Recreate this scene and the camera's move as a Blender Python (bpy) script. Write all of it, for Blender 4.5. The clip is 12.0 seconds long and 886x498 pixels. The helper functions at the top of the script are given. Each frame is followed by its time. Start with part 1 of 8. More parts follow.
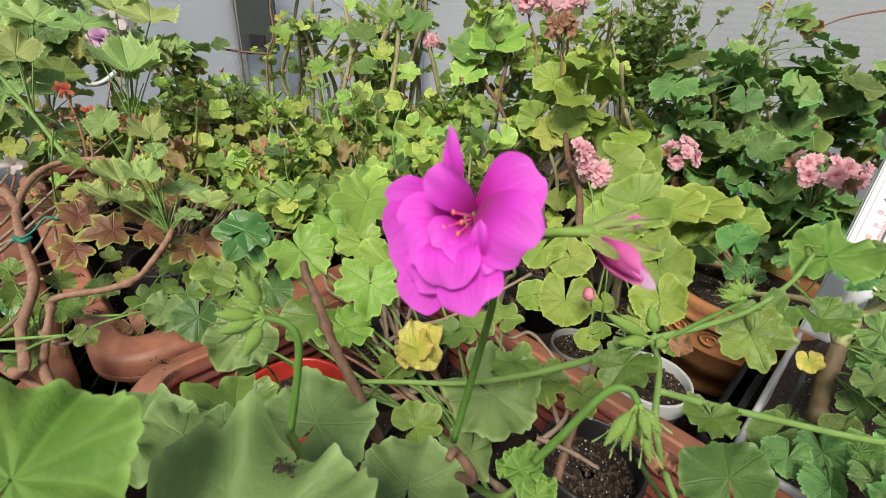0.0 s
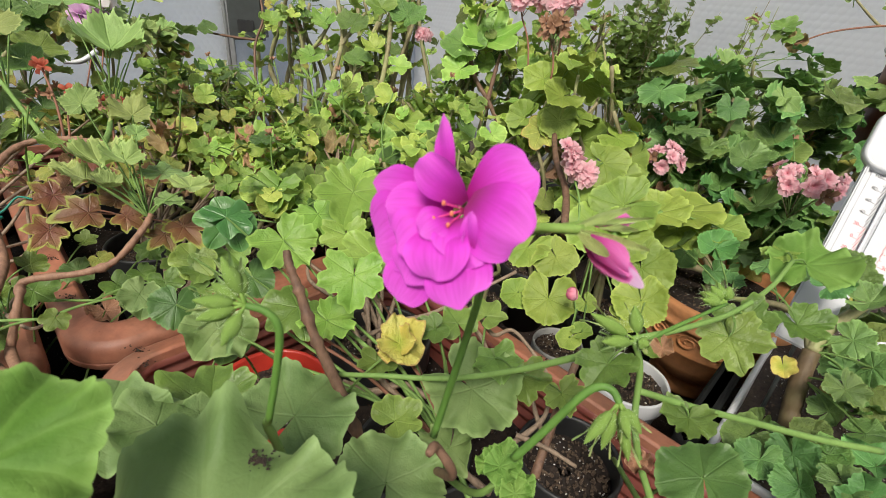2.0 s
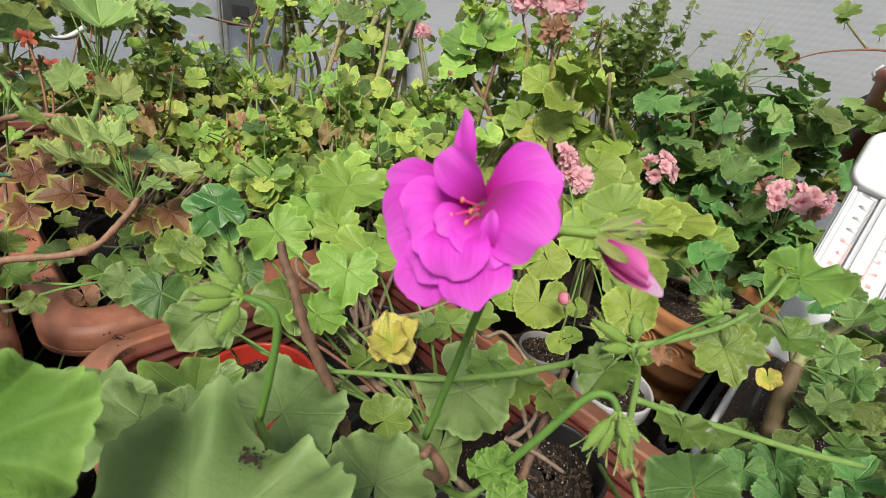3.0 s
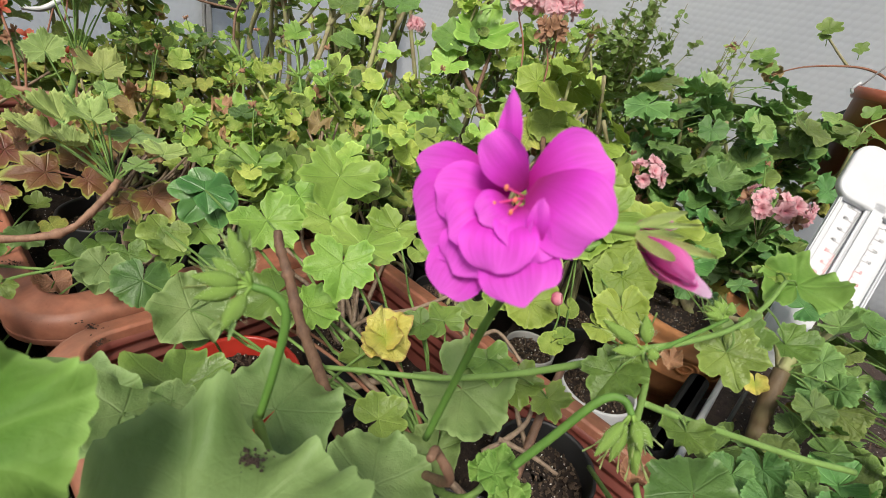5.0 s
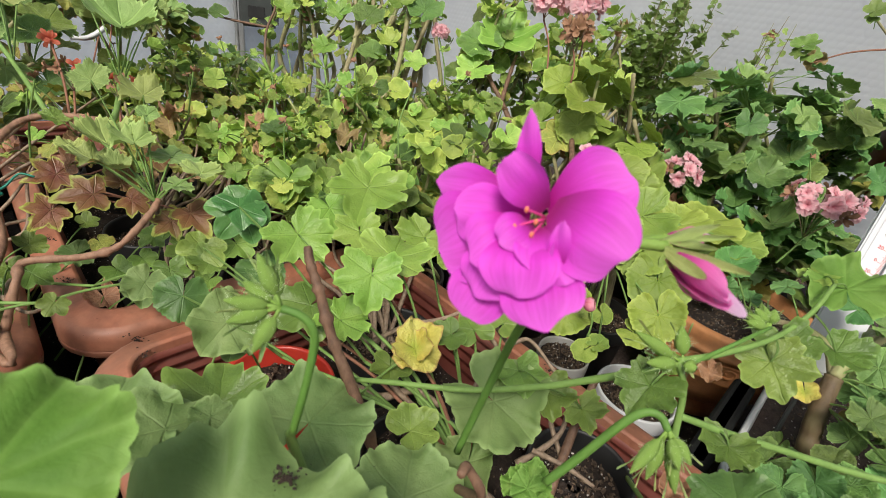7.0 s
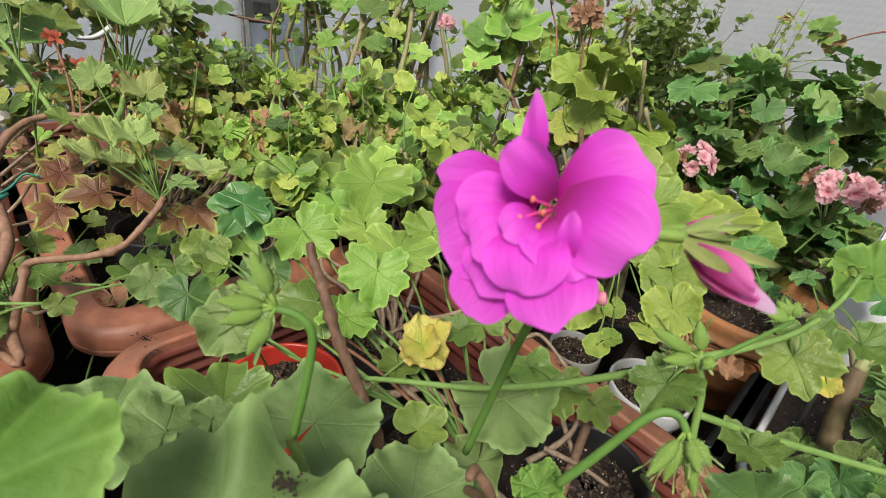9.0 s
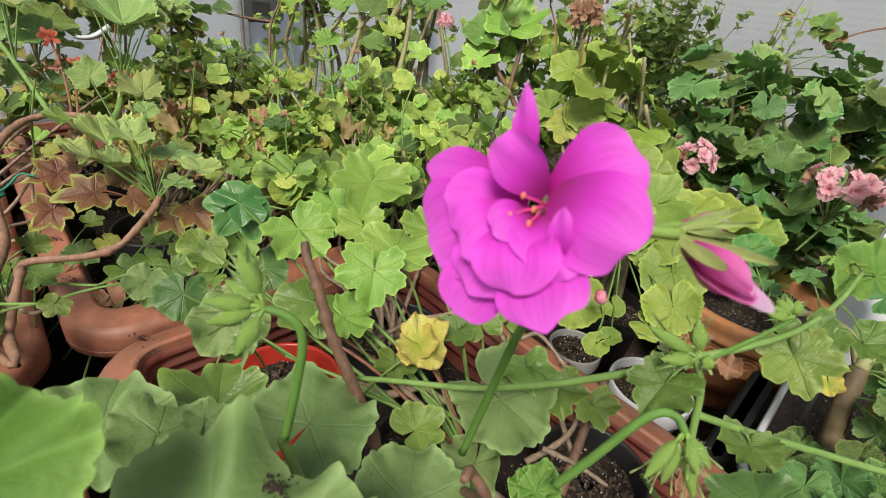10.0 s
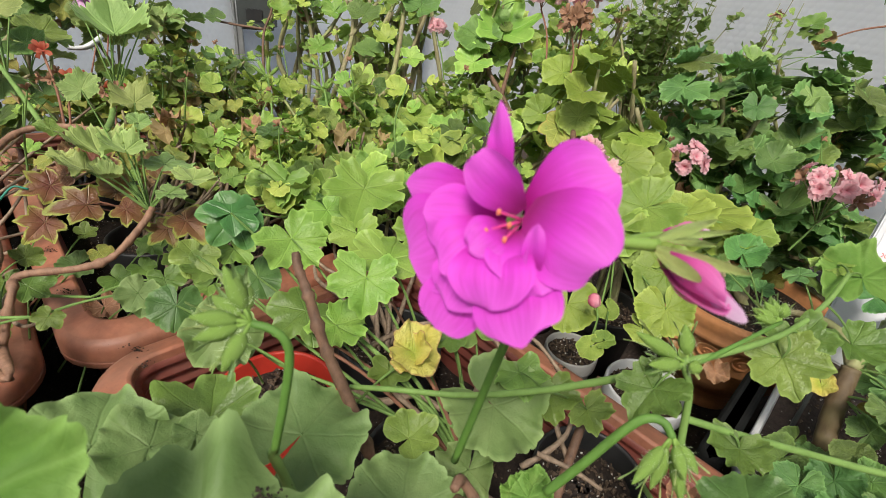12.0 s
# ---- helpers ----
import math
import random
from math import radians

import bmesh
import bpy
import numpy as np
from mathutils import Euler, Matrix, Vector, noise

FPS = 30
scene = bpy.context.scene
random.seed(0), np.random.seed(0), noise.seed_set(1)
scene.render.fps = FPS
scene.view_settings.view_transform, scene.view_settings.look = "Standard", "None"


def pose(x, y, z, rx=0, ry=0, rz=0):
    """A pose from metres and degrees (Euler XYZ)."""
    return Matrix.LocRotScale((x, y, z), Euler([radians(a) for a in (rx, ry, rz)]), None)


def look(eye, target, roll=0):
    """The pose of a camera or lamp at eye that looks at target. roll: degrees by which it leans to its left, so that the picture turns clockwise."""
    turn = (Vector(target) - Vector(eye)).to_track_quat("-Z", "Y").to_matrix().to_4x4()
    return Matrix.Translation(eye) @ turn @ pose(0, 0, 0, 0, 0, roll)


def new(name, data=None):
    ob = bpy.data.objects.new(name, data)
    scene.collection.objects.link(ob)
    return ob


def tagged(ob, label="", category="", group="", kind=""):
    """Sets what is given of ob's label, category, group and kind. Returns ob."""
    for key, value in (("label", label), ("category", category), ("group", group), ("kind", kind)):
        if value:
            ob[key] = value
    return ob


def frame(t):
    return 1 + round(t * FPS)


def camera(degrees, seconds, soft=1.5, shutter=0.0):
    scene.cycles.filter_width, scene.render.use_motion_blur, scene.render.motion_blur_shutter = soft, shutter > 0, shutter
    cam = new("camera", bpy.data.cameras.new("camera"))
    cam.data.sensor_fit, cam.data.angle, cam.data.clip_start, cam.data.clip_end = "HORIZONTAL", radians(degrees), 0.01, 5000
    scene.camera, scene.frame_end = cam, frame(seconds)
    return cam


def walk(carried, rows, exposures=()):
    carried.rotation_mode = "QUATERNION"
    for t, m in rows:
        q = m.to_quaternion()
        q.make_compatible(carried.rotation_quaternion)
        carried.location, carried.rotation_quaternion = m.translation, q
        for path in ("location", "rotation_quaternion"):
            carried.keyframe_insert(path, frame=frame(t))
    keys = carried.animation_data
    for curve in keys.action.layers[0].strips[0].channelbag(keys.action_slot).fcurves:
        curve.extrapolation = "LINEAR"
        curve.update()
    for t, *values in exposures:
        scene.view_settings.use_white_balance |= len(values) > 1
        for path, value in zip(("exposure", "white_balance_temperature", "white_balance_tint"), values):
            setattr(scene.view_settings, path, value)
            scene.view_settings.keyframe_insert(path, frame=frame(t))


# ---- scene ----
cam = camera(88.3, 12.0, soft=0.45)
METRES, EYE, TILT, LEAN, TURN = 0.08, 0.57, -28.0, -3.0, 0.0
ROWS = [
    (0.0, 0.0, 0.0, 0.0, 0.0, 0.0, -0.0),
    (0.5, -0.0222, 0.0113, -0.0247, -0.65, 0.22, -0.73),
    (1.0, -0.0302, 0.0306, -0.0298, -1.16, 0.16, -1.23),
    (1.5, -0.0357, 0.0437, -0.0419, -1.59, -0.22, -1.61),
    (2.0, -0.0149, 0.0318, -0.0191, -1.95, -0.39, -1.99),
    (2.5, -0.0105, -0.0084, -0.0284, -2.6, -0.33, -2.92),
    (3.0, -0.1208, 0.0982, -0.0289, -3.78, -0.41, -4.59),
    (5.0, -0.3077, 0.2353, -0.0748, -6.48, -0.4, -6.53),
    (5.5, -0.3253, 0.2212, -0.077, -5.82, -0.27, -6.21),
    (6.0, -0.3218, 0.2057, -0.0542, -4.82, -0.18, -5.85),
    (6.5, -0.2795, 0.2172, 0.0035, -3.67, -0.26, -5.47),
    (7.0, -0.281, 0.2347, -0.0031, -2.55, -0.43, -5.05),
    (9.0, -0.2461, 0.3417, -0.0009, -1.31, -1.24, -4.23),
    (9.5, -0.2254, 0.3678, -0.0018, -1.27, -1.32, -4.18),
    (10.0, -0.2074, 0.3773, -0.0018, -1.17, -1.36, -4.04),
    (10.5, -0.209, 0.3861, 0.0195, -1.1, -1.31, -3.84),
    (11.0, -0.1825, 0.3991, 0.0425, -1.21, -1.24, -3.64),
    (11.5, -0.1497, 0.4037, 0.0441, -1.38, -1.09, -3.4),
    (12.0, -0.152, 0.3564, 0.0415, -1.44, -0.98, -3.15),
]
cam.data.dof.use_dof, cam.data.dof.focus_distance, cam.data.dof.aperture_fstop = True, 0.75, 20.0
walk(cam, [(t, pose(0, 0, EYE, TILT, LEAN, TURN) @ pose(METRES * x, METRES * y, METRES * z, 90 + pitch, roll, yaw)) for t, x, y, z, yaw, pitch, roll in ROWS])

# ---- light: bright overcast sky over a greenhouse ----
world = bpy.data.worlds.new("sky")
scene.world = world
world.use_nodes = True
wn = world.node_tree.nodes
sky = wn.new("ShaderNodeTexSky")
sky.sky_type = 'NISHITA'
sky.sun_disc = False
sky.sun_elevation, sky.sun_rotation = radians(52), radians(-165)
sky.dust_density, sky.air_density = 4.0, 1.0
wn["Background"].inputs[1].default_value = 0.10
world.node_tree.links.new(sky.outputs[0], wn["Background"].inputs[0])
sun = new("sun", bpy.data.lights.new("sun", 'SUN'))
sun.data.energy, sun.data.angle, sun.data.color = 4.6, radians(18), (1.0, 0.925, 0.82)
sun.matrix_world = look((-0.42, -1.55, 2.06), (0, 0, 0))
scene.view_settings.exposure = -0.13


# ---- materials ----
def nodes_of(name):
    m = bpy.data.materials.new(name)
    m.use_nodes = True
    return m, m.node_tree.nodes, m.node_tree.links, m.node_tree.nodes["Principled BSDF"]


def math_node(n, l, op, a, b=None, c=None, clamp=False):
    k = n.new("ShaderNodeMath")
    k.operation, k.use_clamp = op, clamp
    for i, v in enumerate((a, b, c)):
        if v is None:
            continue
        if isinstance(v, (int, float)):
            k.inputs[i].default_value = v
        else:
            l.new(v, k.inputs[i])
    return k.outputs[0]


def mix(n, l, fac, a, b, mode='MIX'):
    k = n.new("ShaderNodeMix")
    k.data_type, k.blend_type = 'RGBA', mode
    for s, v in ((k.inputs[0], fac), (k.inputs[6], a), (k.inputs[7], b)):
        if isinstance(v, (int, float)):
            s.default_value = v
        elif isinstance(v, tuple):
            s.default_value = (*v, 1)
        else:
            l.new(v, s)
    return k.outputs[2]


def noise_tex(n, l, scale, detail=4.0, rough=0.6, coords="Object", vec=None):
    k = n.new("ShaderNodeTexNoise")
    k.inputs["Scale"].default_value, k.inputs["Detail"].default_value, k.inputs["Roughness"].default_value = scale, detail, rough
    if vec is None:
        vec = n.new("ShaderNodeTexCoord").outputs[coords]
    l.new(vec, k.inputs["Vector"])
    return k.outputs["Fac"]


def bump(n, l, height, bsdf, strength=0.3, dist=0.002):
    k = n.new("ShaderNodeBump")
    k.inputs["Strength"].default_value, k.inputs["Distance"].default_value = strength, dist
    l.new(height, k.inputs["Height"])
    l.new(k.outputs[0], bsdf.inputs["Normal"])
    return k.outputs[0]


def ramp(n, l, fac, a, b):
    k = n.new("ShaderNodeMapRange")
    k.inputs[1].default_value, k.inputs[2].default_value = a, b
    l.new(fac, k.inputs[0])
    return k.outputs[0]


def plain(name, colour, rough=0.5, metal=0.0, vary=0.15, scale=40.0, relief=0.15, spec=0.5, dirt=None):
    m, n, l, b = nodes_of(name)
    f = noise_tex(n, l, scale)
    f2 = noise_tex(n, l, scale * 0.12, 3)
    dark = tuple(v * (1 - vary) for v in colour)
    lite = tuple(min(1, v * (1 + vary)) for v in colour)
    col = mix(n, l, ramp(n, l, f, 0.3, 0.7), dark, lite)
    col = mix(n, l, math_node(n, l, 'MULTIPLY', ramp(n, l, f2, 0.45, 0.75), 0.6), col, dirt or dark)
    l.new(col, b.inputs["Base Color"])
    b.inputs["Roughness"].default_value, b.inputs["Metallic"].default_value = rough, metal
    b.inputs["Specular IOR Level"].default_value = spec
    bump(n, l, f, b, relief, 0.001)
    return m


def leaf_material(name, colour, young, edge=None, edge_from=0.8, vein=None, vein_step=36.0, vein_width=0.02,
                  zone=None, rough=0.38, through_light=0.3, blotch=None, hue=0.03, value=0.35, fuzz=0.0, centre=None, vein_show=0.42, relief=0.006, spec=0.45):
    """Leaf blade: radiating veins, mottling, an optional band or rim, and light that shines through."""
    m, n, l, b = nodes_of(name)
    uv = n.new("ShaderNodeUVMap")
    uv.uv_map = "blade"
    sep = n.new("ShaderNodeSeparateXYZ")
    l.new(uv.outputs[0], sep.inputs[0])
    x = math_node(n, l, 'MULTIPLY_ADD', sep.outputs[0], 2.0, -1.0)
    y = math_node(n, l, 'MULTIPLY_ADD', sep.outputs[1], 2.0, -1.0)
    rho = math_node(n, l, 'SQRT', math_node(n, l, 'ADD', math_node(n, l, 'MULTIPLY', x, x), math_node(n, l, 'MULTIPLY', y, y)))
    wob = noise_tex(n, l, 3.0, 2, 0.5, vec=uv.outputs[0])
    th = math_node(n, l, 'ADD', math_node(n, l, 'ARCTAN2', x, y), math_node(n, l, 'MULTIPLY_ADD', wob, 0.30, -0.15))
    step = radians(vein_step)
    f = math_node(n, l, 'ADD', math_node(n, l, 'DIVIDE', th, step), 100.5)
    f = math_node(n, l, 'SUBTRACT', math_node(n, l, 'FRACT', f), 0.5)
    off = math_node(n, l, 'ABSOLUTE', f)
    dist = math_node(n, l, 'MULTIPLY', math_node(n, l, 'MULTIPLY', off, step), rho)
    main = math_node(n, l, 'SUBTRACT', 1.0, math_node(n, l, 'DIVIDE', dist, vein_width, clamp=True), clamp=True)
    # side veins slant off each main vein
    slant = math_node(n, l, 'SUBTRACT', math_node(n, l, 'MULTIPLY', rho, 6.0), math_node(n, l, 'MULTIPLY', off, 4.0))
    side = math_node(n, l, 'ABSOLUTE', math_node(n, l, 'SUBTRACT', math_node(n, l, 'FRACT', slant), 0.5))
    side = math_node(n, l, 'MULTIPLY', math_node(n, l, 'SUBTRACT', 1.0, math_node(n, l, 'MULTIPLY', side, 9.0), clamp=True), 0.16)
    veins = math_node(n, l, 'MAXIMUM', main, side)
    rim_uv = n.new("ShaderNodeUVMap")
    rim_uv.uv_map = "rim"
    rs = n.new("ShaderNodeSeparateXYZ")
    l.new(rim_uv.outputs[0], rs.inputs[0])
    t = rs.outputs[0]
    info = n.new("ShaderNodeObjectInfo")
    rnd = info.outputs["Random"]
    shift = n.new("ShaderNodeVectorMath")
    shift.operation = 'ADD'
    l.new(uv.outputs[0], shift.inputs[0])
    comb = n.new("ShaderNodeCombineXYZ")
    l.new(math_node(n, l, 'MULTIPLY', rnd, 37.0), comb.inputs[0])
    l.new(math_node(n, l, 'MULTIPLY', rnd, 91.0), comb.inputs[2])
    l.new(comb.outputs[0], shift.inputs[1])
    vec = shift.outputs[0]
    big = noise_tex(n, l, 2.2, 3, 0.55, vec=vec)
    fine = noise_tex(n, l, 28.0, 4, 0.6, vec=vec)
    col = mix(n, l, ramp(n, l, big, 0.35, 0.68), colour, young)
    col = mix(n, l, math_node(n, l, 'MULTIPLY', ramp(n, l, fine, 0.38, 0.66), 0.12), col, tuple(v * 0.5 for v in colour))
    lip = math_node(n, l, 'MULTIPLY', ramp(n, l, t, 0.88, 0.99), 0.55)
    col = mix(n, l, lip, col, tuple(min(1, v * 1.5 + 0.03) for v in young))
    if zone:
        band = math_node(n, l, 'SUBTRACT', 1.0, math_node(n, l, 'MULTIPLY', math_node(n, l, 'ABSOLUTE', math_node(n, l, 'SUBTRACT', math_node(n, l, 'ADD', t, math_node(n, l, 'MULTIPLY', big, 0.15)), 0.62)), 6.0), clamp=True)
        col = mix(n, l, math_node(n, l, 'MULTIPLY', band, 0.6), col, zone)
    if centre:
        col = mix(n, l, ramp(n, l, math_node(n, l, 'ADD', t, math_node(n, l, 'MULTIPLY', fine, 0.2)), 0.75, 0.2), col, centre)
    if edge:
        e = math_node(n, l, 'ADD', t, math_node(n, l, 'MULTIPLY', math_node(n, l, 'SUBTRACT', fine, 0.5), 0.16))
        col = mix(n, l, ramp(n, l, e, edge_from, min(1.0, edge_from + 0.12)), col, edge)
    if blotch:
        spots = noise_tex(n, l, 4.5, 5, 0.65, vec=vec)
        col = mix(n, l, ramp(n, l, spots, 0.6, 0.68), col, blotch)
    col = mix(n, l, math_node(n, l, 'MULTIPLY', veins, vein_show), col, vein or tuple(min(1, v * 1.7 + 0.02) for v in young))
    hsv = n.new("ShaderNodeHueSaturation")
    l.new(math_node(n, l, 'MULTIPLY_ADD', rnd, -hue * 2, 0.5 + hue), hsv.inputs["Hue"])
    l.new(math_node(n, l, 'MULTIPLY_ADD', math_node(n, l, 'FRACT', math_node(n, l, 'MULTIPLY', rnd, 7.31)), value * 2, 1.0 - value), hsv.inputs["Value"])
    l.new(col, hsv.inputs["Color"])
    l.new(hsv.outputs[0], b.inputs["Base Color"])
    b.inputs["Roughness"].default_value = rough
    b.inputs["Specular IOR Level"].default_value = spec
    if fuzz:
        b.inputs["Sheen Weight"].default_value = fuzz * 0.25
        b.inputs["Sheen Roughness"].default_value = 0.5
    h = math_node(n, l, 'SUBTRACT', math_node(n, l, 'MULTIPLY', fine, 0.6), math_node(n, l, 'MULTIPLY', veins, 0.8))
    cells = noise_tex(n, l, 11.0, 3, 0.6, vec=vec)
    h = math_node(n, l, 'ADD', h, math_node(n, l, 'MULTIPLY', cells, 1.6))
    nrm = bump(n, l, h, b, 0.45, relief)
    tr = n.new("ShaderNodeBsdfTranslucent")
    tint = mix(n, l, 1.0, hsv.outputs[0], (1.0, 1.0, 0.55), 'MULTIPLY')
    bright = mix(n, l, 0.5, tint, young)
    l.new(bright, tr.inputs[0])
    l.new(nrm, tr.inputs["Normal"])
    ms = n.new("ShaderNodeMixShader")
    ms.inputs[0].default_value = 0.6 * through_light
    l.new(b.outputs[0], ms.inputs[1])
    l.new(tr.outputs[0], ms.inputs[2])
    l.new(ms.outputs[0], n["Material Output"].inputs[0])
    return m


def petal_material(name, colour, base, edge, through_light=0.45):
    m, n, l, b = nodes_of(name)
    uv = n.new("ShaderNodeUVMap")
    uv.uv_map = "blade"
    sep = n.new("ShaderNodeSeparateXYZ")
    l.new(uv.outputs[0], sep.inputs[0])
    stretch = n.new("ShaderNodeMapping")
    stretch.inputs["Scale"].default_value = (22, 1.3, 1)
    l.new(uv.outputs[0], stretch.inputs[0])
    lines = noise_tex(n, l, 1.6, 3, 0.5, vec=stretch.outputs[0])
    info = n.new("ShaderNodeObjectInfo")
    col = mix(n, l, ramp(n, l, sep.outputs[1], 0.58, 0.08), colour, base)
    col = mix(n, l, math_node(n, l, 'MULTIPLY', ramp(n, l, sep.outputs[1], 0.55, 1.0), 0.55), col, edge)
    col = mix(n, l, math_node(n, l, 'MULTIPLY', ramp(n, l, lines, 0.45, 0.75), 0.32), col, base)
    hsv = n.new("ShaderNodeHueSaturation")
    l.new(math_node(n, l, 'MULTIPLY_ADD', info.outputs["Random"], 0.12, 0.94), hsv.inputs["Value"])
    l.new(col, hsv.inputs["Color"])
    l.new(hsv.outputs[0], b.inputs["Base Color"])
    b.inputs["Roughness"].default_value = 0.55
    b.inputs["Specular IOR Level"].default_value = 0.25
    b.inputs["Sheen Weight"].default_value = 0.15
    bump(n, l, lines, b, 0.15, 0.0006)
    tr = n.new("ShaderNodeBsdfTranslucent")
    l.new(hsv.outputs[0], tr.inputs[0])
    ms = n.new("ShaderNodeMixShader")
    ms.inputs[0].default_value = through_light
    l.new(b.outputs[0], ms.inputs[1])
    l.new(tr.outputs[0], ms.inputs[2])
    l.new(ms.outputs[0], n["Material Output"].inputs[0])
    return m


def soil_material(name, dark, lite):
    m, n, l, b = nodes_of(name)
    f = noise_tex(n, l, 220.0, 6, 0.7)
    g = noise_tex(n, l, 30.0, 4, 0.6)
    col = mix(n, l, ramp(n, l, f, 0.35, 0.7), dark, lite)
    col = mix(n, l, ramp(n, l, g, 0.5, 0.8), col, tuple(v * 0.5 for v in dark))
    vor = n.new("ShaderNodeTexVoronoi")
    vor.inputs["Scale"].default_value = 160.0
    l.new(n.new("ShaderNodeTexCoord").outputs["Object"], vor.inputs["Vector"])
    specks = math_node(n, l, 'LESS_THAN', vor.outputs["Distance"], 0.16)
    bright = math_node(n, l, 'GREATER_THAN', noise_tex(n, l, 90.0, 2), 0.50)
    col = mix(n, l, math_node(n, l, 'MULTIPLY', specks, bright), col, (0.45, 0.42, 0.38))
    l.new(col, b.inputs["Base Color"])
    b.inputs["Roughness"].default_value = 0.9
    bump(n, l, math_node(n, l, 'ADD', f, math_node(n, l, 'MULTIPLY', g, 0.6)), b, 0.8, 0.004)
    return m


def bark_material(name, colour, dark, green=None, scale=60.0):
    m, n, l, b = nodes_of(name)
    tc = n.new("ShaderNodeTexCoord")
    mp = n.new("ShaderNodeMapping")
    mp.inputs["Scale"].default_value = (1, 1, 0.3)
    l.new(tc.outputs["Object"], mp.inputs[0])
    f = noise_tex(n, l, scale * 3, 5, 0.65, vec=mp.outputs[0])
    g = noise_tex(n, l, scale * 0.4, 3, 0.5)
    col = mix(n, l, ramp(n, l, f, 0.35, 0.7), dark, colour)
    if green:
        col = mix(n, l, ramp(n, l, g, 0.45, 0.65), col, green)
    l.new(col, b.inputs["Base Color"])
    b.inputs["Roughness"].default_value = 0.65
    bump(n, l, f, b, 0.5, 0.0015)
    return m


def bubble_material(name, low, high):
    """Insulating bubble film: rows of round blisters, milky, lit from outside."""
    m, n, l, b = nodes_of(name)
    uv = n.new("ShaderNodeUVMap")
    uv.uv_map = "sheet"
    sep = n.new("ShaderNodeSeparateXYZ")
    l.new(uv.outputs[0], sep.inputs[0])
    row = math_node(n, l, 'DIVIDE', sep.outputs[1], 0.019)
    odd = math_node(n, l, 'MULTIPLY', math_node(n, l, 'FLOORED_MODULO', math_node(n, l, 'FLOOR', row), 2.0), 0.5)
    colm = math_node(n, l, 'ADD', math_node(n, l, 'DIVIDE', sep.outputs[0], 0.022), odd)
    fx = math_node(n, l, 'SUBTRACT', math_node(n, l, 'FRACT', colm), 0.5)
    fy = math_node(n, l, 'SUBTRACT', math_node(n, l, 'FRACT', row), 0.5)
    d = math_node(n, l, 'SQRT', math_node(n, l, 'ADD', math_node(n, l, 'MULTIPLY', fx, fx), math_node(n, l, 'MULTIPLY', fy, fy)))
    dome = math_node(n, l, 'SUBTRACT', 1.0, math_node(n, l, 'POWER', math_node(n, l, 'MULTIPLY', d, 2.1, clamp=True), 2.0), clamp=True)
    cloud = noise_tex(n, l, 2.0, 4, 0.6)
    col = mix(n, l, ramp(n, l, cloud, 0.3, 0.7), low, high)
    col = mix(n, l, math_node(n, l, 'MULTIPLY', dome, 0.16), col, (0.88, 0.89, 0.89))
    l.new(col, b.inputs["Base Color"])
    b.inputs["Roughness"].default_value = 0.35
    nrm = bump(n, l, dome, b, 0.22, 0.003)
    tr = n.new("ShaderNodeBsdfTranslucent")
    l.new(col, tr.inputs[0])
    l.new(nrm, tr.inputs["Normal"])
    ms = n.new("ShaderNodeMixShader")
    ms.inputs[0].default_value = 0.68
    l.new(b.outputs[0], ms.inputs[1])
    l.new(tr.outputs[0], ms.inputs[2])
    l.new(ms.outputs[0], n["Material Output"].inputs[0])
    return m


SOIL = soil_material("potting_soil", (0.012, 0.008, 0.006), (0.050, 0.032, 0.022))
EARTH = soil_material("earth", (0.024, 0.016, 0.013), (0.085, 0.058, 0.046))
BOX = plain("box_plastic", (0.33, 0.128, 0.076), 0.48, vary=0.20, scale=90, relief=0.25, dirt=(0.22, 0.14, 0.10))
# the box plastic again, its colour darkened for the shade inside the boxes
BOX_RIB_SHADED = plain("box_inside_shaded_plastic", (0.17, 0.045, 0.033), 0.45, vary=0.12, scale=60, relief=0.08, dirt=(0.18, 0.09, 0.07))
RED = plain("red_plastic", (0.55, 0.045, 0.028), 0.3, vary=0.12, relief=0.05)
BLACK = plain("black_plastic", (0.014, 0.015, 0.016), 0.5, vary=0.2, relief=0.05, dirt=(0.05, 0.045, 0.04))
WHITE = plain("white_plastic", (0.58, 0.60, 0.63), 0.3, vary=0.03, relief=0.03, dirt=(0.62, 0.62, 0.6))
CREAM = plain("clear_cup_plastic", (0.38, 0.38, 0.37), 0.3, vary=0.06, relief=0.03)
TERRA = plain("terracotta", (0.60, 0.265, 0.105), 0.75, vary=0.12, scale=90, relief=0.2, dirt=(0.56, 0.30, 0.17))
METAL = plain("grey_metal", (0.42, 0.43, 0.43), 0.4, 0.8, vary=0.1, relief=0.05)
MATT_BLACK = plain("matt_black_plastic", (0.011, 0.012, 0.012), 0.85, vary=0.25, relief=0.05, spec=0.1, dirt=(0.014, 0.014, 0.013))
DARK = plain("dark_grey_plastic", (0.045, 0.052, 0.050), 0.45, vary=0.15, relief=0.1)
INK = plain("black_ink", (0.03, 0.03, 0.035), 0.5, vary=0.05, relief=0.0)
RED_INK = plain("red_ink", (0.55, 0.05, 0.05), 0.5, vary=0.05, relief=0.0)
FILM = bubble_material("bubble_film", (0.90, 0.94, 0.98), (0.94, 0.97, 0.99))
# same film, greyed so that its colour carries the weaker backlight
DIM_FILM = bubble_material("dim_bubble_film", (0.80, 0.82, 0.84), (0.86, 0.88, 0.89))
# unseen pale ground outside, added to bounce light onto the film walls
BOUNCE_GROUND = soil_material("pale_bounce_ground", (0.30, 0.28, 0.25), (0.46, 0.44, 0.41))
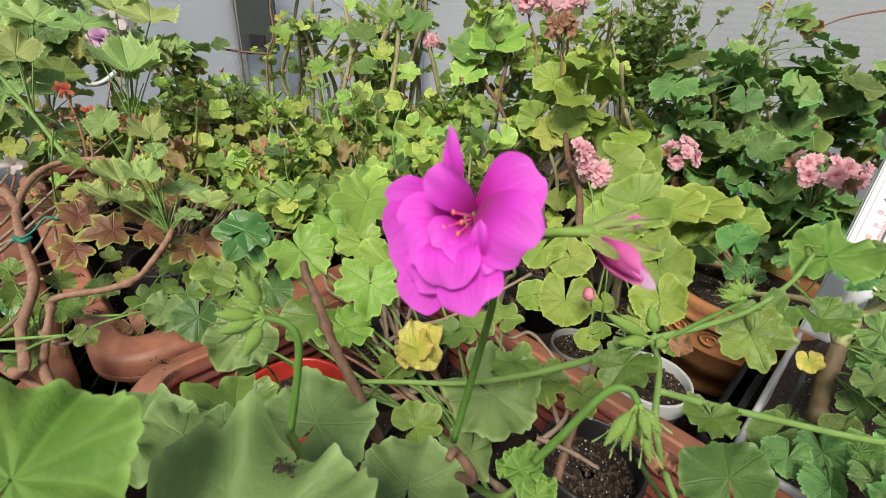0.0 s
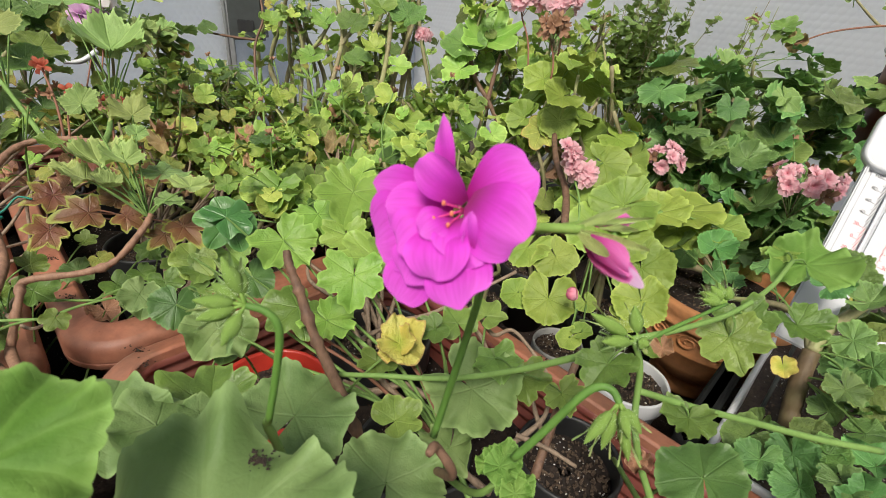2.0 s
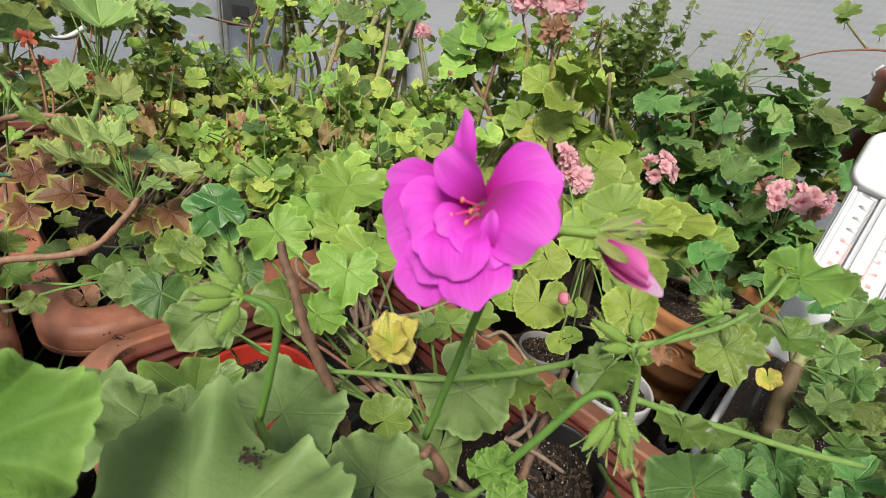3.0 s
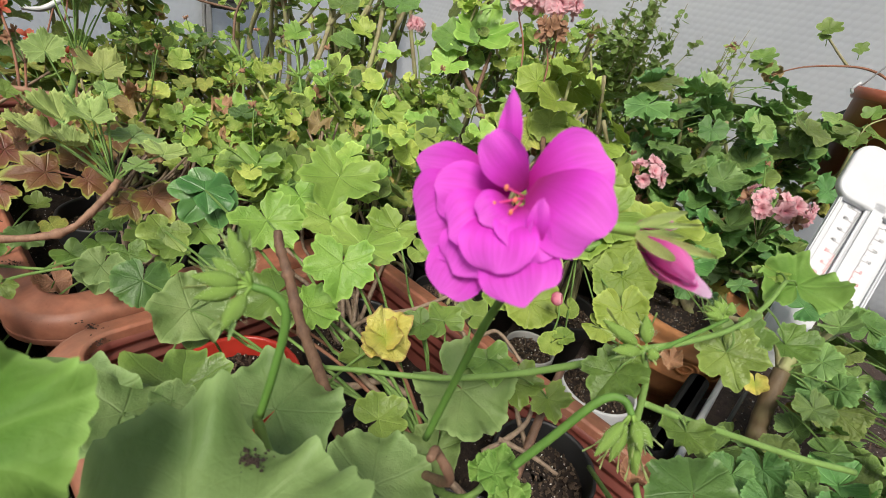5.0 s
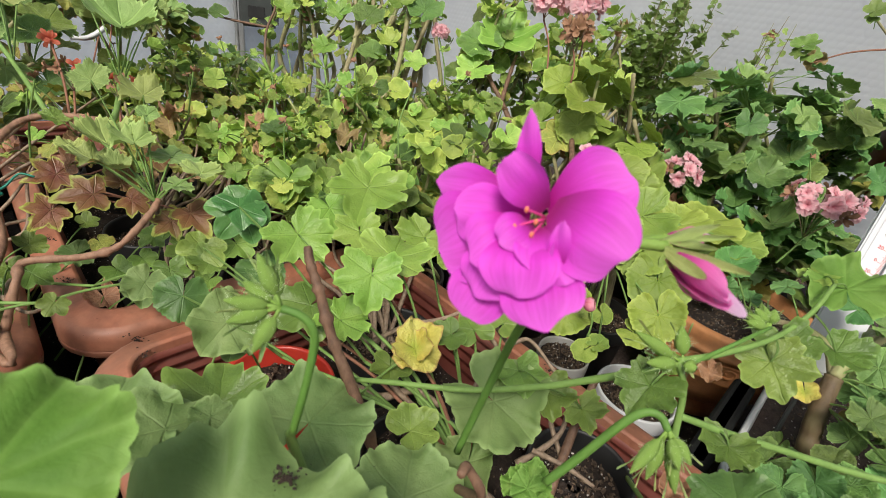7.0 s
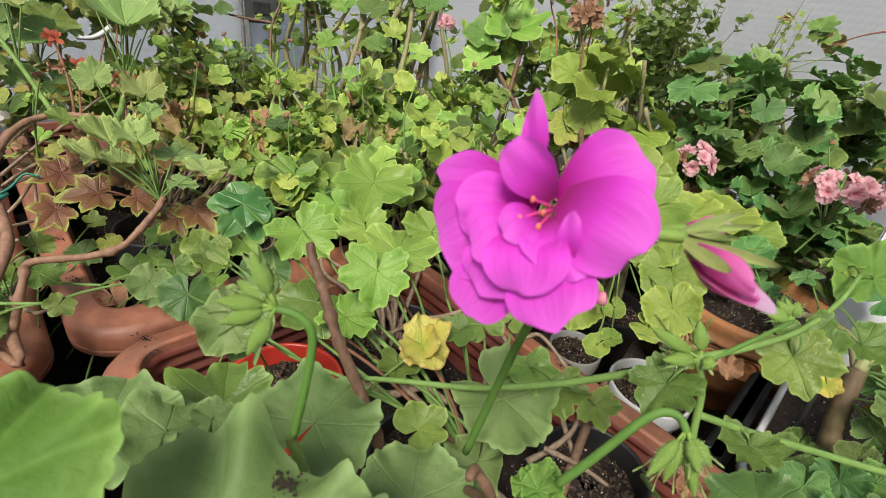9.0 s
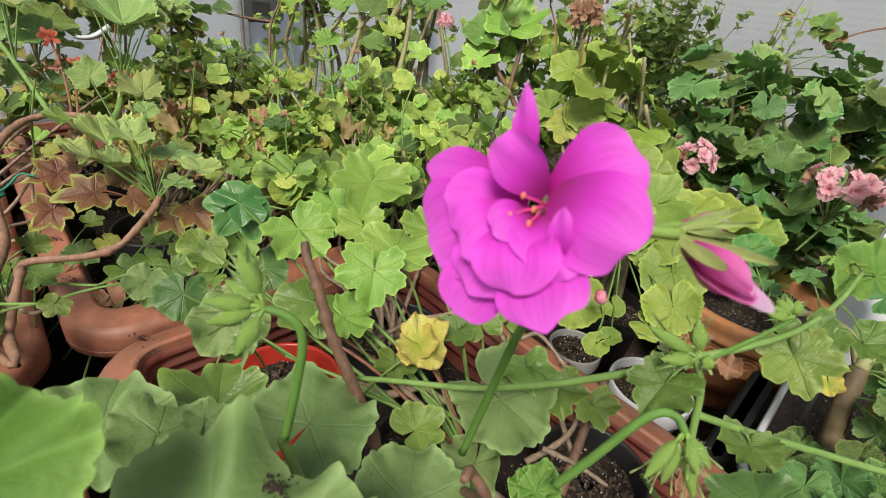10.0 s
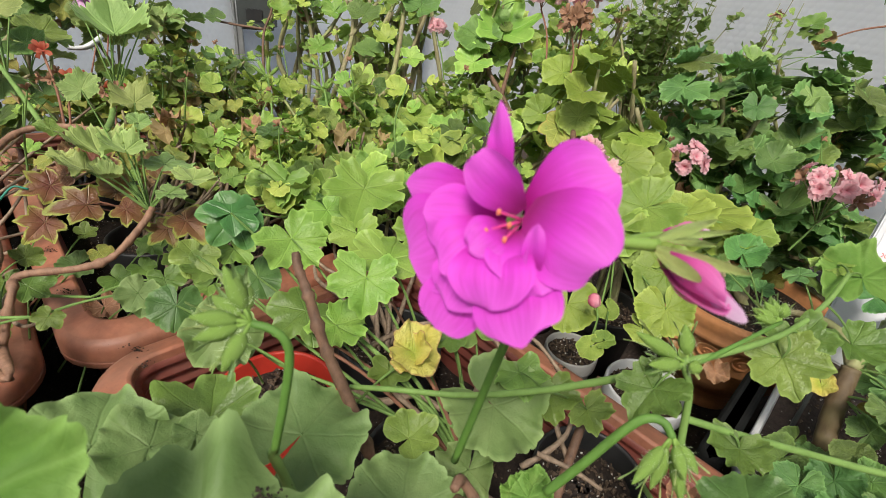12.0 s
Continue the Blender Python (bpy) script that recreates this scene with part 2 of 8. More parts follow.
BARK = bark_material("brown_bark", (0.22, 0.125, 0.078), (0.10, 0.056, 0.035))
TAN_BARK = bark_material("tan_bark", (0.36, 0.205, 0.130), (0.185, 0.100, 0.062), scale=45)
GREY_BARK = bark_material("grey_green_bark", (0.34, 0.31, 0.17), (0.20, 0.17, 0.09), (0.28, 0.31, 0.12))
DRY = bark_material("dry_twig", (0.36, 0.27, 0.19), (0.17, 0.12, 0.08))
GREEN_STEM = bark_material("green_stem", (0.20, 0.34, 0.085), (0.14, 0.25, 0.055), scale=25)
DEEP_STEM = bark_material("deep_green_stem", (0.125, 0.265, 0.045), (0.080, 0.185, 0.028), scale=25)
RED_STEM = bark_material("red_stem", (0.30, 0.13, 0.085), (0.22, 0.10, 0.05), scale=25)
BUD_GREEN = bark_material("bud_green", (0.235, 0.375, 0.075), (0.155, 0.275, 0.045), scale=25)

IVY = leaf_material("ivy_leaf", (0.108, 0.185, 0.034), (0.182, 0.280, 0.056), vein_step=58, vein_width=0.022, hue=0.016, value=0.25, vein_show=0.20, relief=0.0016)
FRESH = leaf_material("fresh_leaf", (0.215, 0.355, 0.056), (0.40, 0.53, 0.12), vein_step=58, vein_width=0.022, through_light=0.45, value=0.40, relief=0.003, vein_show=0.25)
IVY_BRIGHT = leaf_material("bright_leaf", (0.098, 0.215, 0.033), (0.185, 0.318, 0.070), vein_step=42, vein_width=0.07, value=0.05, hue=0.004, vein_show=0.14, relief=0.001, rough=0.6, spec=0.2)
FRESH_BIG = leaf_material("fresh_broad_leaf", (0.185, 0.335, 0.052), (0.275, 0.425, 0.085), vein_step=58, vein_width=0.03, through_light=0.35, value=0.16, hue=0.012, relief=0.002, vein_show=0.16)
IVY_DARK = leaf_material("glossy_ivy_leaf", (0.050, 0.155, 0.036), (0.090, 0.225, 0.055), hue=0.006, vein_step=58, vein_width=0.03, rough=0.33, value=0.1, through_light=0.12, relief=0.0012, spec=0.5, vein_show=0.14)
IVY_BROAD = leaf_material("broad_leaf", (0.118, 0.200, 0.058), (0.200, 0.290, 0.102), vein_step=60, vein_width=0.03, value=0.10, hue=0.008, vein=(0.25, 0.35, 0.13), relief=0.0012, vein_show=0.09, rough=0.55, spec=0.3)
ZONAL = leaf_material("zonal_leaf", (0.092, 0.165, 0.034), (0.165, 0.262, 0.058), vein_step=51, vein_width=0.024, rough=0.42, value=0.4, fuzz=0.1, vein_show=0.3)
ZONAL_DARK = leaf_material("dark_zonal_leaf", (0.090, 0.198, 0.050), (0.160, 0.300, 0.080), vein_step=51.4, vein_width=0.028, rough=0.45, value=0.30, through_light=0.25, fuzz=0.1, vein_show=0.40, relief=0.003)
DUSKY = leaf_material("dusky_leaf", (0.060, 0.132, 0.030), (0.092, 0.182, 0.042), vein_step=51, vein_width=0.03, rough=0.45, value=0.06, hue=0.004, through_light=0.15, vein_show=0.10, relief=0.0010)
LIME = leaf_material("lime_leaf", (0.175, 0.268, 0.036), (0.275, 0.365, 0.066), vein_step=38, vein_width=0.02, value=0.18, hue=0.014, rough=0.5, relief=0.0025, vein_show=0.2)
STAR = leaf_material("maple_leaf", (0.195, 0.082, 0.036), (0.265, 0.150, 0.058), edge=(0.36, 0.40, 0.080), edge_from=0.78, vein_step=52, vein=(0.30, 0.24, 0.09), value=0.22, hue=0.02, through_light=0.25, relief=0.0025, vein_show=0.34, centre=(0.155, 0.050, 0.030))
YELLOWED = leaf_material("yellowed_leaf", (0.60, 0.52, 0.10), (0.66, 0.64, 0.18), edge=(0.42, 0.24, 0.09), edge_from=0.9, vein_step=58, value=0.06, hue=0.01, centre=(0.36, 0.44, 0.06), vein=(0.6, 0.55, 0.15))
OLIVE = leaf_material("tired_leaf", (0.27, 0.31, 0.060), (0.47, 0.46, 0.10), edge=(0.33, 0.20, 0.07), edge_from=0.9, blotch=(0.36, 0.30, 0.07), vein_step=50, value=0.25)
FUZZY = leaf_material("downy_leaf", (0.190, 0.295, 0.075), (0.310, 0.420, 0.130), vein_step=44, vein_width=0.03, rough=0.6, fuzz=0.3, value=0.22, relief=0.003, vein_show=0.28)
SMALL = leaf_material("small_leaf", (0.23, 0.34, 0.080), (0.42, 0.52, 0.15), vein_step=180, value=0.35, through_light=0.5)
DEAD = leaf_material("dry_leaf", (0.30, 0.18, 0.09), (0.40, 0.26, 0.13), vein_step=50, value=0.3, through_light=0.1)
MAGENTA = petal_material("magenta_petal", (0.74, 0.062, 0.68), (0.40, 0.002, 0.22), (0.84, 0.20, 0.83), 0.36)
PINK = petal_material("pink_petal", (0.86, 0.50, 0.56), (0.74, 0.24, 0.32), (0.93, 0.76, 0.78))
ROSE = petal_material("rose_petal", (0.88, 0.34, 0.46), (0.70, 0.14, 0.27), (0.93, 0.62, 0.70))
SCARLET = petal_material("scarlet_petal", (0.68, 0.16, 0.09), (0.5, 0.08, 0.05), (0.75, 0.32, 0.22))
LILAC = petal_material("lilac_petal", (0.80, 0.52, 0.76), (0.5, 0.12, 0.5), (0.85, 0.65, 0.85))
PALE = petal_material("white_petal", (0.82, 0.78, 0.76), (0.7, 0.6, 0.6), (0.88, 0.86, 0.86))
DRIED = petal_material("dried_petal", (0.31, 0.165, 0.095), (0.20, 0.095, 0.055), (0.40, 0.24, 0.14), 0.12)
BUD_PINK = petal_material("bud_petal", (0.84, 0.17, 0.55), (0.55, 0.02, 0.28), (0.85, 0.36, 0.70))
GOLD = plain("anther", (0.75, 0.22, 0.12), 0.6, vary=0.1, relief=0.1)


# ---- mesh helpers ----
def mesh_of(name, verts, faces, mats, smooth=True, slots=None):
    me = bpy.data.meshes.new(name)
    me.from_pydata([tuple(v) for v in verts], [], faces)
    for m in (mats if isinstance(mats, (list, tuple)) else [mats]):
        me.materials.append(m)
    if smooth:
        me.polygons.foreach_set("use_smooth", [True] * len(me.polygons))
    if slots:
        me.polygons.foreach_set("material_index", slots)
    me.update()
    return me


def uv_layer(me, name, per_vertex):
    lay = me.uv_layers.new(name=name)
    idx = np.zeros(len(me.loops), dtype=np.int32)
    me.loops.foreach_get("vertex_index", idx)
    lay.data.foreach_set("uv", np.asarray(per_vertex, dtype=np.float32)[idx].ravel())


def thing(name, at, label, category, group="", kind=""):
    ob = new(name)
    ob.location = at
    return tagged(ob, label, category, group, kind)


def origin_of(ob):
    at = Vector((0, 0, 0))
    while ob is not None:
        at = at + ob.location
        ob = ob.parent
    return at


def world_of(ob):
    m = Matrix.Identity(4)
    while ob is not None:
        m = ob.matrix_basis @ m
        ob = ob.parent
    return m


def child(name, me, parent, m=None, label=""):
    """A mesh under a thing or a part; m places it in the world."""
    ob = new(name, me)
    ob.parent = parent
    m = m if m is not None else Matrix.Identity(4)
    ob.matrix_basis = (world_of(parent).inverted() if parent.data else Matrix.Translation(-origin_of(parent))) @ m
    return tagged(ob, label) if label else ob


def part(name, bm, material, parent, label="", smooth=True):
    me = bpy.data.meshes.new(name)
    bm.to_mesh(me)
    bm.free()
    me.materials.append(material)
    if smooth:
        me.polygons.foreach_set("use_smooth", [True] * len(me.polygons))
    return child(name, me, parent, None, label)


def spline(points, steps=6):
    """A smooth line through the points."""
    p = [Vector(q) for q in points]
    if len(p) == 2:
        return [p[0].lerp(p[1], i / steps) for i in range(steps + 1)]
    out = []
    ext = [p[0] * 2 - p[1], *p, p[-1] * 2 - p[-2]]
    for i in range(1, len(ext) - 2):
        a, b, c, d = ext[i - 1:i + 3]
        for k in range(steps):
            t = k / steps
            out.append(0.5 * (2 * b + (c - a) * t + (2 * a - 5 * b + 4 * c - d) * t * t + (3 * b - a - 3 * c + d) * t ** 3))
    return out + [p[-1]]


def tube_data(points, r0, r1, sides=7, steps=6, knots=0.0, seed=0, base=0):
    """Vertices and faces of a tapering, slightly uneven stem."""
    line = spline(points, steps)
    rng = random.Random(seed)
    verts, faces = [], []
    up = Vector((0.31, 0.17, 0.94))
    for i, q in enumerate(line):
        d = (line[min(i + 1, len(line) - 1)] - line[max(i - 1, 0)]).normalized()
        a = d.cross(up)
        if a.length < 0.05:
            a = d.cross(Vector((1, 0, 0)))
        a.normalize()
        b = d.cross(a)
        r = r0 + (r1 - r0) * i / (len(line) - 1)
        r *= 1 + knots * rng.uniform(-0.5, 1.0) * (1.6 if rng.random() < 0.2 else 0.5)
        for k in range(sides):
            g = 2 * math.pi * k / sides
            verts.append(q + (a * math.cos(g) + b * math.sin(g)) * r)
    for i in range(len(line) - 1):
        for k in range(sides):
            o, e = base + i * sides, base + (i + 1) * sides
            faces.append((o + k, o + (k + 1) % sides, e + (k + 1) % sides, e + k))
    faces.append(tuple(base + k for k in reversed(range(sides))))
    faces.append(tuple(base + (len(line) - 1) * sides + k for k in range(sides)))
    return verts, faces


def stem(parent, points, r0, r1, mat, name="stem", knots=0.0, sides=8, steps=7, seed=0, label=""):
    v, f = tube_data(points, r0, r1, sides, steps, knots, seed)
    o = origin_of(parent)
    me = mesh_of(name, [q - o for q in v], f, mat)
    ob = new(name, me)
    ob.parent = parent
    return tagged(ob, label) if label else ob


def lathe_data(profile, sides=36):
    verts, faces = [], []
    for r, z in profile:
        for k in range(sides):
            g = 2 * math.pi * k / sides
            verts.append((r * math.cos(g), r * math.sin(g), z))
    for i in range(len(profile) - 1):
        for k in range(sides):
            faces.append((i * sides + k, i * sides + (k + 1) % sides, (i + 1) * sides + (k + 1) % sides, (i + 1) * sides + k))
    return verts, faces


# ---- leaves ----
def tri(x, w):
    return max(0.0, 1.0 - abs(x) / w)


def outline(kind, th):
    """Distance from the leaf's heart to its edge, at an angle (degrees) from the tip."""
    a = abs(th)
    if kind == "ivy":
        lobes = ((0, 1.0, 38), (62, 0.96, 35), (120, 0.84, 36))
        r = max(0.60 + (s - 0.60) * math.sin(tri(a - c, w) * math.pi / 2) ** 0.9 for c, s, w in lobes)
        return r * (1 - 0.5 * max(0, (a - 150) / 28) ** 2)
    if kind == "lobed":
        lobes = ((0, 1.0, 38), (62, 0.96, 35), (120, 0.86, 36))
        r = max(0.58 + (s - 0.58) * math.sin(min(1.0, 1.06 * tri(a - c, w)) * math.pi / 2) ** 0.85 for c, s, w in lobes)
        return r * (1 + 0.045 * math.cos(math.radians(a) * 17.4)) * (1 - 0.45 * max(0, (a - 150) / 28) ** 2)
    if kind == "broad":
        r = 0.83 + 0.14 * abs(math.cos(math.radians(a) * 3)) ** 0.7 + 0.015 * abs(math.cos(math.radians(a) * 12))
        return r * (1 - 0.5 * max(0, (a - 152) / 28) ** 2)
    if kind == "zonal":
        r = 0.86 + 0.050 * abs(math.cos(math.radians(a) * 3.5)) ** 0.6 + 0.065 * abs(math.cos(math.radians(a) * 14)) ** 0.5
        return r * (1 - 0.6 * max(0, (a - 150) / 28) ** 2)
    if kind == "crimped":
        r = 0.80 + 0.12 * abs(math.cos(math.radians(a) * 3.5)) ** 0.7 + 0.075 * abs(math.cos(math.radians(a) * 15.5)) ** 0.7
        return r * (1 - 0.6 * max(0, (a - 150) / 28) ** 2)
    if kind == "star":
        lobes = ((0, 1.0, 33), (55, 0.86, 31), (108, 0.68, 34))
        r = max(0.40 + (s - 0.40) * tri(a - c, w) ** 0.8 for c, s, w in lobes)
        return r * (1 + 0.03 * math.sin(math.radians(a) * 22)) * (1 - 0.2 * max(0, (a - 140) / 25))
    if kind == "toothed":
        lobes = ((0, 1.0, 44), (58, 0.95, 42), (112, 0.85, 42))
        r = max(0.74 + (s - 0.74) * tri(a - c, w) for c, s, w in lobes)
        return r * (1 + 0.06 * math.sin(math.radians(a) * 32)) * (1 - 0.2 * max(0, (a - 135) / 30))
    if kind == "oval":
        x = math.cos(math.radians(a))
        return 0.55 / math.sqrt(1 - 0.70 * x * x) * (1 + 0.03 * math.sin(math.radians(a) * 20))
    return 1.0


def leaf_mesh(kind, mat, segs, rings, seed, cup=0.15, ruffle=0.05, fold=0.0, droop=0.1, crease=0.05):
    rng = random.Random(seed * 17 + len(kind))
    most = 179.0 if kind == "oval" else rng.uniform(168, 177)
    verts, faces, blade, rim = [], [], [], []
    ph = [rng.uniform(0, 6.28) for _ in range(4)]
    lop = rng.uniform(-0.06, 0.06)
    cup, ruffle, droop = cup * rng.uniform(-0.3, 1.8), ruffle * rng.uniform(0.5, 1.5), droop * rng.uniform(0.0, 1.8)
    fold += rng.uniform(-0.10, 0.14)
    step = {"ivy": 61, "lobed": 61, "broad": 61, "star": 56, "toothed": 56, "crimped": 51.4}.get(kind, 40)
    for j in range(rings + 1):
        t = (j / rings) ** 0.9
        for i in range(segs + 1):
            th = -most + 2 * most * i / segs
            r = t * (outline(kind, th) * t + (0.86 - 0.1 * (abs(th) / 180)) * (1 - t)) if t < 1 else outline(kind, th)
            g = math.radians(th)
            r *= 1 + lop * math.sin(g) + 0.04 * math.sin(3 * g + ph[0]) + 0.03 * math.sin(7 * g + ph[2])
            x, y = r * math.sin(g), r * math.cos(g)
            off = abs(((th / step + 100.5) % 1.0) - 0.5) * 2
            z = cup * r * r + ruffle * r ** 3 * math.sin(g * 4 + ph[1]) + 0.6 * ruffle * r ** 4 * math.sin(g * 9 + ph[2]) + 0.3 * ruffle * r ** 5 * math.sin(g * 16 + ph[3])
            z += crease * r * off * (1 - 0.4 * r) - droop * max(0, y) ** 2 + fold * abs(x) + 0.04 * math.sin(2.3 * x + ph[3]) * r
            verts.append((x, y, z))
            blade.append((x * 0.5 + 0.5, y * 0.5 + 0.5))
            rim.append((j / rings, i / segs))
    w = segs + 1
    for j in range(rings):
        for i in range(segs):
            faces.append((j * w + i, j * w + i + 1, (j + 1) * w + i + 1, (j + 1) * w + i))
    me = mesh_of("leaf", verts, faces, mat)
    uv_layer(me, "blade", blade)
    uv_layer(me, "rim", rim)
    return me


def leaf_set(kind, mat, n, segs=30, rings=4, **shape):
    return [leaf_mesh(kind, mat, segs, rings, 100 + i, **shape) for i in range(n)]


LEAVES = {
    "ivy": leaf_set("ivy", IVY, 8, 60, 5, cup=0.10, ruffle=0.10, fold=0.05),
    "round": leaf_set("zonal", FRESH, 8, 100, 6, cup=0.24, ruffle=0.09, crease=0.05, droop=0.15),
    "fresh_fine": leaf_set("lobed", FRESH_BIG, 8, 120, 9, cup=0.16, ruffle=0.15, fold=0.06, droop=0.2, crease=0.10),
    "fresh": leaf_set("lobed", FRESH, 8, 84, 6, cup=0.24, ruffle=0.12, fold=0.05, crease=0.07),
    "ivy_fine": leaf_set("ivy", IVY, 8, 90, 10, cup=0.18, ruffle=0.14, fold=0.10, droop=0.2),
    "lobed_fine": leaf_set("lobed", IVY, 8, 120, 10, cup=0.20, ruffle=0.14, fold=0.10, droop=0.2, crease=0.10),
    "ivy_dark": leaf_set("ivy", IVY_DARK, 3, 96, 9, cup=-0.12, ruffle=0.10, crease=0.10),
    "broad": leaf_set("broad", IVY_BROAD, 6, 110, 12, cup=0.12, ruffle=0.20, crease=0.04),
    "bright": leaf_set("zonal", IVY_BRIGHT, 2, 120, 14, cup=0.10, ruffle=0.16, crease=0.07),
    "sheet": leaf_set("zonal", IVY_BROAD, 4, 120, 14, cup=0.10, ruffle=0.20, crease=0.03),
    "broad_dark": leaf_set("zonal", DUSKY, 3, 110, 10, cup=-0.08, ruffle=0.07, crease=0.05),
    "zonal": leaf_set("zonal", ZONAL, 8, 110, 6, cup=0.22, ruffle=0.07, crease=0.05),
    "crimped": leaf_set("crimped", ZONAL_DARK, 8, 140, 8, cup=0.34, ruffle=0.17, crease=0.10, droop=0.14),
    "lime": leaf_set("zonal", LIME, 8, 110, 7, cup=0.14, ruffle=0.09, crease=0.05, droop=0.18),
    "star": leaf_set("star", STAR, 4, 90, 7, cup=0.04, ruffle=0.10, crease=0.10, droop=0.25),
    "yellow": leaf_set("broad", YELLOWED, 2, 90, 10, cup=0.22, ruffle=0.13, fold=0.14),
    "tired": leaf_set("ivy", OLIVE, 6, 44, 5, cup=0.15, ruffle=0.18, droop=0.3),
    "fuzzy": leaf_set("toothed", FUZZY, 8, 96, 8, cup=0.40, ruffle=0.24, crease=0.20),
    "small": leaf_set("oval", SMALL, 4, 10, 2, cup=0.2, ruffle=0.0),
    "dead": leaf_set("zonal", DEAD, 4, 40, 4, cup=0.6, ruffle=0.4, droop=0.6),
}
PETIOLES = {}


def petiole_mesh(mat):
    """A unit stalk along z, with a gentle bow."""
    if mat.name not in PETIOLES:
        v, f = tube_data([(0, 0, 0), (0.10, 0, 0.35), (0.10, 0, 0.7), (0, 0, 1)], 1.0, 0.75, 5, 3)
        v = [Vector((q.x, q.y, q.z)) for q in v]
        # thickness is in x and y alone; the bow is kept small against it
        line = spline([(0, 0, 0), (2.5, 0, 0.35), (2.5, 0, 0.7), (0, 0, 1)], 3)
        out = []
        for i, q in enumerate(line):
            r = 1.0 - 0.25 * i / (len(line) - 1)
            for k in range(5):
                g = 2 * math.pi * k / 5
                out.append((q.x + r * math.cos(g), q.y + r * math.sin(g), q.z))
        PETIOLES[mat.name] = mesh_of("petiole", out, f, mat)
    return PETIOLES[mat.name]


def petiole(parent, a, b, r, mat):
    a, b = Vector(a), Vector(b)
    d = b - a
    ln = max(d.length, 1e-4)
    z = d / ln
    x = Vector((0, 0, 1)).cross(z)
    x = x.cross(z) * -1 if x.length > 0.05 else Vector((1, 0, 0))
    x.normalize()
    y = z.cross(x)
    m = Matrix((x * r, y * r, z * ln)).transposed().to_4x4()
    m.translation = a
    return child("petiole", petiole_mesh(mat), parent, m)


def leaf(parent, kind, at, tip, normal, size, pick=0, name="leaf", label=""):
    n = Vector(normal).normalized()
    y = Vector(tip)
    y = (y - n * y.dot(n)).normalized()
    x = y.cross(n)
    m = Matrix((x * size, y * size, n * size)).transposed().to_4x4()
    m.translation = Vector(at)
    s = LEAVES[kind]
    return child(name, s[pick % len(s)], parent, m, label)


# ---- the greenhouse: two axes at 45 degrees to the view ----
ACROSS = Vector((0.722, 0.692, 0))
ALONG = Vector((-0.692, 0.722, 0))


def plan(n, u, z=0.0):
    return ACROSS * n + ALONG * u + Vector((0, 0, z))


TURN_PLAN = math.degrees(math.atan2(ACROSS.y, ACROSS.x))


def ground():
    v, f = [], []
    edge = [-400, -60, -12, -4] + [-3 + i * 0.075 for i in range(81)] + [4, 12, 60, 400]
    k = len(edge)
    for y in edge:
        for x in edge:
            near = abs(x) < 3 and abs(y) < 3
            v.append((x, y, (noise.noise(Vector((x * 7, y * 7, 0))) * 0.010 + noise.noise(Vector((x * 23, y * 23, 3))) * 0.004 - 0.006) if near else -0.01))
    for j in range(k - 1):
        for i in range(k - 1):
            f.append((j * k + i, j * k + i + 1, (j + 1) * k + i + 1, (j + 1) * k + i))
    def outside(quad):
        c = sum((Vector(v[i]) for i in quad), Vector()) / 4
        return not (-NEAR - 0.1 < c.dot(ACROSS) < N_WALL + 0.1 and -NEAR - 0.1 < c.dot(ALONG) < U_WALL + 0.1)

    # slot 1 is the added light-bouncing ground beyond the walls
    slots = [1 if outside(q) else 0 for q in f]
    tagged(new("ground", mesh_of("ground", v, f, [EARTH, BOUNCE_GROUND], True, slots)), "dark crumbly earth floor, unseen pale ground added outside to bounce light", "ground", kind="structure")


def film_wall(name, a, b, top, label, seed, film):
    """A hung sheet of bubble film with slack folds; has thickness."""
    a, b = Vector(a), Vector(b)
    d = b - a
    nrm = Vector((-d.y, d.x, 0)).normalized()
    nu, nz = 60, 24
    v, f, uv = [], [], []
    for side in (0, 1):
        for j in range(nz + 1):
            for i in range(nu + 1):
                s, z = i / nu, top * j / nz
                bulge = 0.030 * noise.noise(Vector((s * d.length * 1.1 + seed, z * 0.9, seed))) + 0.012 * noise.noise(Vector((s * d.length * 4 + z * 2, z * 3, seed + 5)))
                p = a + d * s + nrm * (bulge + side * 0.008)
                v.append((p.x, p.y, z - 0.02))
                uv.append((s * d.length, z))
    w, o = nu + 1, (nu + 1) * (nz + 1)
    for j in range(nz):
        for i in range(nu):
            q = (j * w + i, j * w + i + 1, (j + 1) * w + i + 1, (j + 1) * w + i)
            f.append(q)
            f.append(tuple(o + k for k in reversed(q)))
    ring = [i for i in range(w)] + [j * w + nu for j in range(1, nz + 1)] + [nz * w + i for i in range(nu - 1, -1, -1)] + [j * w for j in range(nz - 1, 0, -1)]
    for i in range(len(ring)):
        p, q = ring[i], ring[(i + 1) % len(ring)]
        f.append((q, p, o + p, o + q))
    me = mesh_of(name, v, f, film)
    uv_layer(me, "sheet", uv)
    return tagged(new(name, me), label, "wall", kind="structure")


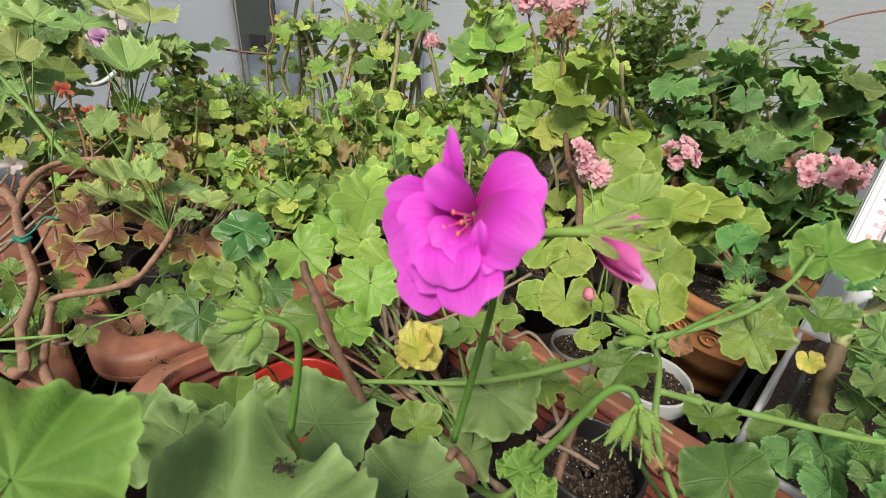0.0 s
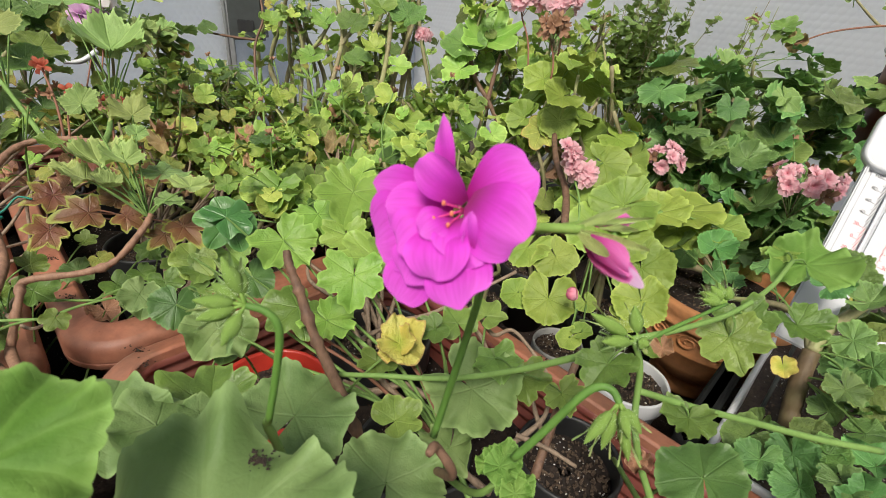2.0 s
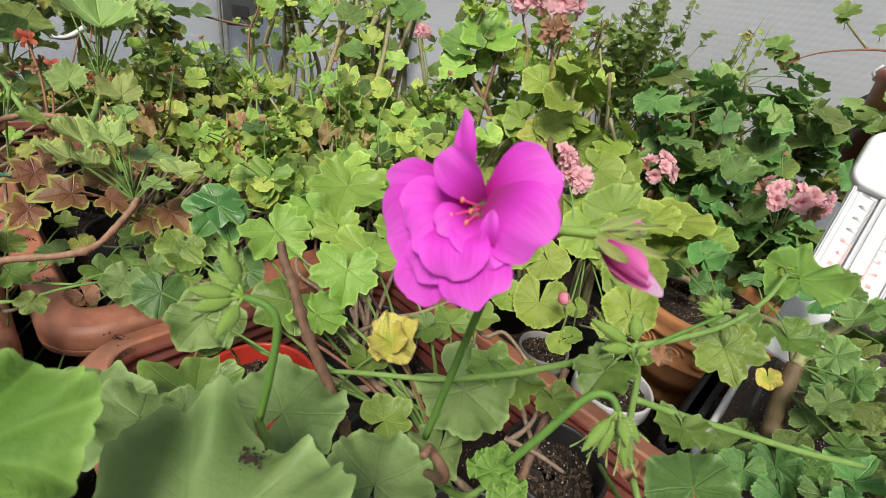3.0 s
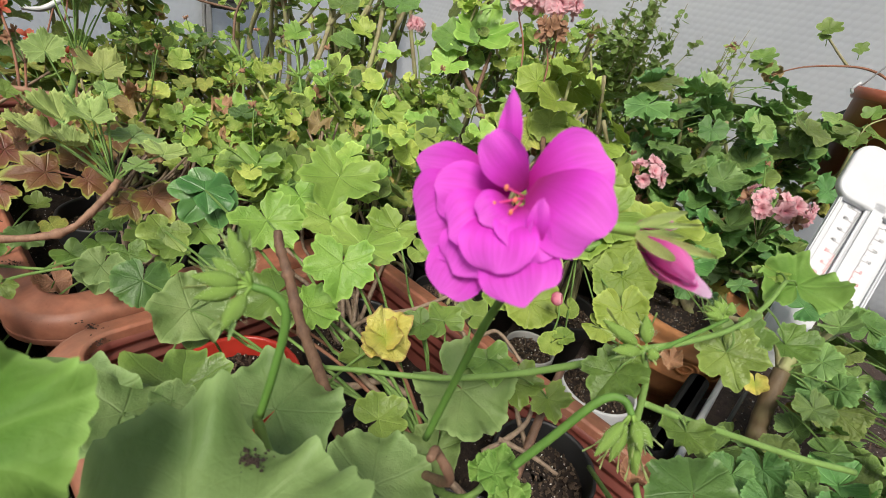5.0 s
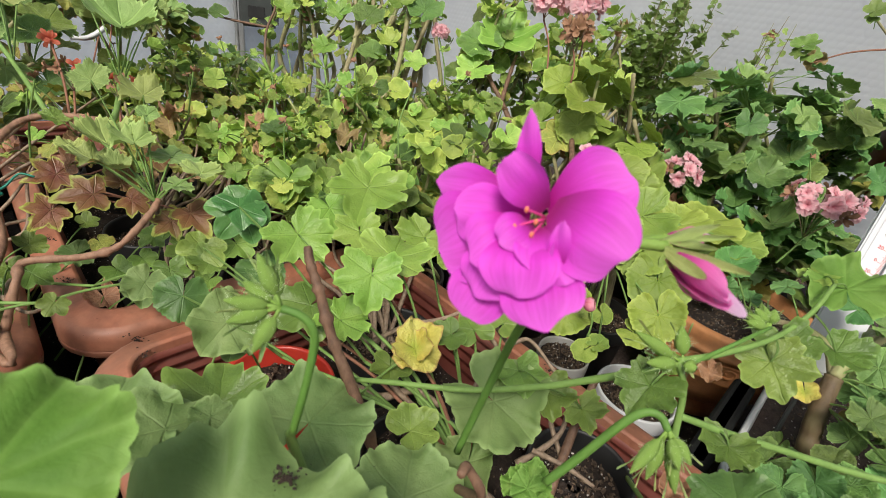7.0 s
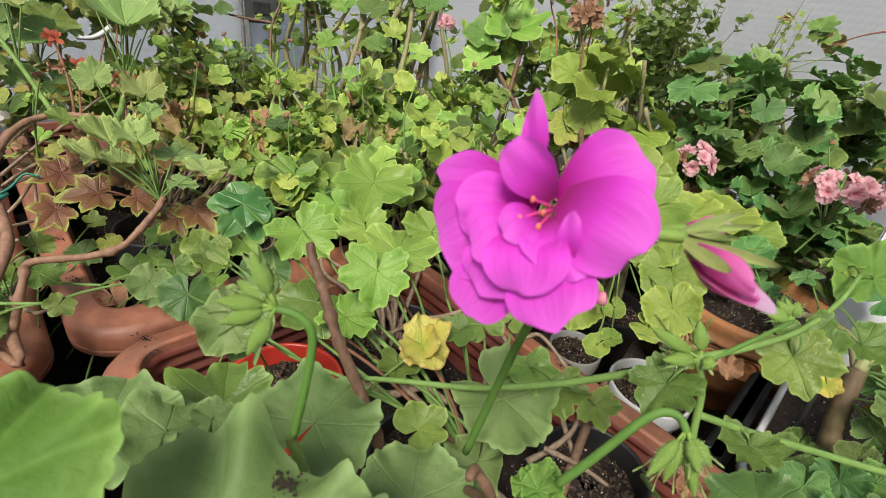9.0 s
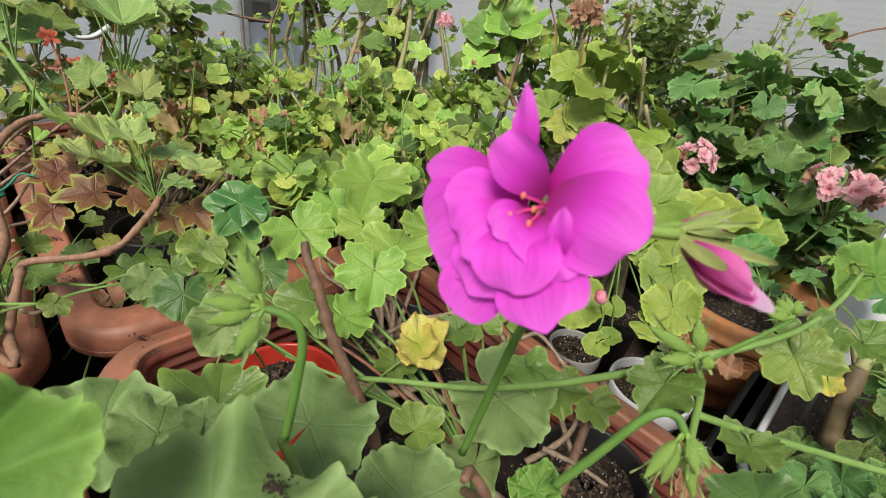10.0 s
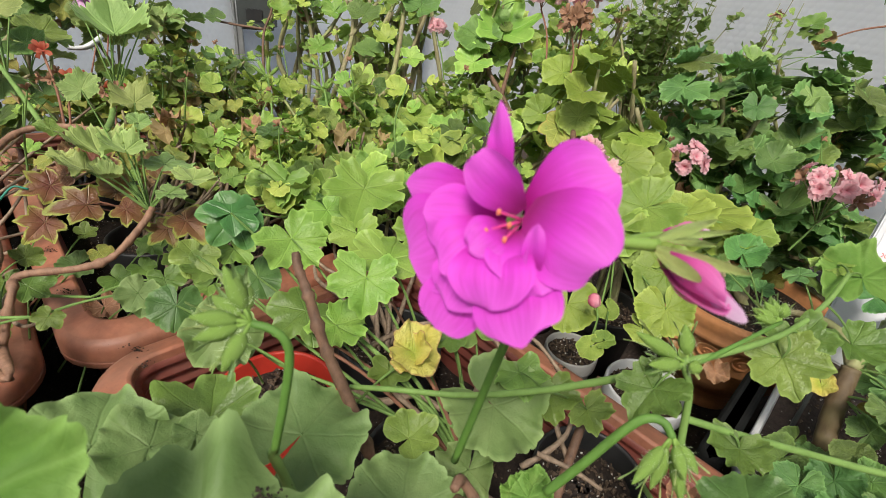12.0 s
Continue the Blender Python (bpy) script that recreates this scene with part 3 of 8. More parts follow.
def bar(parent, name, a, b, w, h, mat, bevel=0.002, label=""):
    """A squared bar from a to b."""
    a, b = Vector(a), Vector(b)
    d = (b - a)
    bm = bmesh.new()
    bmesh.ops.create_cube(bm, size=1.0)
    bmesh.ops.scale(bm, vec=(w, h, d.length), verts=bm.verts)
    bmesh.ops.bevel(bm, geom=bm.edges[:], offset=bevel, segments=2, affect='EDGES')
    m = Matrix.Translation((a + b) / 2) @ d.to_track_quat('Z', 'Y').to_matrix().to_4x4()
    bmesh.ops.transform(bm, matrix=Matrix.Translation(-origin_of(parent)) @ m if parent else m, verts=bm.verts)
    me = bpy.data.meshes.new(name)
    bm.to_mesh(me)
    bm.free()
    me.materials.append(mat)
    ob = new(name, me)
    ob.parent = parent
    return tagged(ob, label) if label else ob


U_WALL, N_WALL, NEAR = 1.95, 1.75, 2.6
TOP = 2.4
ground()
film_wall("wall_west", plan(N_WALL, U_WALL), plan(-NEAR, U_WALL), TOP, "milky bubble film hung on the greenhouse wall", 1.0, FILM)
film_wall("wall_north", plan(N_WALL, -NEAR), plan(N_WALL, U_WALL), TOP, "bubble film sagging over the greenhouse side, greyed for weaker backlight", 7.0, DIM_FILM)
film_wall("wall_south", plan(-NEAR, U_WALL), plan(-NEAR, -NEAR), TOP, "milky bubble film hung on the greenhouse wall", 13.0, FILM)
film_wall("wall_east", plan(-NEAR, -NEAR), plan(N_WALL, -NEAR), TOP, "milky bubble film hung on the greenhouse wall", 19.0, FILM)


def roof():
    """A pitched roof of clear sheets on slim metal bars."""
    m, n, l, b = nodes_of("roof_glazing")
    tr, gl, ms = n.new("ShaderNodeBsdfTransparent"), n.new("ShaderNodeBsdfGlossy"), n.new("ShaderNodeMixShader")
    tr.inputs[0].default_value = (0.93, 0.95, 0.95, 1)
    gl.inputs["Roughness"].default_value = 0.15
    ms.inputs[0].default_value = 0.06
    l.new(tr.outputs[0], ms.inputs[1])
    l.new(gl.outputs[0], ms.inputs[2])
    l.new(ms.outputs[0], n["Material Output"].inputs[0])
    root = thing("ceiling", plan(0, 0, TOP), "clear sheet roof on slim metal bars", "roof", kind="structure")
    mid = (N_WALL - NEAR) / 2
    for s, (a, b2) in enumerate(((-NEAR, mid), (mid, N_WALL))):
        za, zb = (0.0, 0.55) if s == 0 else (0.55, 0.0)
        v = []
        for k in (0.0, 0.006):
            v += [plan(a, -NEAR, za + k), plan(b2, -NEAR, zb + k), plan(b2, U_WALL, zb + k), plan(a, U_WALL, za + k)]
        me = mesh_of("glazing", v, [(3, 2, 1, 0), (4, 5, 6, 7), (0, 1, 5, 4), (1, 2, 6, 5), (2, 3, 7, 6), (3, 0, 4, 7)], m, False)
        pane = new("glazing", me)
        pane.parent = root
        pane.location = Vector((0, 0, TOP)) - root.location
        pane.visible_shadow = False
    for k in range(5):
        u = -NEAR + (U_WALL + NEAR) * k / 4
        bar(root, "rafter", plan(-NEAR, u, TOP - 0.02), plan(mid, u, TOP + 0.53), 0.03, 0.04, METAL)
        bar(root, "rafter", plan(mid, u, TOP + 0.53), plan(N_WALL, u, TOP - 0.02), 0.03, 0.04, METAL)


roof()
POST = (-0.7922, 1.946, 0.3543)
post = thing("wall_post", (POST[0], POST[1], 0), "slim grey metal post in front of the bubble film", "post", kind="structure")
bar(post, "upright", (POST[0], POST[1], -0.02), (POST[0] - 0.02, POST[1], TOP + 0.05), 0.028, 0.028, METAL)
bar(post, "edge_strip", (POST[0] + 0.024, POST[1] - 0.004, 0.0), (POST[0] + 0.004, POST[1] - 0.004, TOP), 0.010, 0.020, METAL)


# ---- planter boxes ----
GRIT = soil_material("bark_chips", (0.042, 0.027, 0.018), (0.23, 0.16, 0.105))
PERLITE = plain("perlite", (0.66, 0.64, 0.60), 0.8, vary=0.1, relief=0.3)


def grit(root, r, z, count, seed, ry=None):
    """Crumbs of bark and perlite on a pot's soil."""
    rng = random.Random(seed)
    v, f, slots = [], [], []
    for k in range(count):
        g, q = rng.uniform(0, 6.283), math.sqrt(rng.random())
        c = Vector((r * q * math.cos(g), (ry or r) * q * math.sin(g), z + rng.uniform(-0.001, 0.0025))) if ry is None else Vector((rng.uniform(-r, r), rng.uniform(-ry, ry), z + rng.uniform(-0.004, 0.006)))
        s = rng.uniform(0.0012, 0.0042) * (0.5 if k % 9 == 0 else 1.0)
        rot = Euler((rng.uniform(0, 6), rng.uniform(0, 6), rng.uniform(0, 6))).to_matrix()
        o = len(v)
        for p in ((1, 0, 0), (-1, 0, 0), (0, 0.7, 0), (0, -0.7, 0), (0, 0, 0.5), (0, 0, -0.5)):
            v.append(c + rot @ (Vector(p) * s * rng.uniform(0.6, 1.3)))
        for a, b, d in ((0, 2, 4), (2, 1, 4), (1, 3, 4), (3, 0, 4), (2, 0, 5), (1, 2, 5), (3, 1, 5), (0, 3, 5)):
            f.append((o + a, o + b, o + d))
            slots.append(1 if k % 9 == 0 else 0)
    ob = new("grit", mesh_of("grit", v, f, [GRIT, PERLITE], False, slots))
    ob.parent = root
    return tagged(ob, "", "", "", "stuff")


def rounded_path(hx, hy, r, per=7):
    out = []
    for cx, cy, a0 in ((hx - r, hy - r, 0), (-hx + r, hy - r, 90), (-hx + r, -hy + r, 180), (hx - r, -hy + r, 270)):
        for k in range(per + 1):
            g = radians(a0 + 90 * k / per)
            out.append((cx + r * math.cos(g), cy + r * math.sin(g)))
    return out


def swept(profile, hx, hy, r, close_floor=False):
    v, f = [], []
    count = 0
    for off, z in profile:
        ring = rounded_path(hx - off, hy - off, max(r - off, 0.012))
        count = len(ring)
        v += [(x, y, z) for x, y in ring]
    for i in range(len(profile) - 1):
        if profile[i] == profile[i + 1]:  # a repeated point makes a crisp edge
            continue
        for k in range(count):
            f.append((i * count + k, i * count + (k + 1) % count, (i + 1) * count + (k + 1) % count, (i + 1) * count + k))
    if close_floor:
        f.append(tuple((len(profile) - 1) * count + k for k in range(count)))
    return v, f


def planter_box(n0, n1, u0, u1, turn=0.0, label="long terracotta-coloured plastic planter box with a rounded lip"):
    c = plan((n0 + n1) / 2, (u0 + u1) / 2, 0)
    hx, hy = (n1 - n0) / 2, (u1 - u0) / 2
    root = thing("planter_box", c, label, "planter", "planter boxes in the bed")
    root.rotation_euler[2] = radians(TURN_PLAN + turn)
    rim = [(0.010, 0.176), (0.002, 0.178), (0.002, 0.178), (0.0, 0.180), (0.0, 0.1860), (0.0, 0.1860), (0.0024, 0.1872), (0.0024, 0.1872), (0.0, 0.1885), (0.0, 0.1885), (0.0, 0.200), (0.0012, 0.2055), (0.0045, 0.2098), (0.0090, 0.2122), (0.0090, 0.2122), (0.0315, 0.2192), (0.0315, 0.2192), (0.0342, 0.2188), (0.0352, 0.2170), (0.0352, 0.2170), (0.036, 0.209)]
    v, f = swept(rim, hx, hy, 0.062)
    lip = new("rim", mesh_of("rim", v, f, BOX))
    lip.parent = root
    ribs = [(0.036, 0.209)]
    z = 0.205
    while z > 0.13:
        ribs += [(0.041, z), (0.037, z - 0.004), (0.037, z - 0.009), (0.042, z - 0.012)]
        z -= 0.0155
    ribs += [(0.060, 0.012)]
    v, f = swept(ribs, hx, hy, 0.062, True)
    # ribbed wall in the darkened plastic: shade is in its colour
    inside = new("inner_wall", mesh_of("inner_wall", v, f, BOX_RIB_SHADED))
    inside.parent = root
    v, f = swept([(0.010, 0.1765), (0.020, 0.172), (0.050, 0.003), (0.075, 0.0)], hx, hy, 0.062, True)
    outer = new("outer_wall", mesh_of("outer_wall", v, f, BOX))
    outer.parent = root
    nx, ny = 14, 28
    v, f = [], []
    for j in range(ny + 1):
        for i in range(nx + 1):
            x, y = (hx - 0.046) * (2 * i / nx - 1), (hy - 0.046) * (2 * j / ny - 1)
            v.append((x, y, 0.128 + 0.014 * noise.noise(Vector((x * 26, y * 26, n0 + u0))) + 0.008 * noise.noise(Vector((x * 70, y * 70, n0)))))
    for j in range(ny):
        for i in range(nx):
            a = j * (nx + 1) + i
            f.append((a, a + 1, a + nx + 2, a + nx + 1))
    new("soil", mesh_of("soil", v, f, SOIL)).parent = root
    grit(root, hx - 0.06, 0.132, 900, int((n0 + 3 * u0) * 100) + 500, hy - 0.06)
    return root


BOXES = ((0.0, 0.412, 0.492, 1.292), (0.006, 0.410, -0.32, 0.482), (-0.424, -0.014, 0.480, 1.280), (-0.428, -0.016, -0.35, 0.464))
BOX_THINGS = [planter_box(*spot) for spot in BOXES]


# ---- pots ----
def nursery_pot(at, r, h, mat, label, soil=SOIL, group="", fill=0.86, name="nursery_pot", sides=36):
    root = thing(name, at, label, "pot", group)
    w = r * 0.045 + 0.001
    prof = [(r * 0.74, 0.0), (r * 0.9, h * 0.78), (r * 0.92, h * 0.80), (r * 0.99, h * 0.81), (r, h * 0.83), (r, h * 0.985), (r * 0.985, h), (r - w, h), (r - w * 1.3, h * 0.985), (r * 0.90, h * 0.80), (r * 0.87, h * 0.7), (r * 0.72, 0.004), (0.002, 0.004)]
    v, f = lathe_data(prof, sides)
    b = new("pot_body", mesh_of("pot_body", v, f + [tuple(reversed(range(sides)))], mat))
    b.parent = root
    rng = random.Random(int(r * 1e5) + int(at[0] * 1e4))
    v, f = [], []
    zf, rf = h * fill, r * 0.905
    rr = 7
    v.append((0, 0, zf + 0.004))
    for j in range(1, rr + 1):
        for k in range(24):
            g = 2 * math.pi * k / 24
            q = rf * j / rr
            v.append((q * math.cos(g), q * math.sin(g), zf + rng.uniform(-0.003, 0.004) * (1 if j < rr else 0.2)))
    for k in range(24):
        f.append((0, 1 + k, 1 + (k + 1) % 24))
    for j in range(rr - 1):
        for k in range(24):
            o = 1 + j * 24
            f.append((o + k, o + (k + 1) % 24, o + 24 + (k + 1) % 24, o + 24 + k))
    s = new("soil", mesh_of("soil", v, f, soil))
    s.parent = root
    grit(root, rf * 0.95, zf + 0.002, int(6500 * r), int(at[0] * 1e4) + 7)
    return root, Vector(at) + Vector((0, 0, zf))


bare = (0.3449, 0.9333, 0)
cup, cup2, terra = (0.313, 0.477, 0.13), (0.2336, 0.5604, 0.12), (0.516, 0.636, 0)
TAKEN = [(bare[0], bare[1], 0.11), (cup[0], cup[1], 0.06), (cup2[0], cup2[1], 0.05), (terra[0], terra[1], 0.135)]         # feet of the pots that already stand, and one bare patch of earth: x, y, radius


def is_free(p, r):
    if any((p.x - q[0]) ** 2 + (p.y - q[1]) ** 2 < (r + q[2] + 0.004) ** 2 for q in TAKEN):
        return False
    n, u = p.dot(ACROSS), p.dot(ALONG)
    for n0, n1, u0, u1 in BOXES:
        inside = n0 + 0.055 + r < n < n1 - 0.055 - r and u0 + 0.055 + r < u < u1 - 0.055 - r
        outside = n < n0 - r or n > n1 + r or u < u0 - r or u > u1 + r
        if not inside and not outside:
            return False
    return n < N_WALL - 0.15 and u < U_WALL - 0.15


def place_pot(p, r=0.062, h=0.185, mat=None):
    """Stand a pot as near under p as there is room; returns the middle of its soil."""
    p = Vector((p[0], p[1], 0))
    for k in range(400):
        g, d = k * 2.4, 0.012 * math.sqrt(k) * 1.6
        q = p + Vector((math.cos(g) * d, math.sin(g) * d, 0))
        if is_free(q, r):
            break
    TAKEN.append((q.x, q.y, r))
    n, u = q.dot(ACROSS), q.dot(ALONG)
    in_box = any(n0 < n < n1 and u0 < u < u1 for n0, n1, u0, u1 in BOXES)
    q.z = 0.012 if in_box else -0.004
    where = "standing in a planter box" if in_box else "standing on the earth"
    _, s = nursery_pot(q, r, h if in_box else h * 0.75, mat or BLACK, "round black nursery pot of dark soil " + where, group="nursery pots")
    return s


red = (-0.1419, 0.362, 0.19)
TAKEN.append((red[0], red[1], 0.064))
nursery_pot((red[0], red[1], 0.012), 0.062, 0.178, RED, "bright red plastic pot with dark soil", group="nursery pots")
front = (0.1615, 0.2907, 0.2)
TAKEN.append((front[0], front[1], 0.052))
_, front_soil = nursery_pot((front[0], front[1], 0.012), 0.051, 0.188, BLACK, "round black nursery pot of gritty dark soil", group="nursery pots")
mid_pot = (0.0129, 0.313, 0.17)
TAKEN.append((mid_pot[0], mid_pot[1], 0.062))
_, mid_soil = nursery_pot((mid_pot[0], mid_pot[1], 0.012), 0.060, 0.158, BLACK, "round black nursery pot under ivy leaves", group="nursery pots")


# ---- florets ----
def floret_mesh(mat, seed, petals=9, dried=0.0):
    """A small double floret: ruffled petals in two rings, joined."""
    rng = random.Random(seed)
    v, f, uv = [], [], []
    for k in range(petals):
        ring = 0 if k < petals * 0.6 else 1
        g = 2 * math.pi * k / (petals * (0.6 if ring == 0 else 0.4)) + rng.uniform(-0.2, 0.2)
        op = (0.9 if ring == 0 else 0.45) * rng.uniform(0.8, 1.15) * (1 - 0.5 * dried)
        L, W = (1.0 if ring == 0 else 0.7) * rng.uniform(0.8, 1.2), rng.uniform(0.26, 0.38)
        base = len(v)
        for j in range(5):
            t = j / 4
            w = W * (0.2 + 0.8 * math.sin(t * 1.9)) * (1 - 0.35 * (t > 0.9))
            for i in range(4):
                s = 2 * i / 3 - 1
                rr = t * L * math.sin(op + 0.5 * t)
                z = t * L * math.cos(op + 0.5 * t) + 0.16 * s * s * t + 0.12 * math.sin(s * 4 + k * 1.7) * t - 0.22 * max(0, t - 0.7) * (k % 2)
                x, y = rr, s * w
                v.append((x * math.cos(g) - y * math.sin(g), x * math.sin(g) + y * math.cos(g), z))
                uv.append((i / 3, t))
        for j in range(4):
            for i in range(3):
                a = base + j * 4 + i
                f.append((a, a + 1, a + 5, a + 4))
    me = mesh_of("floret", v, f, mat)
    uv_layer(me, "blade", uv)
    return me


def rose_mesh(mat):
    """A small round rosette: cupped petals wound one round the other."""
    v, f, uv = [], [], []
    for k in range(11):
        q = k / 10
        rad, opening, g0 = 0.22 + 0.78 * q, 0.12 + 0.62 * q, k * 2.4
        base = len(v)
        for j in range(6):
            th = opening + (2.6 - opening) * (1 - j / 5)
            for i in range(7):
                g = g0 + (i / 6 - 0.5) * 2.3
                r = rad * (1 + 0.10 * (j / 5) ** 2)
                v.append((r * math.sin(th) * math.cos(g), r * math.sin(th) * math.sin(g), rad * 0.9 * math.cos(th) + 0.3 * (1 - q)))
                uv.append((i / 6, j / 5))
        for j in range(5):
            for i in range(6):
                a = base + j * 7 + i
                f.append((a, a + 1, a + 8, a + 7))
    me = mesh_of("floret", v, f, mat)
    uv_layer(me, "blade", uv)
    return me


FLORETS = {"pink": [floret_mesh(PINK, k, 20) for k in range(4)], "rose": [rose_mesh(ROSE)], "dried": [floret_mesh(DRIED, k + 9, 7, 0.7) for k in range(3)],
           "scarlet": [floret_mesh(SCARLET, k + 20, 6, 0.5) for k in range(2)], "lilac": [floret_mesh(LILAC, 30, 6)], "white": [floret_mesh(PALE, 40, 6)]}


# ---- plants ----
def bush(name, label, crown, rad, count, kinds, size, seed, base=None, shoots=5, stalk=GREEN_STEM, wood=GREY_BARK, wood_r=0.006,
         face=(0.0, -0.22, 0.75), low=-0.7, group="potted pelargoniums", category="plant", knots=0.15, leafy=0.03, spent=1, rosette=0.0):
    """A potted plant: woody shoots from the soil into the crown, leaves on stalks all round them."""
    rng = random.Random(seed)
    c = Vector(crown)
    base = Vector(base) if base is not None else place_pot(c)
    root = thing(name, base, label, category, group)
    nodes, ends = [], []
    for k in range(shoots):
        g = rng.uniform(0, 6.28)
        q = rng.uniform(0.2, 0.75)
        tip = c + Vector((rad[0] * q * math.cos(g), rad[1] * q * math.sin(g), rad[2] * rng.uniform(-0.1, 0.8)))
        foot = base + Vector((rng.uniform(-0.02, 0.02), rng.uniform(-0.02, 0.02), -0.012))
        mid = foot.lerp(tip, 0.45) + Vector((rng.uniform(-1, 1), rng.uniform(-1, 1), rng.uniform(-0.4, 0.3))) * 0.22 * (tip - foot).length
        pts = [foot, foot.lerp(mid, 0.5) + Vector((0, 0, 0.02)), mid, mid.lerp(tip, 0.55) + Vector((rng.uniform(-1, 1) * 0.02, rng.uniform(-1, 1) * 0.02, 0.01)), tip]
        stem(root, pts, wood_r * rng.uniform(0.7, 1.2), wood_r * 0.45, wood, "stem", knots, 6, 5, seed + k)
        line = spline(pts, 6)
        nodes += line[8:]
        ends += line[15:]
    for k in range(spent):
        a = nodes[rng.randrange(len(nodes))]
        tip = a + Vector((rng.uniform(-0.04, 0.04), rng.uniform(-0.04, 0.04), rng.uniform(0.06, 0.13)))
        st = stem(root, [a, a.lerp(tip, 0.5) + Vector((rng.uniform(-0.012, 0.012), rng.uniform(-0.012, 0.012), 0)), tip], 0.0013, 0.0009, RED_STEM if k % 2 else GREEN_STEM, "flower_stalk", 0.1, 6, 5)
        m = Matrix.Translation(tip) @ Euler((rng.uniform(-0.6, 0.6), rng.uniform(-0.6, 0.6), rng.uniform(0, 6))).to_matrix().to_4x4() @ Matrix.Diagonal((0.008, 0.008, 0.010, 1))
        child("spent_floret", FLORETS["dried"][k % 3], st, m)
    for k in range(count):
        while True:
            d = Vector((rng.gauss(0, 1), rng.gauss(0, 1), rng.gauss(0, 1))).normalized()
            if d.z > low:
                break
        r = rng.uniform(0.25, 1.0) ** 0.5
        p = c + Vector((d.x * rad[0], d.y * rad[1], d.z * rad[2])) * r
        if p.z < base.z - 0.02 and p.z < 0.23:
            p.z = base.z + rng.uniform(0.0, 0.05)
        if rosette:
            g = rng.uniform(0, 6.283)
            d = Vector((math.cos(g), math.sin(g), rng.uniform(-0.2, 0.8)))
            p = ends[rng.randrange(len(ends))] + d * rosette * rng.uniform(0.35, 1.2)
        nrm = Vector(face) + d * (0.5 if not rosette else rng.uniform(-0.45, 0.8)) + Vector((rng.uniform(-1, 1), rng.uniform(-1, 1), rng.uniform(-0.6, 0.4))) * 0.62
        tip = Vector((d.x, d.y, -0.25)) + Vector((rng.uniform(-1, 1), rng.uniform(-1, 1), rng.uniform(-0.5, 0.5))) * 0.6
        s = rng.uniform(*size)
        kind = kinds[rng.randrange(len(kinds))]
        if d.z < 0.0 and rng.random() < 0.28:
            kind = "tired" if rng.random() < 0.75 else "dead"
            s *= 0.75
        lf = leaf(root, kind, p, tip, nrm, s, rng.randrange(8))
        a = min(nodes, key=lambda q: (q - p).length + 0.7 * max(0.0, q.z - p.z))
        petiole(lf, a, p - nrm.normalized() * s * 0.01, max(0.0009, s * leafy), stalk)
    return root


def pelargonium(label, crown, rad, count, kinds, size, seed, **kw):
    return bush("pelargonium", label, crown, rad, count, kinds, size, seed, **kw)


DARK_Z = "tall zonal pelargonium with large dark scalloped leaves"
for k, (c, rad, cnt) in enumerate((
        ((0.4949, 0.8723, 0.4044), (0.13, 0.12, 0.13), 46),
        ((0.7102, 0.9465, 0.4275), (0.15, 0.13, 0.13), 56),
        ((0.8601, 0.9252, 0.3951), (0.14, 0.13, 0.13), 46),
        ((0.5448, 0.758, 0.3197), (0.13, 0.10, 0.10), 40),
        ((0.6775, 0.7161, 0.2478), (0.13, 0.11, 0.10), 36),
        ((0.4677, 0.858, 0.2906), (0.10, 0.10, 0.12), 32))):
    pelargonium(DARK_Z, c, rad, int(cnt * 1.45), ("crimped", "zonal", "crimped"), (0.025, 0.043), 300 + k, wood_r=0.007, face=(0.0, -0.12, 0.95))
LIME_Z = "zonal pelargonium with scalloped yellow-green leaves"
for k, (c, rad, cnt) in enumerate((
        ((0.2295, 0.7819, 0.4336), (0.075, 0.08, 0.10), 17),
        ((0.2555, 0.7157, 0.3955), (0.07, 0.06, 0.07), 9))):
    pelargonium(LIME_Z, c, rad, cnt, ("lime",), (0.028, 0.046), 340 + k, wood_r=0.006)
MID_Z = "leafy zonal pelargonium with mid-green rounded leaves"
for k, (c, rad, cnt) in enumerate((
        ((0.107, 1.208, 0.5053), (0.15, 0.13, 0.13), 52),
        ((0.2338, 1.135, 0.4806), (0.12, 0.11, 0.14), 44),
        ((0.4129, 1.325, 0.528), (0.14, 0.12, 0.12), 40),
        ((0.0308, 0.994, 0.3534), (0.12, 0.12, 0.08), 40),
        ((0.1563, 0.7859, 0.3519), (0.09, 0.09, 0.06), 26),
        ((-0.1025, 0.994, 0.3464), (0.12, 0.12, 0.10), 44))):
    pelargonium(MID_Z, c, rad, int(cnt * 2.3), ("zonal", "round", "fresh", "round"), (0.012, 0.027), 360 + k, wood_r=0.006, shoots=8, rosette=0.055)
IVY_P = "ivy-leaved pelargonium with fresh light green leaves"
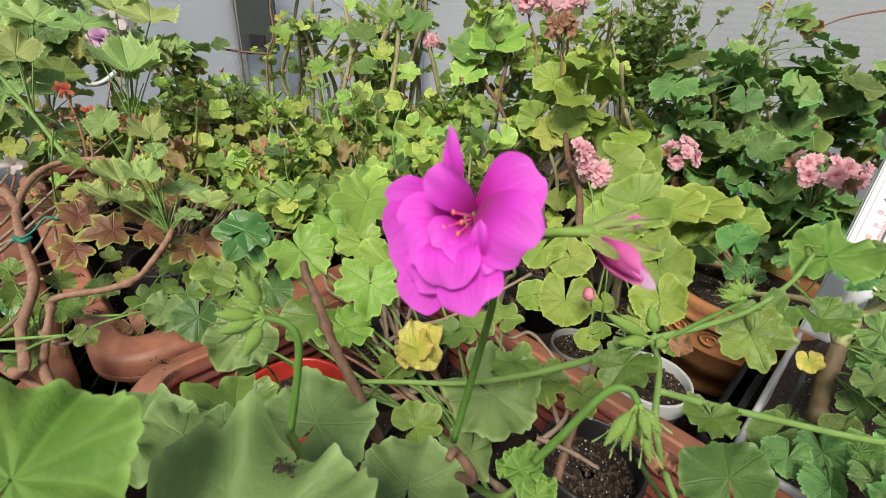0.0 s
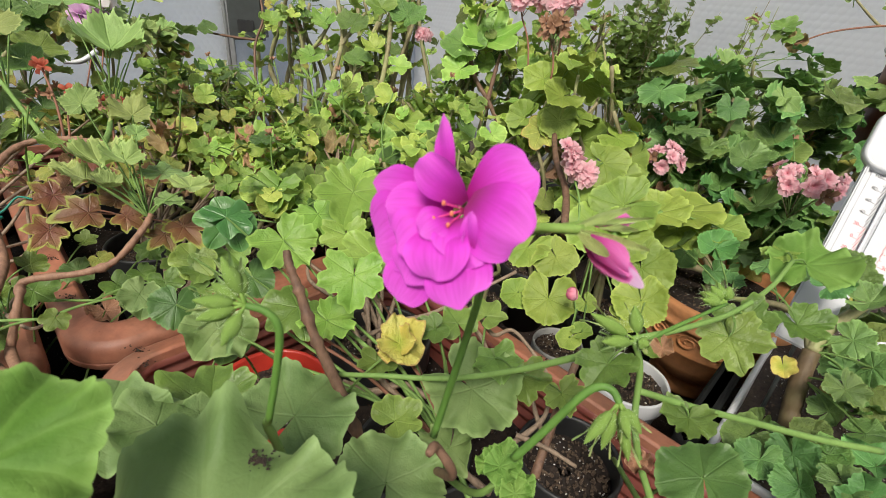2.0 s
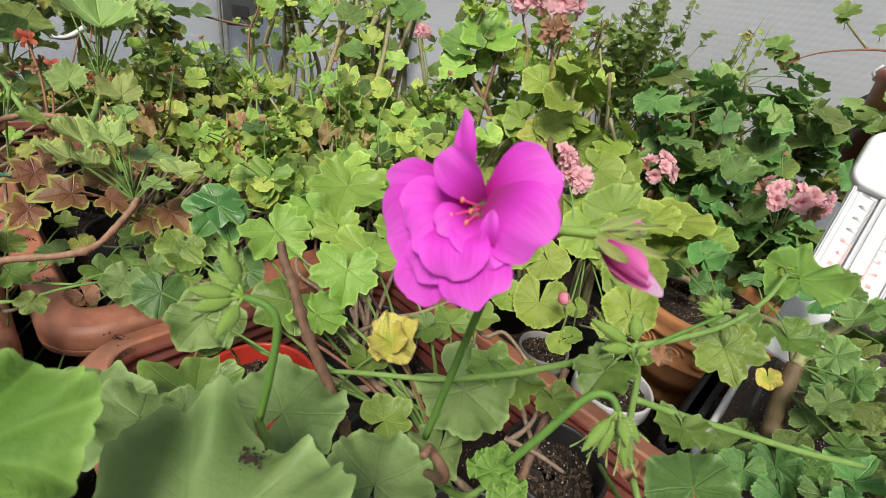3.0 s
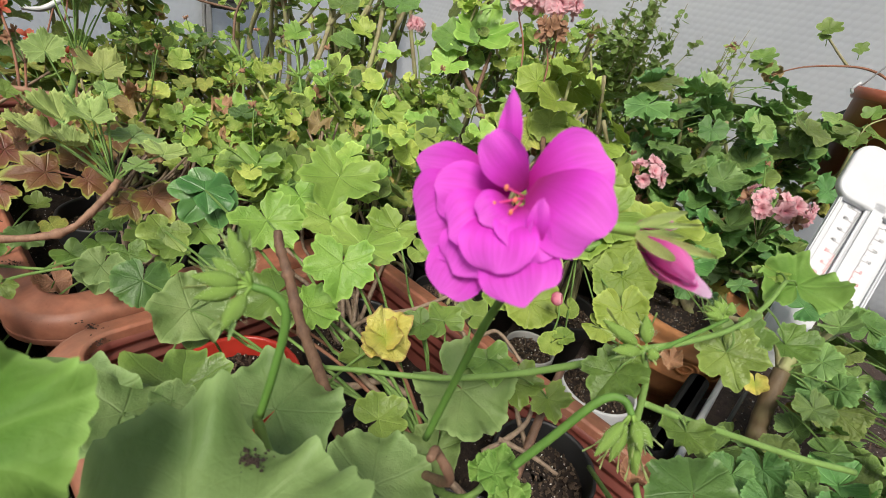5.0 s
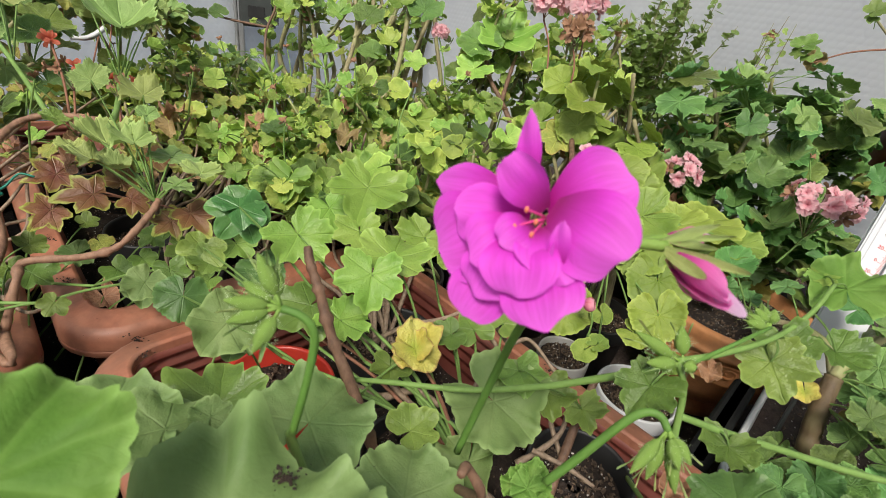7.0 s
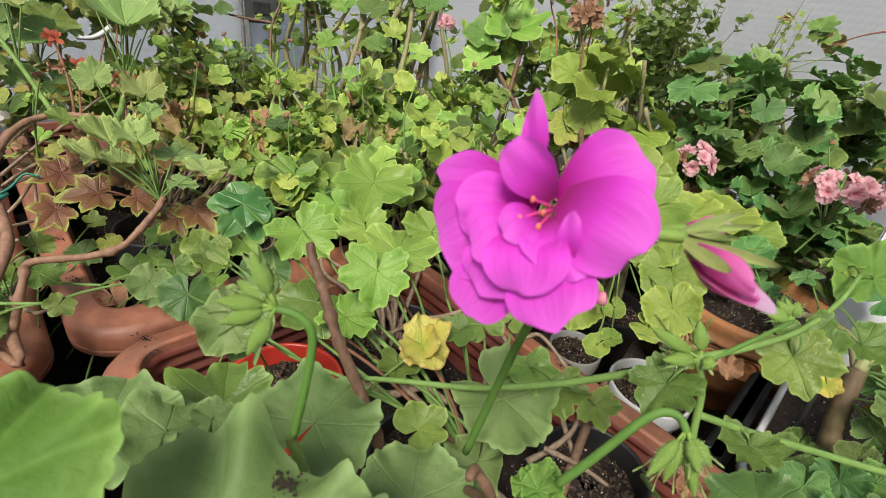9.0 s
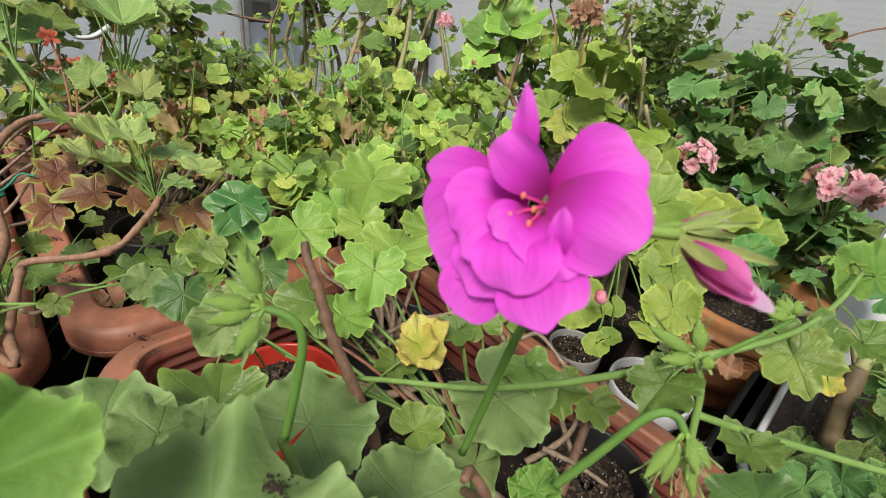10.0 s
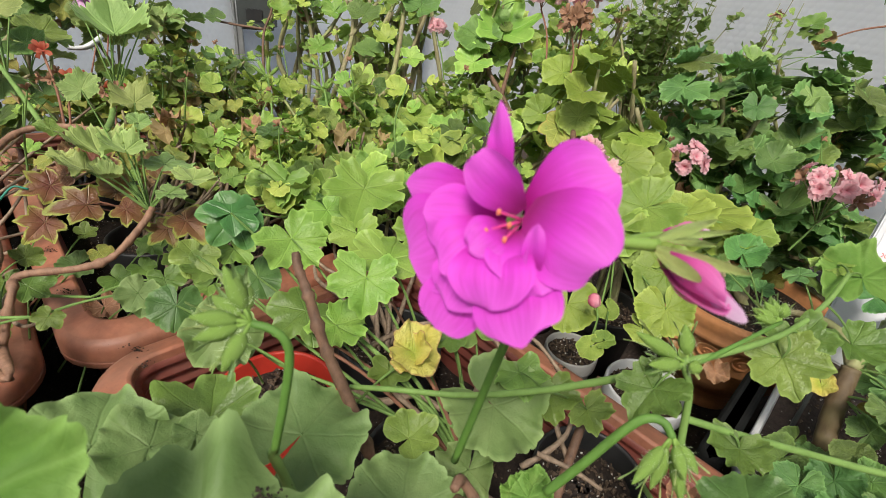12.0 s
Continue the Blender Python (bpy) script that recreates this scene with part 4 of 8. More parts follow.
for k, (c, rad, cnt, kinds) in enumerate((
        ((-0.1744, 0.8055, 0.3289), (0.12, 0.12, 0.08), 60, ("fresh", "ivy", "fresh")),
        ((-0.3116, 0.9252, 0.3337), (0.13, 0.12, 0.09), 60, ("fresh", "ivy", "fresh")),
        ((-0.4613, 1.074, 0.3292), (0.13, 0.12, 0.10), 56, ("fresh", "zonal", "fresh", "tired")),
        ((-0.1696, 0.6138, 0.3094), (0.10, 0.09, 0.05), 40, ("fresh", "ivy", "fresh")),
        ((-0.2579, 0.6864, 0.3134), (0.10, 0.10, 0.06), 44, ("fresh", "fresh", "tired")),
        ((-0.3765, 0.7719, 0.2977), (0.11, 0.11, 0.06), 44, ("fresh", "tired", "tired")),
        ((-0.5231, 0.9719, 0.3466), (0.12, 0.12, 0.08), 50, ("zonal", "fresh", "fresh", "tired")),
        ((-0.5501, 0.8498, 0.3286), (0.11, 0.11, 0.06), 40, ("tired", "fresh", "fresh")),
        ((-0.0647, 0.6253, 0.3365), (0.09, 0.08, 0.05), 34, ("fresh", "ivy", "fresh")),
        ((0.0087, 0.7237, 0.3336), (0.09, 0.09, 0.05), 34, ("ivy", "zonal")))):
    pelargonium(IVY_P, c, rad, int(cnt * 2.1), tuple("round" if q == "ivy" else q for q in kinds) + ("round", "round", "zonal"), (0.009, 0.023), 400 + k, wood_r=0.0045, shoots=10, low=-0.2, rosette=0.036)
LEFT_P = "bushy pelargonium with soft toothed green leaves"
for k, (c, rad, cnt) in enumerate((
        ((-0.6625, 0.7586, 0.3642), (0.12, 0.12, 0.09), 44),
        ((-0.8981, 1.16, 0.4673), (0.16, 0.14, 0.10), 50),
        ((-0.7344, 1.189, 0.425), (0.15, 0.13, 0.08), 46),
        ((-0.9655, 0.9469, 0.383), (0.16, 0.14, 0.14), 46))):
    pelargonium(LEFT_P, c, rad, cnt, ("fuzzy", "zonal"), (0.022, 0.042), 440 + k)
TWIGGY = "straggling pelargonium of bare brown twigs with yellowing leaves"
for k, (c, rad, cnt) in enumerate((
        ((-0.4028, 0.7097, 0.3071), (0.10, 0.09, 0.06), 30),
        ((-0.3836, 0.8696, 0.3106), (0.11, 0.10, 0.07), 34),
        ((-0.4211, 0.5874, 0.3318), (0.08, 0.08, 0.05), 26),
        ((-0.531, 0.6368, 0.3338), (0.09, 0.08, 0.06), 26),
        ((-0.248, 0.7719, 0.3044), (0.10, 0.09, 0.06), 30),
        ((-0.1453, 0.7526, 0.3161), (0.09, 0.09, 0.05), 26))):
    pelargonium(TWIGGY, c, rad, cnt, ("tired", "fresh", "dead", "tired"), (0.009, 0.020), 480 + k, wood=DRY, wood_r=0.0032, shoots=(12, 12, 5, 3, 12, 12)[k], knots=0.3, low=-1.0)
TREE_P = "old woody pelargonium trained tall with sparse bright leaves"
for k, (c, rad, cnt) in enumerate((
        ((-0.4036, 1.491, 0.4773), (0.14, 0.12, 0.20), 66),
        ((-0.2083, 1.304, 0.4561), (0.12, 0.12, 0.20), 62),
        ((-0.08, 1.381, 0.4996), (0.13, 0.12, 0.22), 66))):
    pelargonium(TREE_P, c, rad, int(cnt * 1.45), ("fresh", "round", "zonal", "round", "fresh"), (0.010, 0.024), 460 + k, wood_r=0.010, wood=GREY_BARK, shoots=8, rosette=0.05)


# ---- flowers ----
def petal_mesh(mat, seed, cup=0.25, ruffle=0.05, wide=0.5, point=0.0, nx=8, ny=9):
    """A rounded petal, base at the origin, one unit long in y."""
    rng = random.Random(seed)
    ph = rng.uniform(0, 6)
    v, f, uv = [], [], []
    for j in range(ny + 1):
        t = 1 - (1 - j / ny) ** 2.0
        w = wide * (0.26 + 0.74 * math.sin(min(1.0, t * 1.15) ** 0.9 * math.pi * 0.5)) * math.sqrt(max(0.0, 1 - max(0.0, (t - 0.46) / 0.54) ** (2.0 - 0.6 * point)))
        for i in range(nx + 1):
            s = 2 * i / nx - 1
            z = cup * (s * s * w * 0.45 + 0.8 * t * t - 0.5 * t) + ruffle * t * t * math.sin(s * w / wide * 4 + ph) + 0.5 * ruffle * math.sin(t * 7 + s * 2 + ph)
            y = t * (1 - 0.12 * (s * w / wide) ** 2)
            v.append((s * w, y, z))
            uv.append((s * 0.5 + 0.5, t))
    for j in range(ny):
        for i in range(nx):
            a = j * (nx + 1) + i
            f.append((a, a + 1, a + nx + 2, a + nx + 1))
    me = mesh_of("petal", v, f, mat)
    uv_layer(me, "blade", uv)
    return me


def petal(parent, me, base, tip, width, face, wide=0.5, lift=1.0):
    b, t = Vector(base), Vector(tip)
    y = t - b
    ln = y.length
    y.normalize()
    n = Vector(face)
    n = (n - y * n.dot(y)).normalized()
    x = y.cross(n)
    m = Matrix((x * (width / (2 * wide)), y * ln, n * ln * lift)).transposed().to_4x4()
    m.translation = b
    return child("petal", me, parent, m)


def bloom_petal(root, base, tip, width, arch, curl, point, seed):
    """One soft petal: narrow claw, rounded blade bowed along its length, edges rolled up and faintly waved."""
    rng = random.Random(seed)
    ph, ph2, lop = rng.uniform(0, 6), rng.uniform(0, 6), rng.uniform(-0.12, 0.12)
    b, t = Vector(base), Vector(tip)
    y = t - b
    ln = y.length
    y.normalize()
    n = Vector(FACE)
    n = (n - y * n.dot(y)).normalized()
    x = y.cross(n)
    nx, ny = 18, 22
    v, f, uv = [], [], []
    o = origin_of(root)
    for j in range(ny + 1):
        q = 1 - (1 - j / ny) ** 1.8
        blade = math.sin(min(1.0, q * 1.22 + 0.10) ** 1.15 * math.pi * 0.5)
        end = math.sqrt(max(0.0, 1 - max(0.0, (q - 0.52) / 0.48) ** (3.4 - 2.1 * point)))
        w = 0.5 * width * (0.16 + 0.84 * blade) * end * (1 - 0.45 * point * q)
        for i in range(nx + 1):
            s = 2 * i / nx - 1
            e = s * w / (0.5 * width)
            wave = (math.sin(e * 3.1 + ph) - math.sin(ph)) * 0.055 + (math.sin(e * 6.3 + q * 4 + ph2) - math.sin(q * 4 + ph2)) * 0.030
            z = ln * (arch * math.sin(math.pi * min(1.0, q * 0.95)) - 0.10 * max(0.0, q - 0.75) + wave * q * q) + curl * width * 0.40 * e * e
            along = ln * (q * (1 - 0.05 * s * s) + 0.025 * q * q * math.sin(e * 5 + ph2))
            v.append(b + x * (s * w + lop * width * q * (1 - q)) + y * along + n * z - o)
            uv.append((s * 0.5 + 0.5, q))
    for j in range(ny):
        for i in range(nx):
            a = j * (nx + 1) + i
            f.append((a, a + 1, a + nx + 2, a + nx + 1))
    me = mesh_of("petal", v, f, MAGENTA)
    uv_layer(me, "blade", uv)
    new("petal", me).parent = root


FACE = (-0.45, -0.78, 0.43)


def front_flower():
    """The double magenta bloom, with its stalk, buds and opening calyx."""
    root = thing("magenta_flower", (0.018, 0.1834, 0.3461), "double magenta ivy pelargonium bloom with half-open buds", "flower")
    stem(root, [(0.018, 0.1834, 0.3461), (0.0245, 0.1783, 0.4038), (0.0271, 0.1732, 0.4337), (0.027, 0.1623, 0.4562), (0.0253, 0.1482, 0.4805), (0.0243, 0.1402, 0.4968)], 0.0021, 0.0015, DEEP_STEM, "flower_stalk", 0.03, 12)
    petals = (
        ((0.0077, 0.1329, 0.5178), (0.0034, 0.1357, 0.5401), 0.0098, 0.05, 0.50, 1.0),
        ((0.0137, 0.131, 0.5143), (0.0319, 0.1244, 0.5283), 0.0227, 0.10, 0.10, 0.0),
        ((0.0137, 0.1277, 0.5169), (0.0264, 0.1049, 0.5157), 0.0229, 0.14, 0.05, 0.0),
        ((0.0058, 0.1361, 0.5149), (-0.017, 0.1462, 0.5125), 0.0151, 0.05, 0.25, 0.1),
        ((0.0061, 0.1326, 0.5091), (-0.0148, 0.1315, 0.4973), 0.0276, 0.08, 0.15, 0.0),
        ((0.0057, 0.1268, 0.4999), (-0.0059, 0.1175, 0.4852), 0.0180, 0.08, 0.15, 0.0),
        ((0.0128, 0.1243, 0.5047), (0.0122, 0.1014, 0.4962), 0.0215, 0.12, 0.10, 0.0),
        ((0.0095, 0.1309, 0.5107), (-0.012, 0.1327, 0.5103), 0.0176, 0.12, 0.12, 0.0),
        ((0.007, 0.1266, 0.5061), (-0.0032, 0.1169, 0.493), 0.0196, 0.12, 0.12, 0.0),
        ((0.0087, 0.1265, 0.5106), (-0.0063, 0.1189, 0.5023), 0.0196, 0.14, 0.15, 0.0),
        ((0.0091, 0.1243, 0.5107), (0.0054, 0.108, 0.4996), 0.0208, 0.20, 0.20, 0.0),
        ((0.0127, 0.1302, 0.5147), (-0.0024, 0.1254, 0.5288), 0.0122, 0.06, 0.45, 0.0),
        ((0.0116, 0.1247, 0.5121), (0.0155, 0.107, 0.5052), 0.0108, 0.10, 0.80, 0.1),
        ((0.0138, 0.1122, 0.5057), (0.013, 0.1142, 0.5195), 0.0070, 0.05, 0.70, 0.7),
        ((0.0105, 0.1237, 0.5122), (0.0084, 0.1101, 0.5063), 0.0102, 0.14, 0.40, 0.0),
        ((0.0096, 0.1257, 0.5115), (-0.0004, 0.1172, 0.5093), 0.0118, 0.16, 0.35, 0.0))
    for k, spec in enumerate(petals):
        bloom_petal(root, *spec, k + 1)
    for a, b in (((0.0122, 0.1267, 0.5141), (0.0058, 0.123, 0.517)), ((0.0122, 0.1265, 0.5136), (0.0083, 0.1208, 0.5149)), ((0.0119, 0.1262, 0.513), (0.0074, 0.1185, 0.5123)), ((0.0115, 0.1265, 0.5136), (0.0033, 0.1211, 0.5127))):
        fil = stem(root, [a, b], 0.00040, 0.00030, ROSE_STEM, "stamen", 0, 6, 3)
        bm = bmesh.new()
        bmesh.ops.create_icosphere(bm, subdivisions=2, radius=0.00060)
        bmesh.ops.scale(bm, vec=(1.0, 0.8, 1.5), verts=bm.verts)
        bmesh.ops.translate(bm, vec=Vector(b) - origin_of(root), verts=bm.verts)
        me = bpy.data.meshes.new("anther")
        bm.to_mesh(me)
        bm.free()
        me.materials.append(GOLD)
        an = new("anther", me)
        an.parent = fil
    # pedicels and buds
    hub = (0.0239, 0.1394, 0.4995)
    stem(root, [hub, (0.0322, 0.134, 0.506), (0.0425, 0.1378, 0.5053), (0.0541, 0.1384, 0.5054)], 0.0012, 0.0019, BUD_GREEN, "pedicel", 0.03, 10)
    stem(root, [hub, (0.0377, 0.1399, 0.5021), (0.0574, 0.1535, 0.5006), (0.066, 0.157, 0.5003)], 0.0010, 0.0013, BUD_GREEN, "pedicel", 0.03, 8)
    stem(root, [hub, (0.0188, 0.1347, 0.5068), (0.0137, 0.1293, 0.513)], 0.0012, 0.0014, BUD_GREEN, "pedicel", 0.03, 8)
    bud(root, (0.0553, 0.136, 0.5039), (0.0637, 0.1111, 0.502), 0.0125, BUD_PINK, 7)
    bud(root, (0.0651, 0.1563, 0.5006), (0.0821, 0.1596, 0.5018), 0.0088, BUD_PINK, 5)
    for b, t, w in (((0.0509, 0.1377, 0.5064), (0.069, 0.1421, 0.5129), 0.0051), ((0.0529, 0.1422, 0.5052), (0.0823, 0.1526, 0.5055), 0.0035), ((0.052, 0.135, 0.5065), (0.0691, 0.1205, 0.5083), 0.0047), ((0.0505, 0.1321, 0.5067), (0.0566, 0.1184, 0.5059), 0.0059), ((0.0629, 0.1568, 0.4997), (0.0809, 0.1534, 0.5), 0.0043), ((0.0536, 0.1357, 0.5042), (0.0583, 0.1251, 0.4972), 0.0039)):
        petal(root, SEPAL, b, t, w * 0.8, (-0.1, -0.9, 0.43), 0.3, 0.6)
    return root


def bud(root, a, b, width, mat, folds):
    """A half-open bud: petals wound round its axis."""
    a, b = Vector(a), Vector(b)
    axis = (b - a)
    side = axis.cross(Vector(FACE)).normalized()
    up = side.cross(axis).normalized()
    me = petal_mesh(mat, 31, 1.2, 0.04, 0.58, 0.28, 12, 14)
    for k in range(folds):
        g = 2 * math.pi * k / folds + 0.5
        out = side * math.cos(g) + up * math.sin(g)
        tip = b + out * width * 0.27 - axis * (0.10 + 0.09 * (k % 3))
        petal(root, me, a + out * width * 0.10, tip, width * 0.70, out + axis.normalized().cross(out) * 0.6, 0.5, -0.30)
    # the innermost petal pokes out, pale lilac
    petal(root, petal_mesh(LILAC, 33, 0.9, 0.03, 0.55, 0.5, 8, 10), a + axis * 0.55, b + axis * 0.05, width * 0.36, Vector(FACE), 0.5, -0.1)


SEPAL_HAIR = plain("pale_hair", (0.50, 0.62, 0.36), 0.6, vary=0.05, relief=0.0)
ROSE_STEM = plain("rose_filament", (0.7, 0.06, 0.28), 0.5, vary=0.1, relief=0.0)
SEPAL_MAT = leaf_material("sepal", (0.27, 0.40, 0.11), (0.38, 0.52, 0.17), vein_step=180, value=0.1, fuzz=0.3)
SEPAL = petal_mesh(SEPAL_MAT, 40, 0.5, 0.03, 0.3, 1.3, 6, 9)
uv_layer(SEPAL, "rim", [(0.5, 0.5)] * len(SEPAL.vertices))


def green_buds(root, at, tips, width):
    """Closed green buds fanning from one point, each a wound pod with a sharp tip."""
    prof = [(0.05, 0.0), (0.30, 0.10), (0.47, 0.28), (0.50, 0.45), (0.40, 0.65), (0.22, 0.84), (0.07, 0.97), (0.0, 1.0)]
    v, f = lathe_data(prof, 12)
    v = [(x * (1 + 0.10 * math.cos(5 * math.atan2(y, x + 1e-9))), y * (1 + 0.10 * math.cos(5 * math.atan2(y, x + 1e-9))), z) for x, y, z in v]
    me = mesh_of("bud", v, f, BUD_GREEN)
    a = Vector(at)
    rng = random.Random(int(abs(a.x) * 1e5))
    hv, hf = [], []
    o = origin_of(root)
    for t in tips:
        d = Vector(t) - a
        foot = a + d * 0.22
        side = d.cross(Vector((0.2, 0.9, 0.3))).normalized()
        other = side.cross(d).normalized()
        for k in range(46):
            g, q = rng.uniform(0, 6.283), rng.uniform(0.0, 1.0)
            out = side * math.cos(g) + other * math.sin(g)
            p = a + d * (0.2 + 0.75 * q) + out * width * 0.5 * math.sin(math.pi * min(1.0, q * 0.85 + 0.12))
            tip = p + (out + d.normalized() * rng.uniform(0.1, 0.9)).normalized() * width * rng.uniform(0.25, 0.6) - o
            w = d.normalized() * width * 0.012
            n0 = len(hv)
            hv += [p + w - o, p - w - o, p + out.cross(w) * 1.0 - o + other * width * 0.012, tip]
            hf += [(n0, n0 + 1, n0 + 3), (n0 + 1, n0 + 2, n0 + 3), (n0 + 2, n0, n0 + 3)]
        m = Matrix.Translation(foot) @ d.to_track_quat('Z', 'Y').to_matrix().to_4x4() @ Matrix.Diagonal((width, width, d.length * 0.78, 1))
        child("bud", me, root, m)
        stem(root, [a, foot + d * 0.03], 0.0008, 0.0007, BUD_GREEN, "pedicel", 0, 6, 2)
        for k in (-1, 1):
            petal(root, SEPAL, a + d * 0.2, Vector(t) + d.cross(Vector(FACE)).normalized() * k * width * 0.5 + d * 0.10, width * 0.55, Vector(FACE) + d.cross(Vector(FACE)).normalized() * k * 40, 0.3, 0.5)
    down = new("down", mesh_of("down", hv, hf, SEPAL_HAIR, False))
    down.parent = root
    tagged(down, "", "", "", "stuff")


def bud_head():
    root = thing("budding_stalk", (-0.0595, 0.1436, 0.4), "hairy light green cluster of closed buds on a bent stalk", "flower bud")
    stem(root, [(-0.0594, 0.143, 0.3989), (-0.0546, 0.1425, 0.4238), (-0.0516, 0.1433, 0.4447), (-0.0524, 0.1435, 0.4537), (-0.0568, 0.1438, 0.4582), (-0.0631, 0.1438, 0.46)], 0.0017, 0.0014, DEEP_STEM, "flower_stalk", 0.03, 10)
    green_buds(root, (-0.0632, 0.144, 0.4604), ((-0.0726, 0.1499, 0.4773), (-0.0699, 0.1538, 0.4721), (-0.081, 0.1404, 0.4632), (-0.0796, 0.1378, 0.4563), (-0.0692, 0.1325, 0.449), (-0.0788, 0.1518, 0.4636)), 0.0061)


def nodding_buds():
    root = thing("budding_stalk", (0.0588, 0.1558, 0.3673), "nodding cluster of hairy green buds on a hooked stalk", "flower bud")
    stem(root, [(0.0583, 0.158, 0.3631), (0.0707, 0.1582, 0.3858), (0.0819, 0.1587, 0.4073), (0.0889, 0.1586, 0.4158), (0.0951, 0.1564, 0.417), (0.0986, 0.1524, 0.413)], 0.0022, 0.0017, DEEP_STEM, "flower_stalk", 0.03, 10)
    green_buds(root, (0.0985, 0.1528, 0.4137), ((0.0815, 0.14, 0.3988), (0.0925, 0.1431, 0.3917), (0.1043, 0.1385, 0.3904), (0.1077, 0.1424, 0.4046), (0.1007, 0.1391, 0.4046)), 0.0058)


def trailing_shoot():
    """Long green runner with seed pods, hanging leaves and side buds."""
    root = thing("trailing_shoot", (0.1463, 0.1695, 0.321), "long trailing ivy pelargonium shoot with green pods and lobed leaves", "plant")
    stem(root, [front_soil + Vector((0.0315, -0.018, 0.0462)), (0.1599, 0.167, 0.2978), (0.1349, 0.17, 0.35), (0.1254, 0.1755, 0.3792), (0.1228, 0.1837, 0.4078), (0.117, 0.1893, 0.422)], 0.0022, 0.0016, GREEN_STEM, "stem", 0.06, 9)
    stem(root, [(0.117, 0.1893, 0.422), (0.1445, 0.1983, 0.423), (0.1905, 0.2216, 0.4214), (0.2309, 0.2482, 0.4257), (0.2559, 0.2686, 0.4365)], 0.0018, 0.0014, GREEN_STEM, "stem", 0.05, 9)
    stem(root, [(0.1224, 0.1885, 0.4209), (0.1474, 0.2, 0.4264), (0.187, 0.2241, 0.426)], 0.0013, 0.0010, DEEP_STEM, "stem", 0.05, 8)
    stem(root, [(0.1263, 0.1824, 0.3922), (0.1609, 0.1889, 0.3774), (0.2138, 0.1939, 0.3608), (0.2633, 0.1958, 0.3478), (0.3106, 0.1956, 0.3402)], 0.0019, 0.0022, GREEN_STEM, "runner", 0.06, 9)
    stem(root, [(0.098, 0.1948, 0.4045), (0.0642, 0.2105, 0.3747), (0.0249, 0.2246, 0.3513), (-0.0207, 0.2351, 0.3398), (-0.0473, 0.2418, 0.3319)], 0.0021, 0.0017, GREEN_STEM, "runner", 0.06, 9)
    stem(root, [(0.1165, 0.1885, 0.4206), (0.1064, 0.1895, 0.4142), (0.098, 0.1948, 0.4045)], 0.0014, 0.0018, GREEN_STEM, "runner", 0.06, 9)
    green_buds(root, (0.1194, 0.1888, 0.4212), ((0.0914, 0.1924, 0.4343), (0.0979, 0.1841, 0.4228), (0.1162, 0.1976, 0.4376), (0.1217, 0.182, 0.4237)), 0.0072)
    green_buds(root, (0.1863, 0.2241, 0.4259), ((0.1688, 0.2257, 0.4319), (0.1765, 0.2291, 0.4349), (0.1821, 0.2335, 0.4356), (0.1696, 0.2222, 0.4291), (0.1882, 0.2291, 0.4355)), 0.0064)
    for k, (kind, spot) in enumerate((
            ("lobed_fine", ((0.1046, 0.183, 0.4094), (-0.7152, -0.4906, -0.4977), (-0.4939, -0.1489, 0.8566), 0.0181)),
            ("lobed_fine", ((0.1593, 0.1803, 0.3765), (-0.4616, -0.8602, -0.2166), (-0.1689, -0.1544, 0.9735), 0.0166)),
            ("lobed_fine", ((0.2056, 0.2289, 0.414), (0.1176, -0.8563, -0.5029), (-0.4471, -0.4978, 0.7432), 0.0200)),
            ("lobed_fine", ((0.1940, 0.2192, 0.4058), (0.1004, -0.8583, -0.5106), (-0.3976, -0.4517, 0.7987), 0.0225)),
            ("lobed_fine", ((0.2592, 0.2452, 0.4005), (0.2922, -0.9454, -0.1444), (-0.2249, -0.2147, 0.9504), 0.0205)),
            ("bright", ((0.2719, 0.2742, 0.4321), (0.4146, 0.8728, 0.2574), (-0.2913, -0.2929, 0.9124), 0.0280)),
            ("fresh_fine", ((0.2647, 0.2868, 0.4329), (-0.5635, 0.7861, -0.2539), (-0.3776, 0.0283, 0.9256), 0.0157)),
            ("lobed_fine", ((0.082, 0.2426, 0.34), (0.1152, -0.9024, -0.4152), (-0.237, -0.4309, 0.8707), 0.0200)),
            ("lobed_fine", ((0.1228, 0.2641, 0.3059), (0.2097, -0.941, -0.2657), (-0.2999, -0.3206, 0.8985), 0.0186)),
            ("ivy_fine", ((0.0613, 0.2486, 0.3503), (0.1821, -0.9771, -0.1104), (-0.1648, -0.141, 0.9762), 0.0202)))):
        lf = leaf(root, kind, *spot, k)
        p = Vector(spot[0])
        near = min((Vector(q) for q in ((0.1171, 0.1885, 0.4206), (0.1565, 0.188, 0.3795), (0.1905, 0.2216, 0.4214), (0.2309, 0.2482, 0.4257), (0.2559, 0.2686, 0.4365), (0.0642, 0.2105, 0.3747), (0.0865, 0.2021, 0.3925))), key=lambda q: (q - p).length)
        petiole(lf, near, p, 0.0008, GREEN_STEM)
    # dry stipules at the joints
    for spot in (((0.134, 0.1685, 0.351), (0.8992, -0.2384, 0.3669), (-0.4239, -0.2667, 0.8656), 0.0076), ((0.1318, 0.1688, 0.3515), (-0.8804, -0.1147, -0.4602), (-0.4184, -0.2692, 0.8675), 0.0064), ((0.1309, 0.1843, 0.4211), (0.1811, -0.8917, -0.4148), (-0.4722, -0.4488, 0.7587), 0.0059)):
        lf = leaf(root, "dead", *spot, 1, "stipule")


front_flower()
bud_head()
nodding_buds()
trailing_shoot()


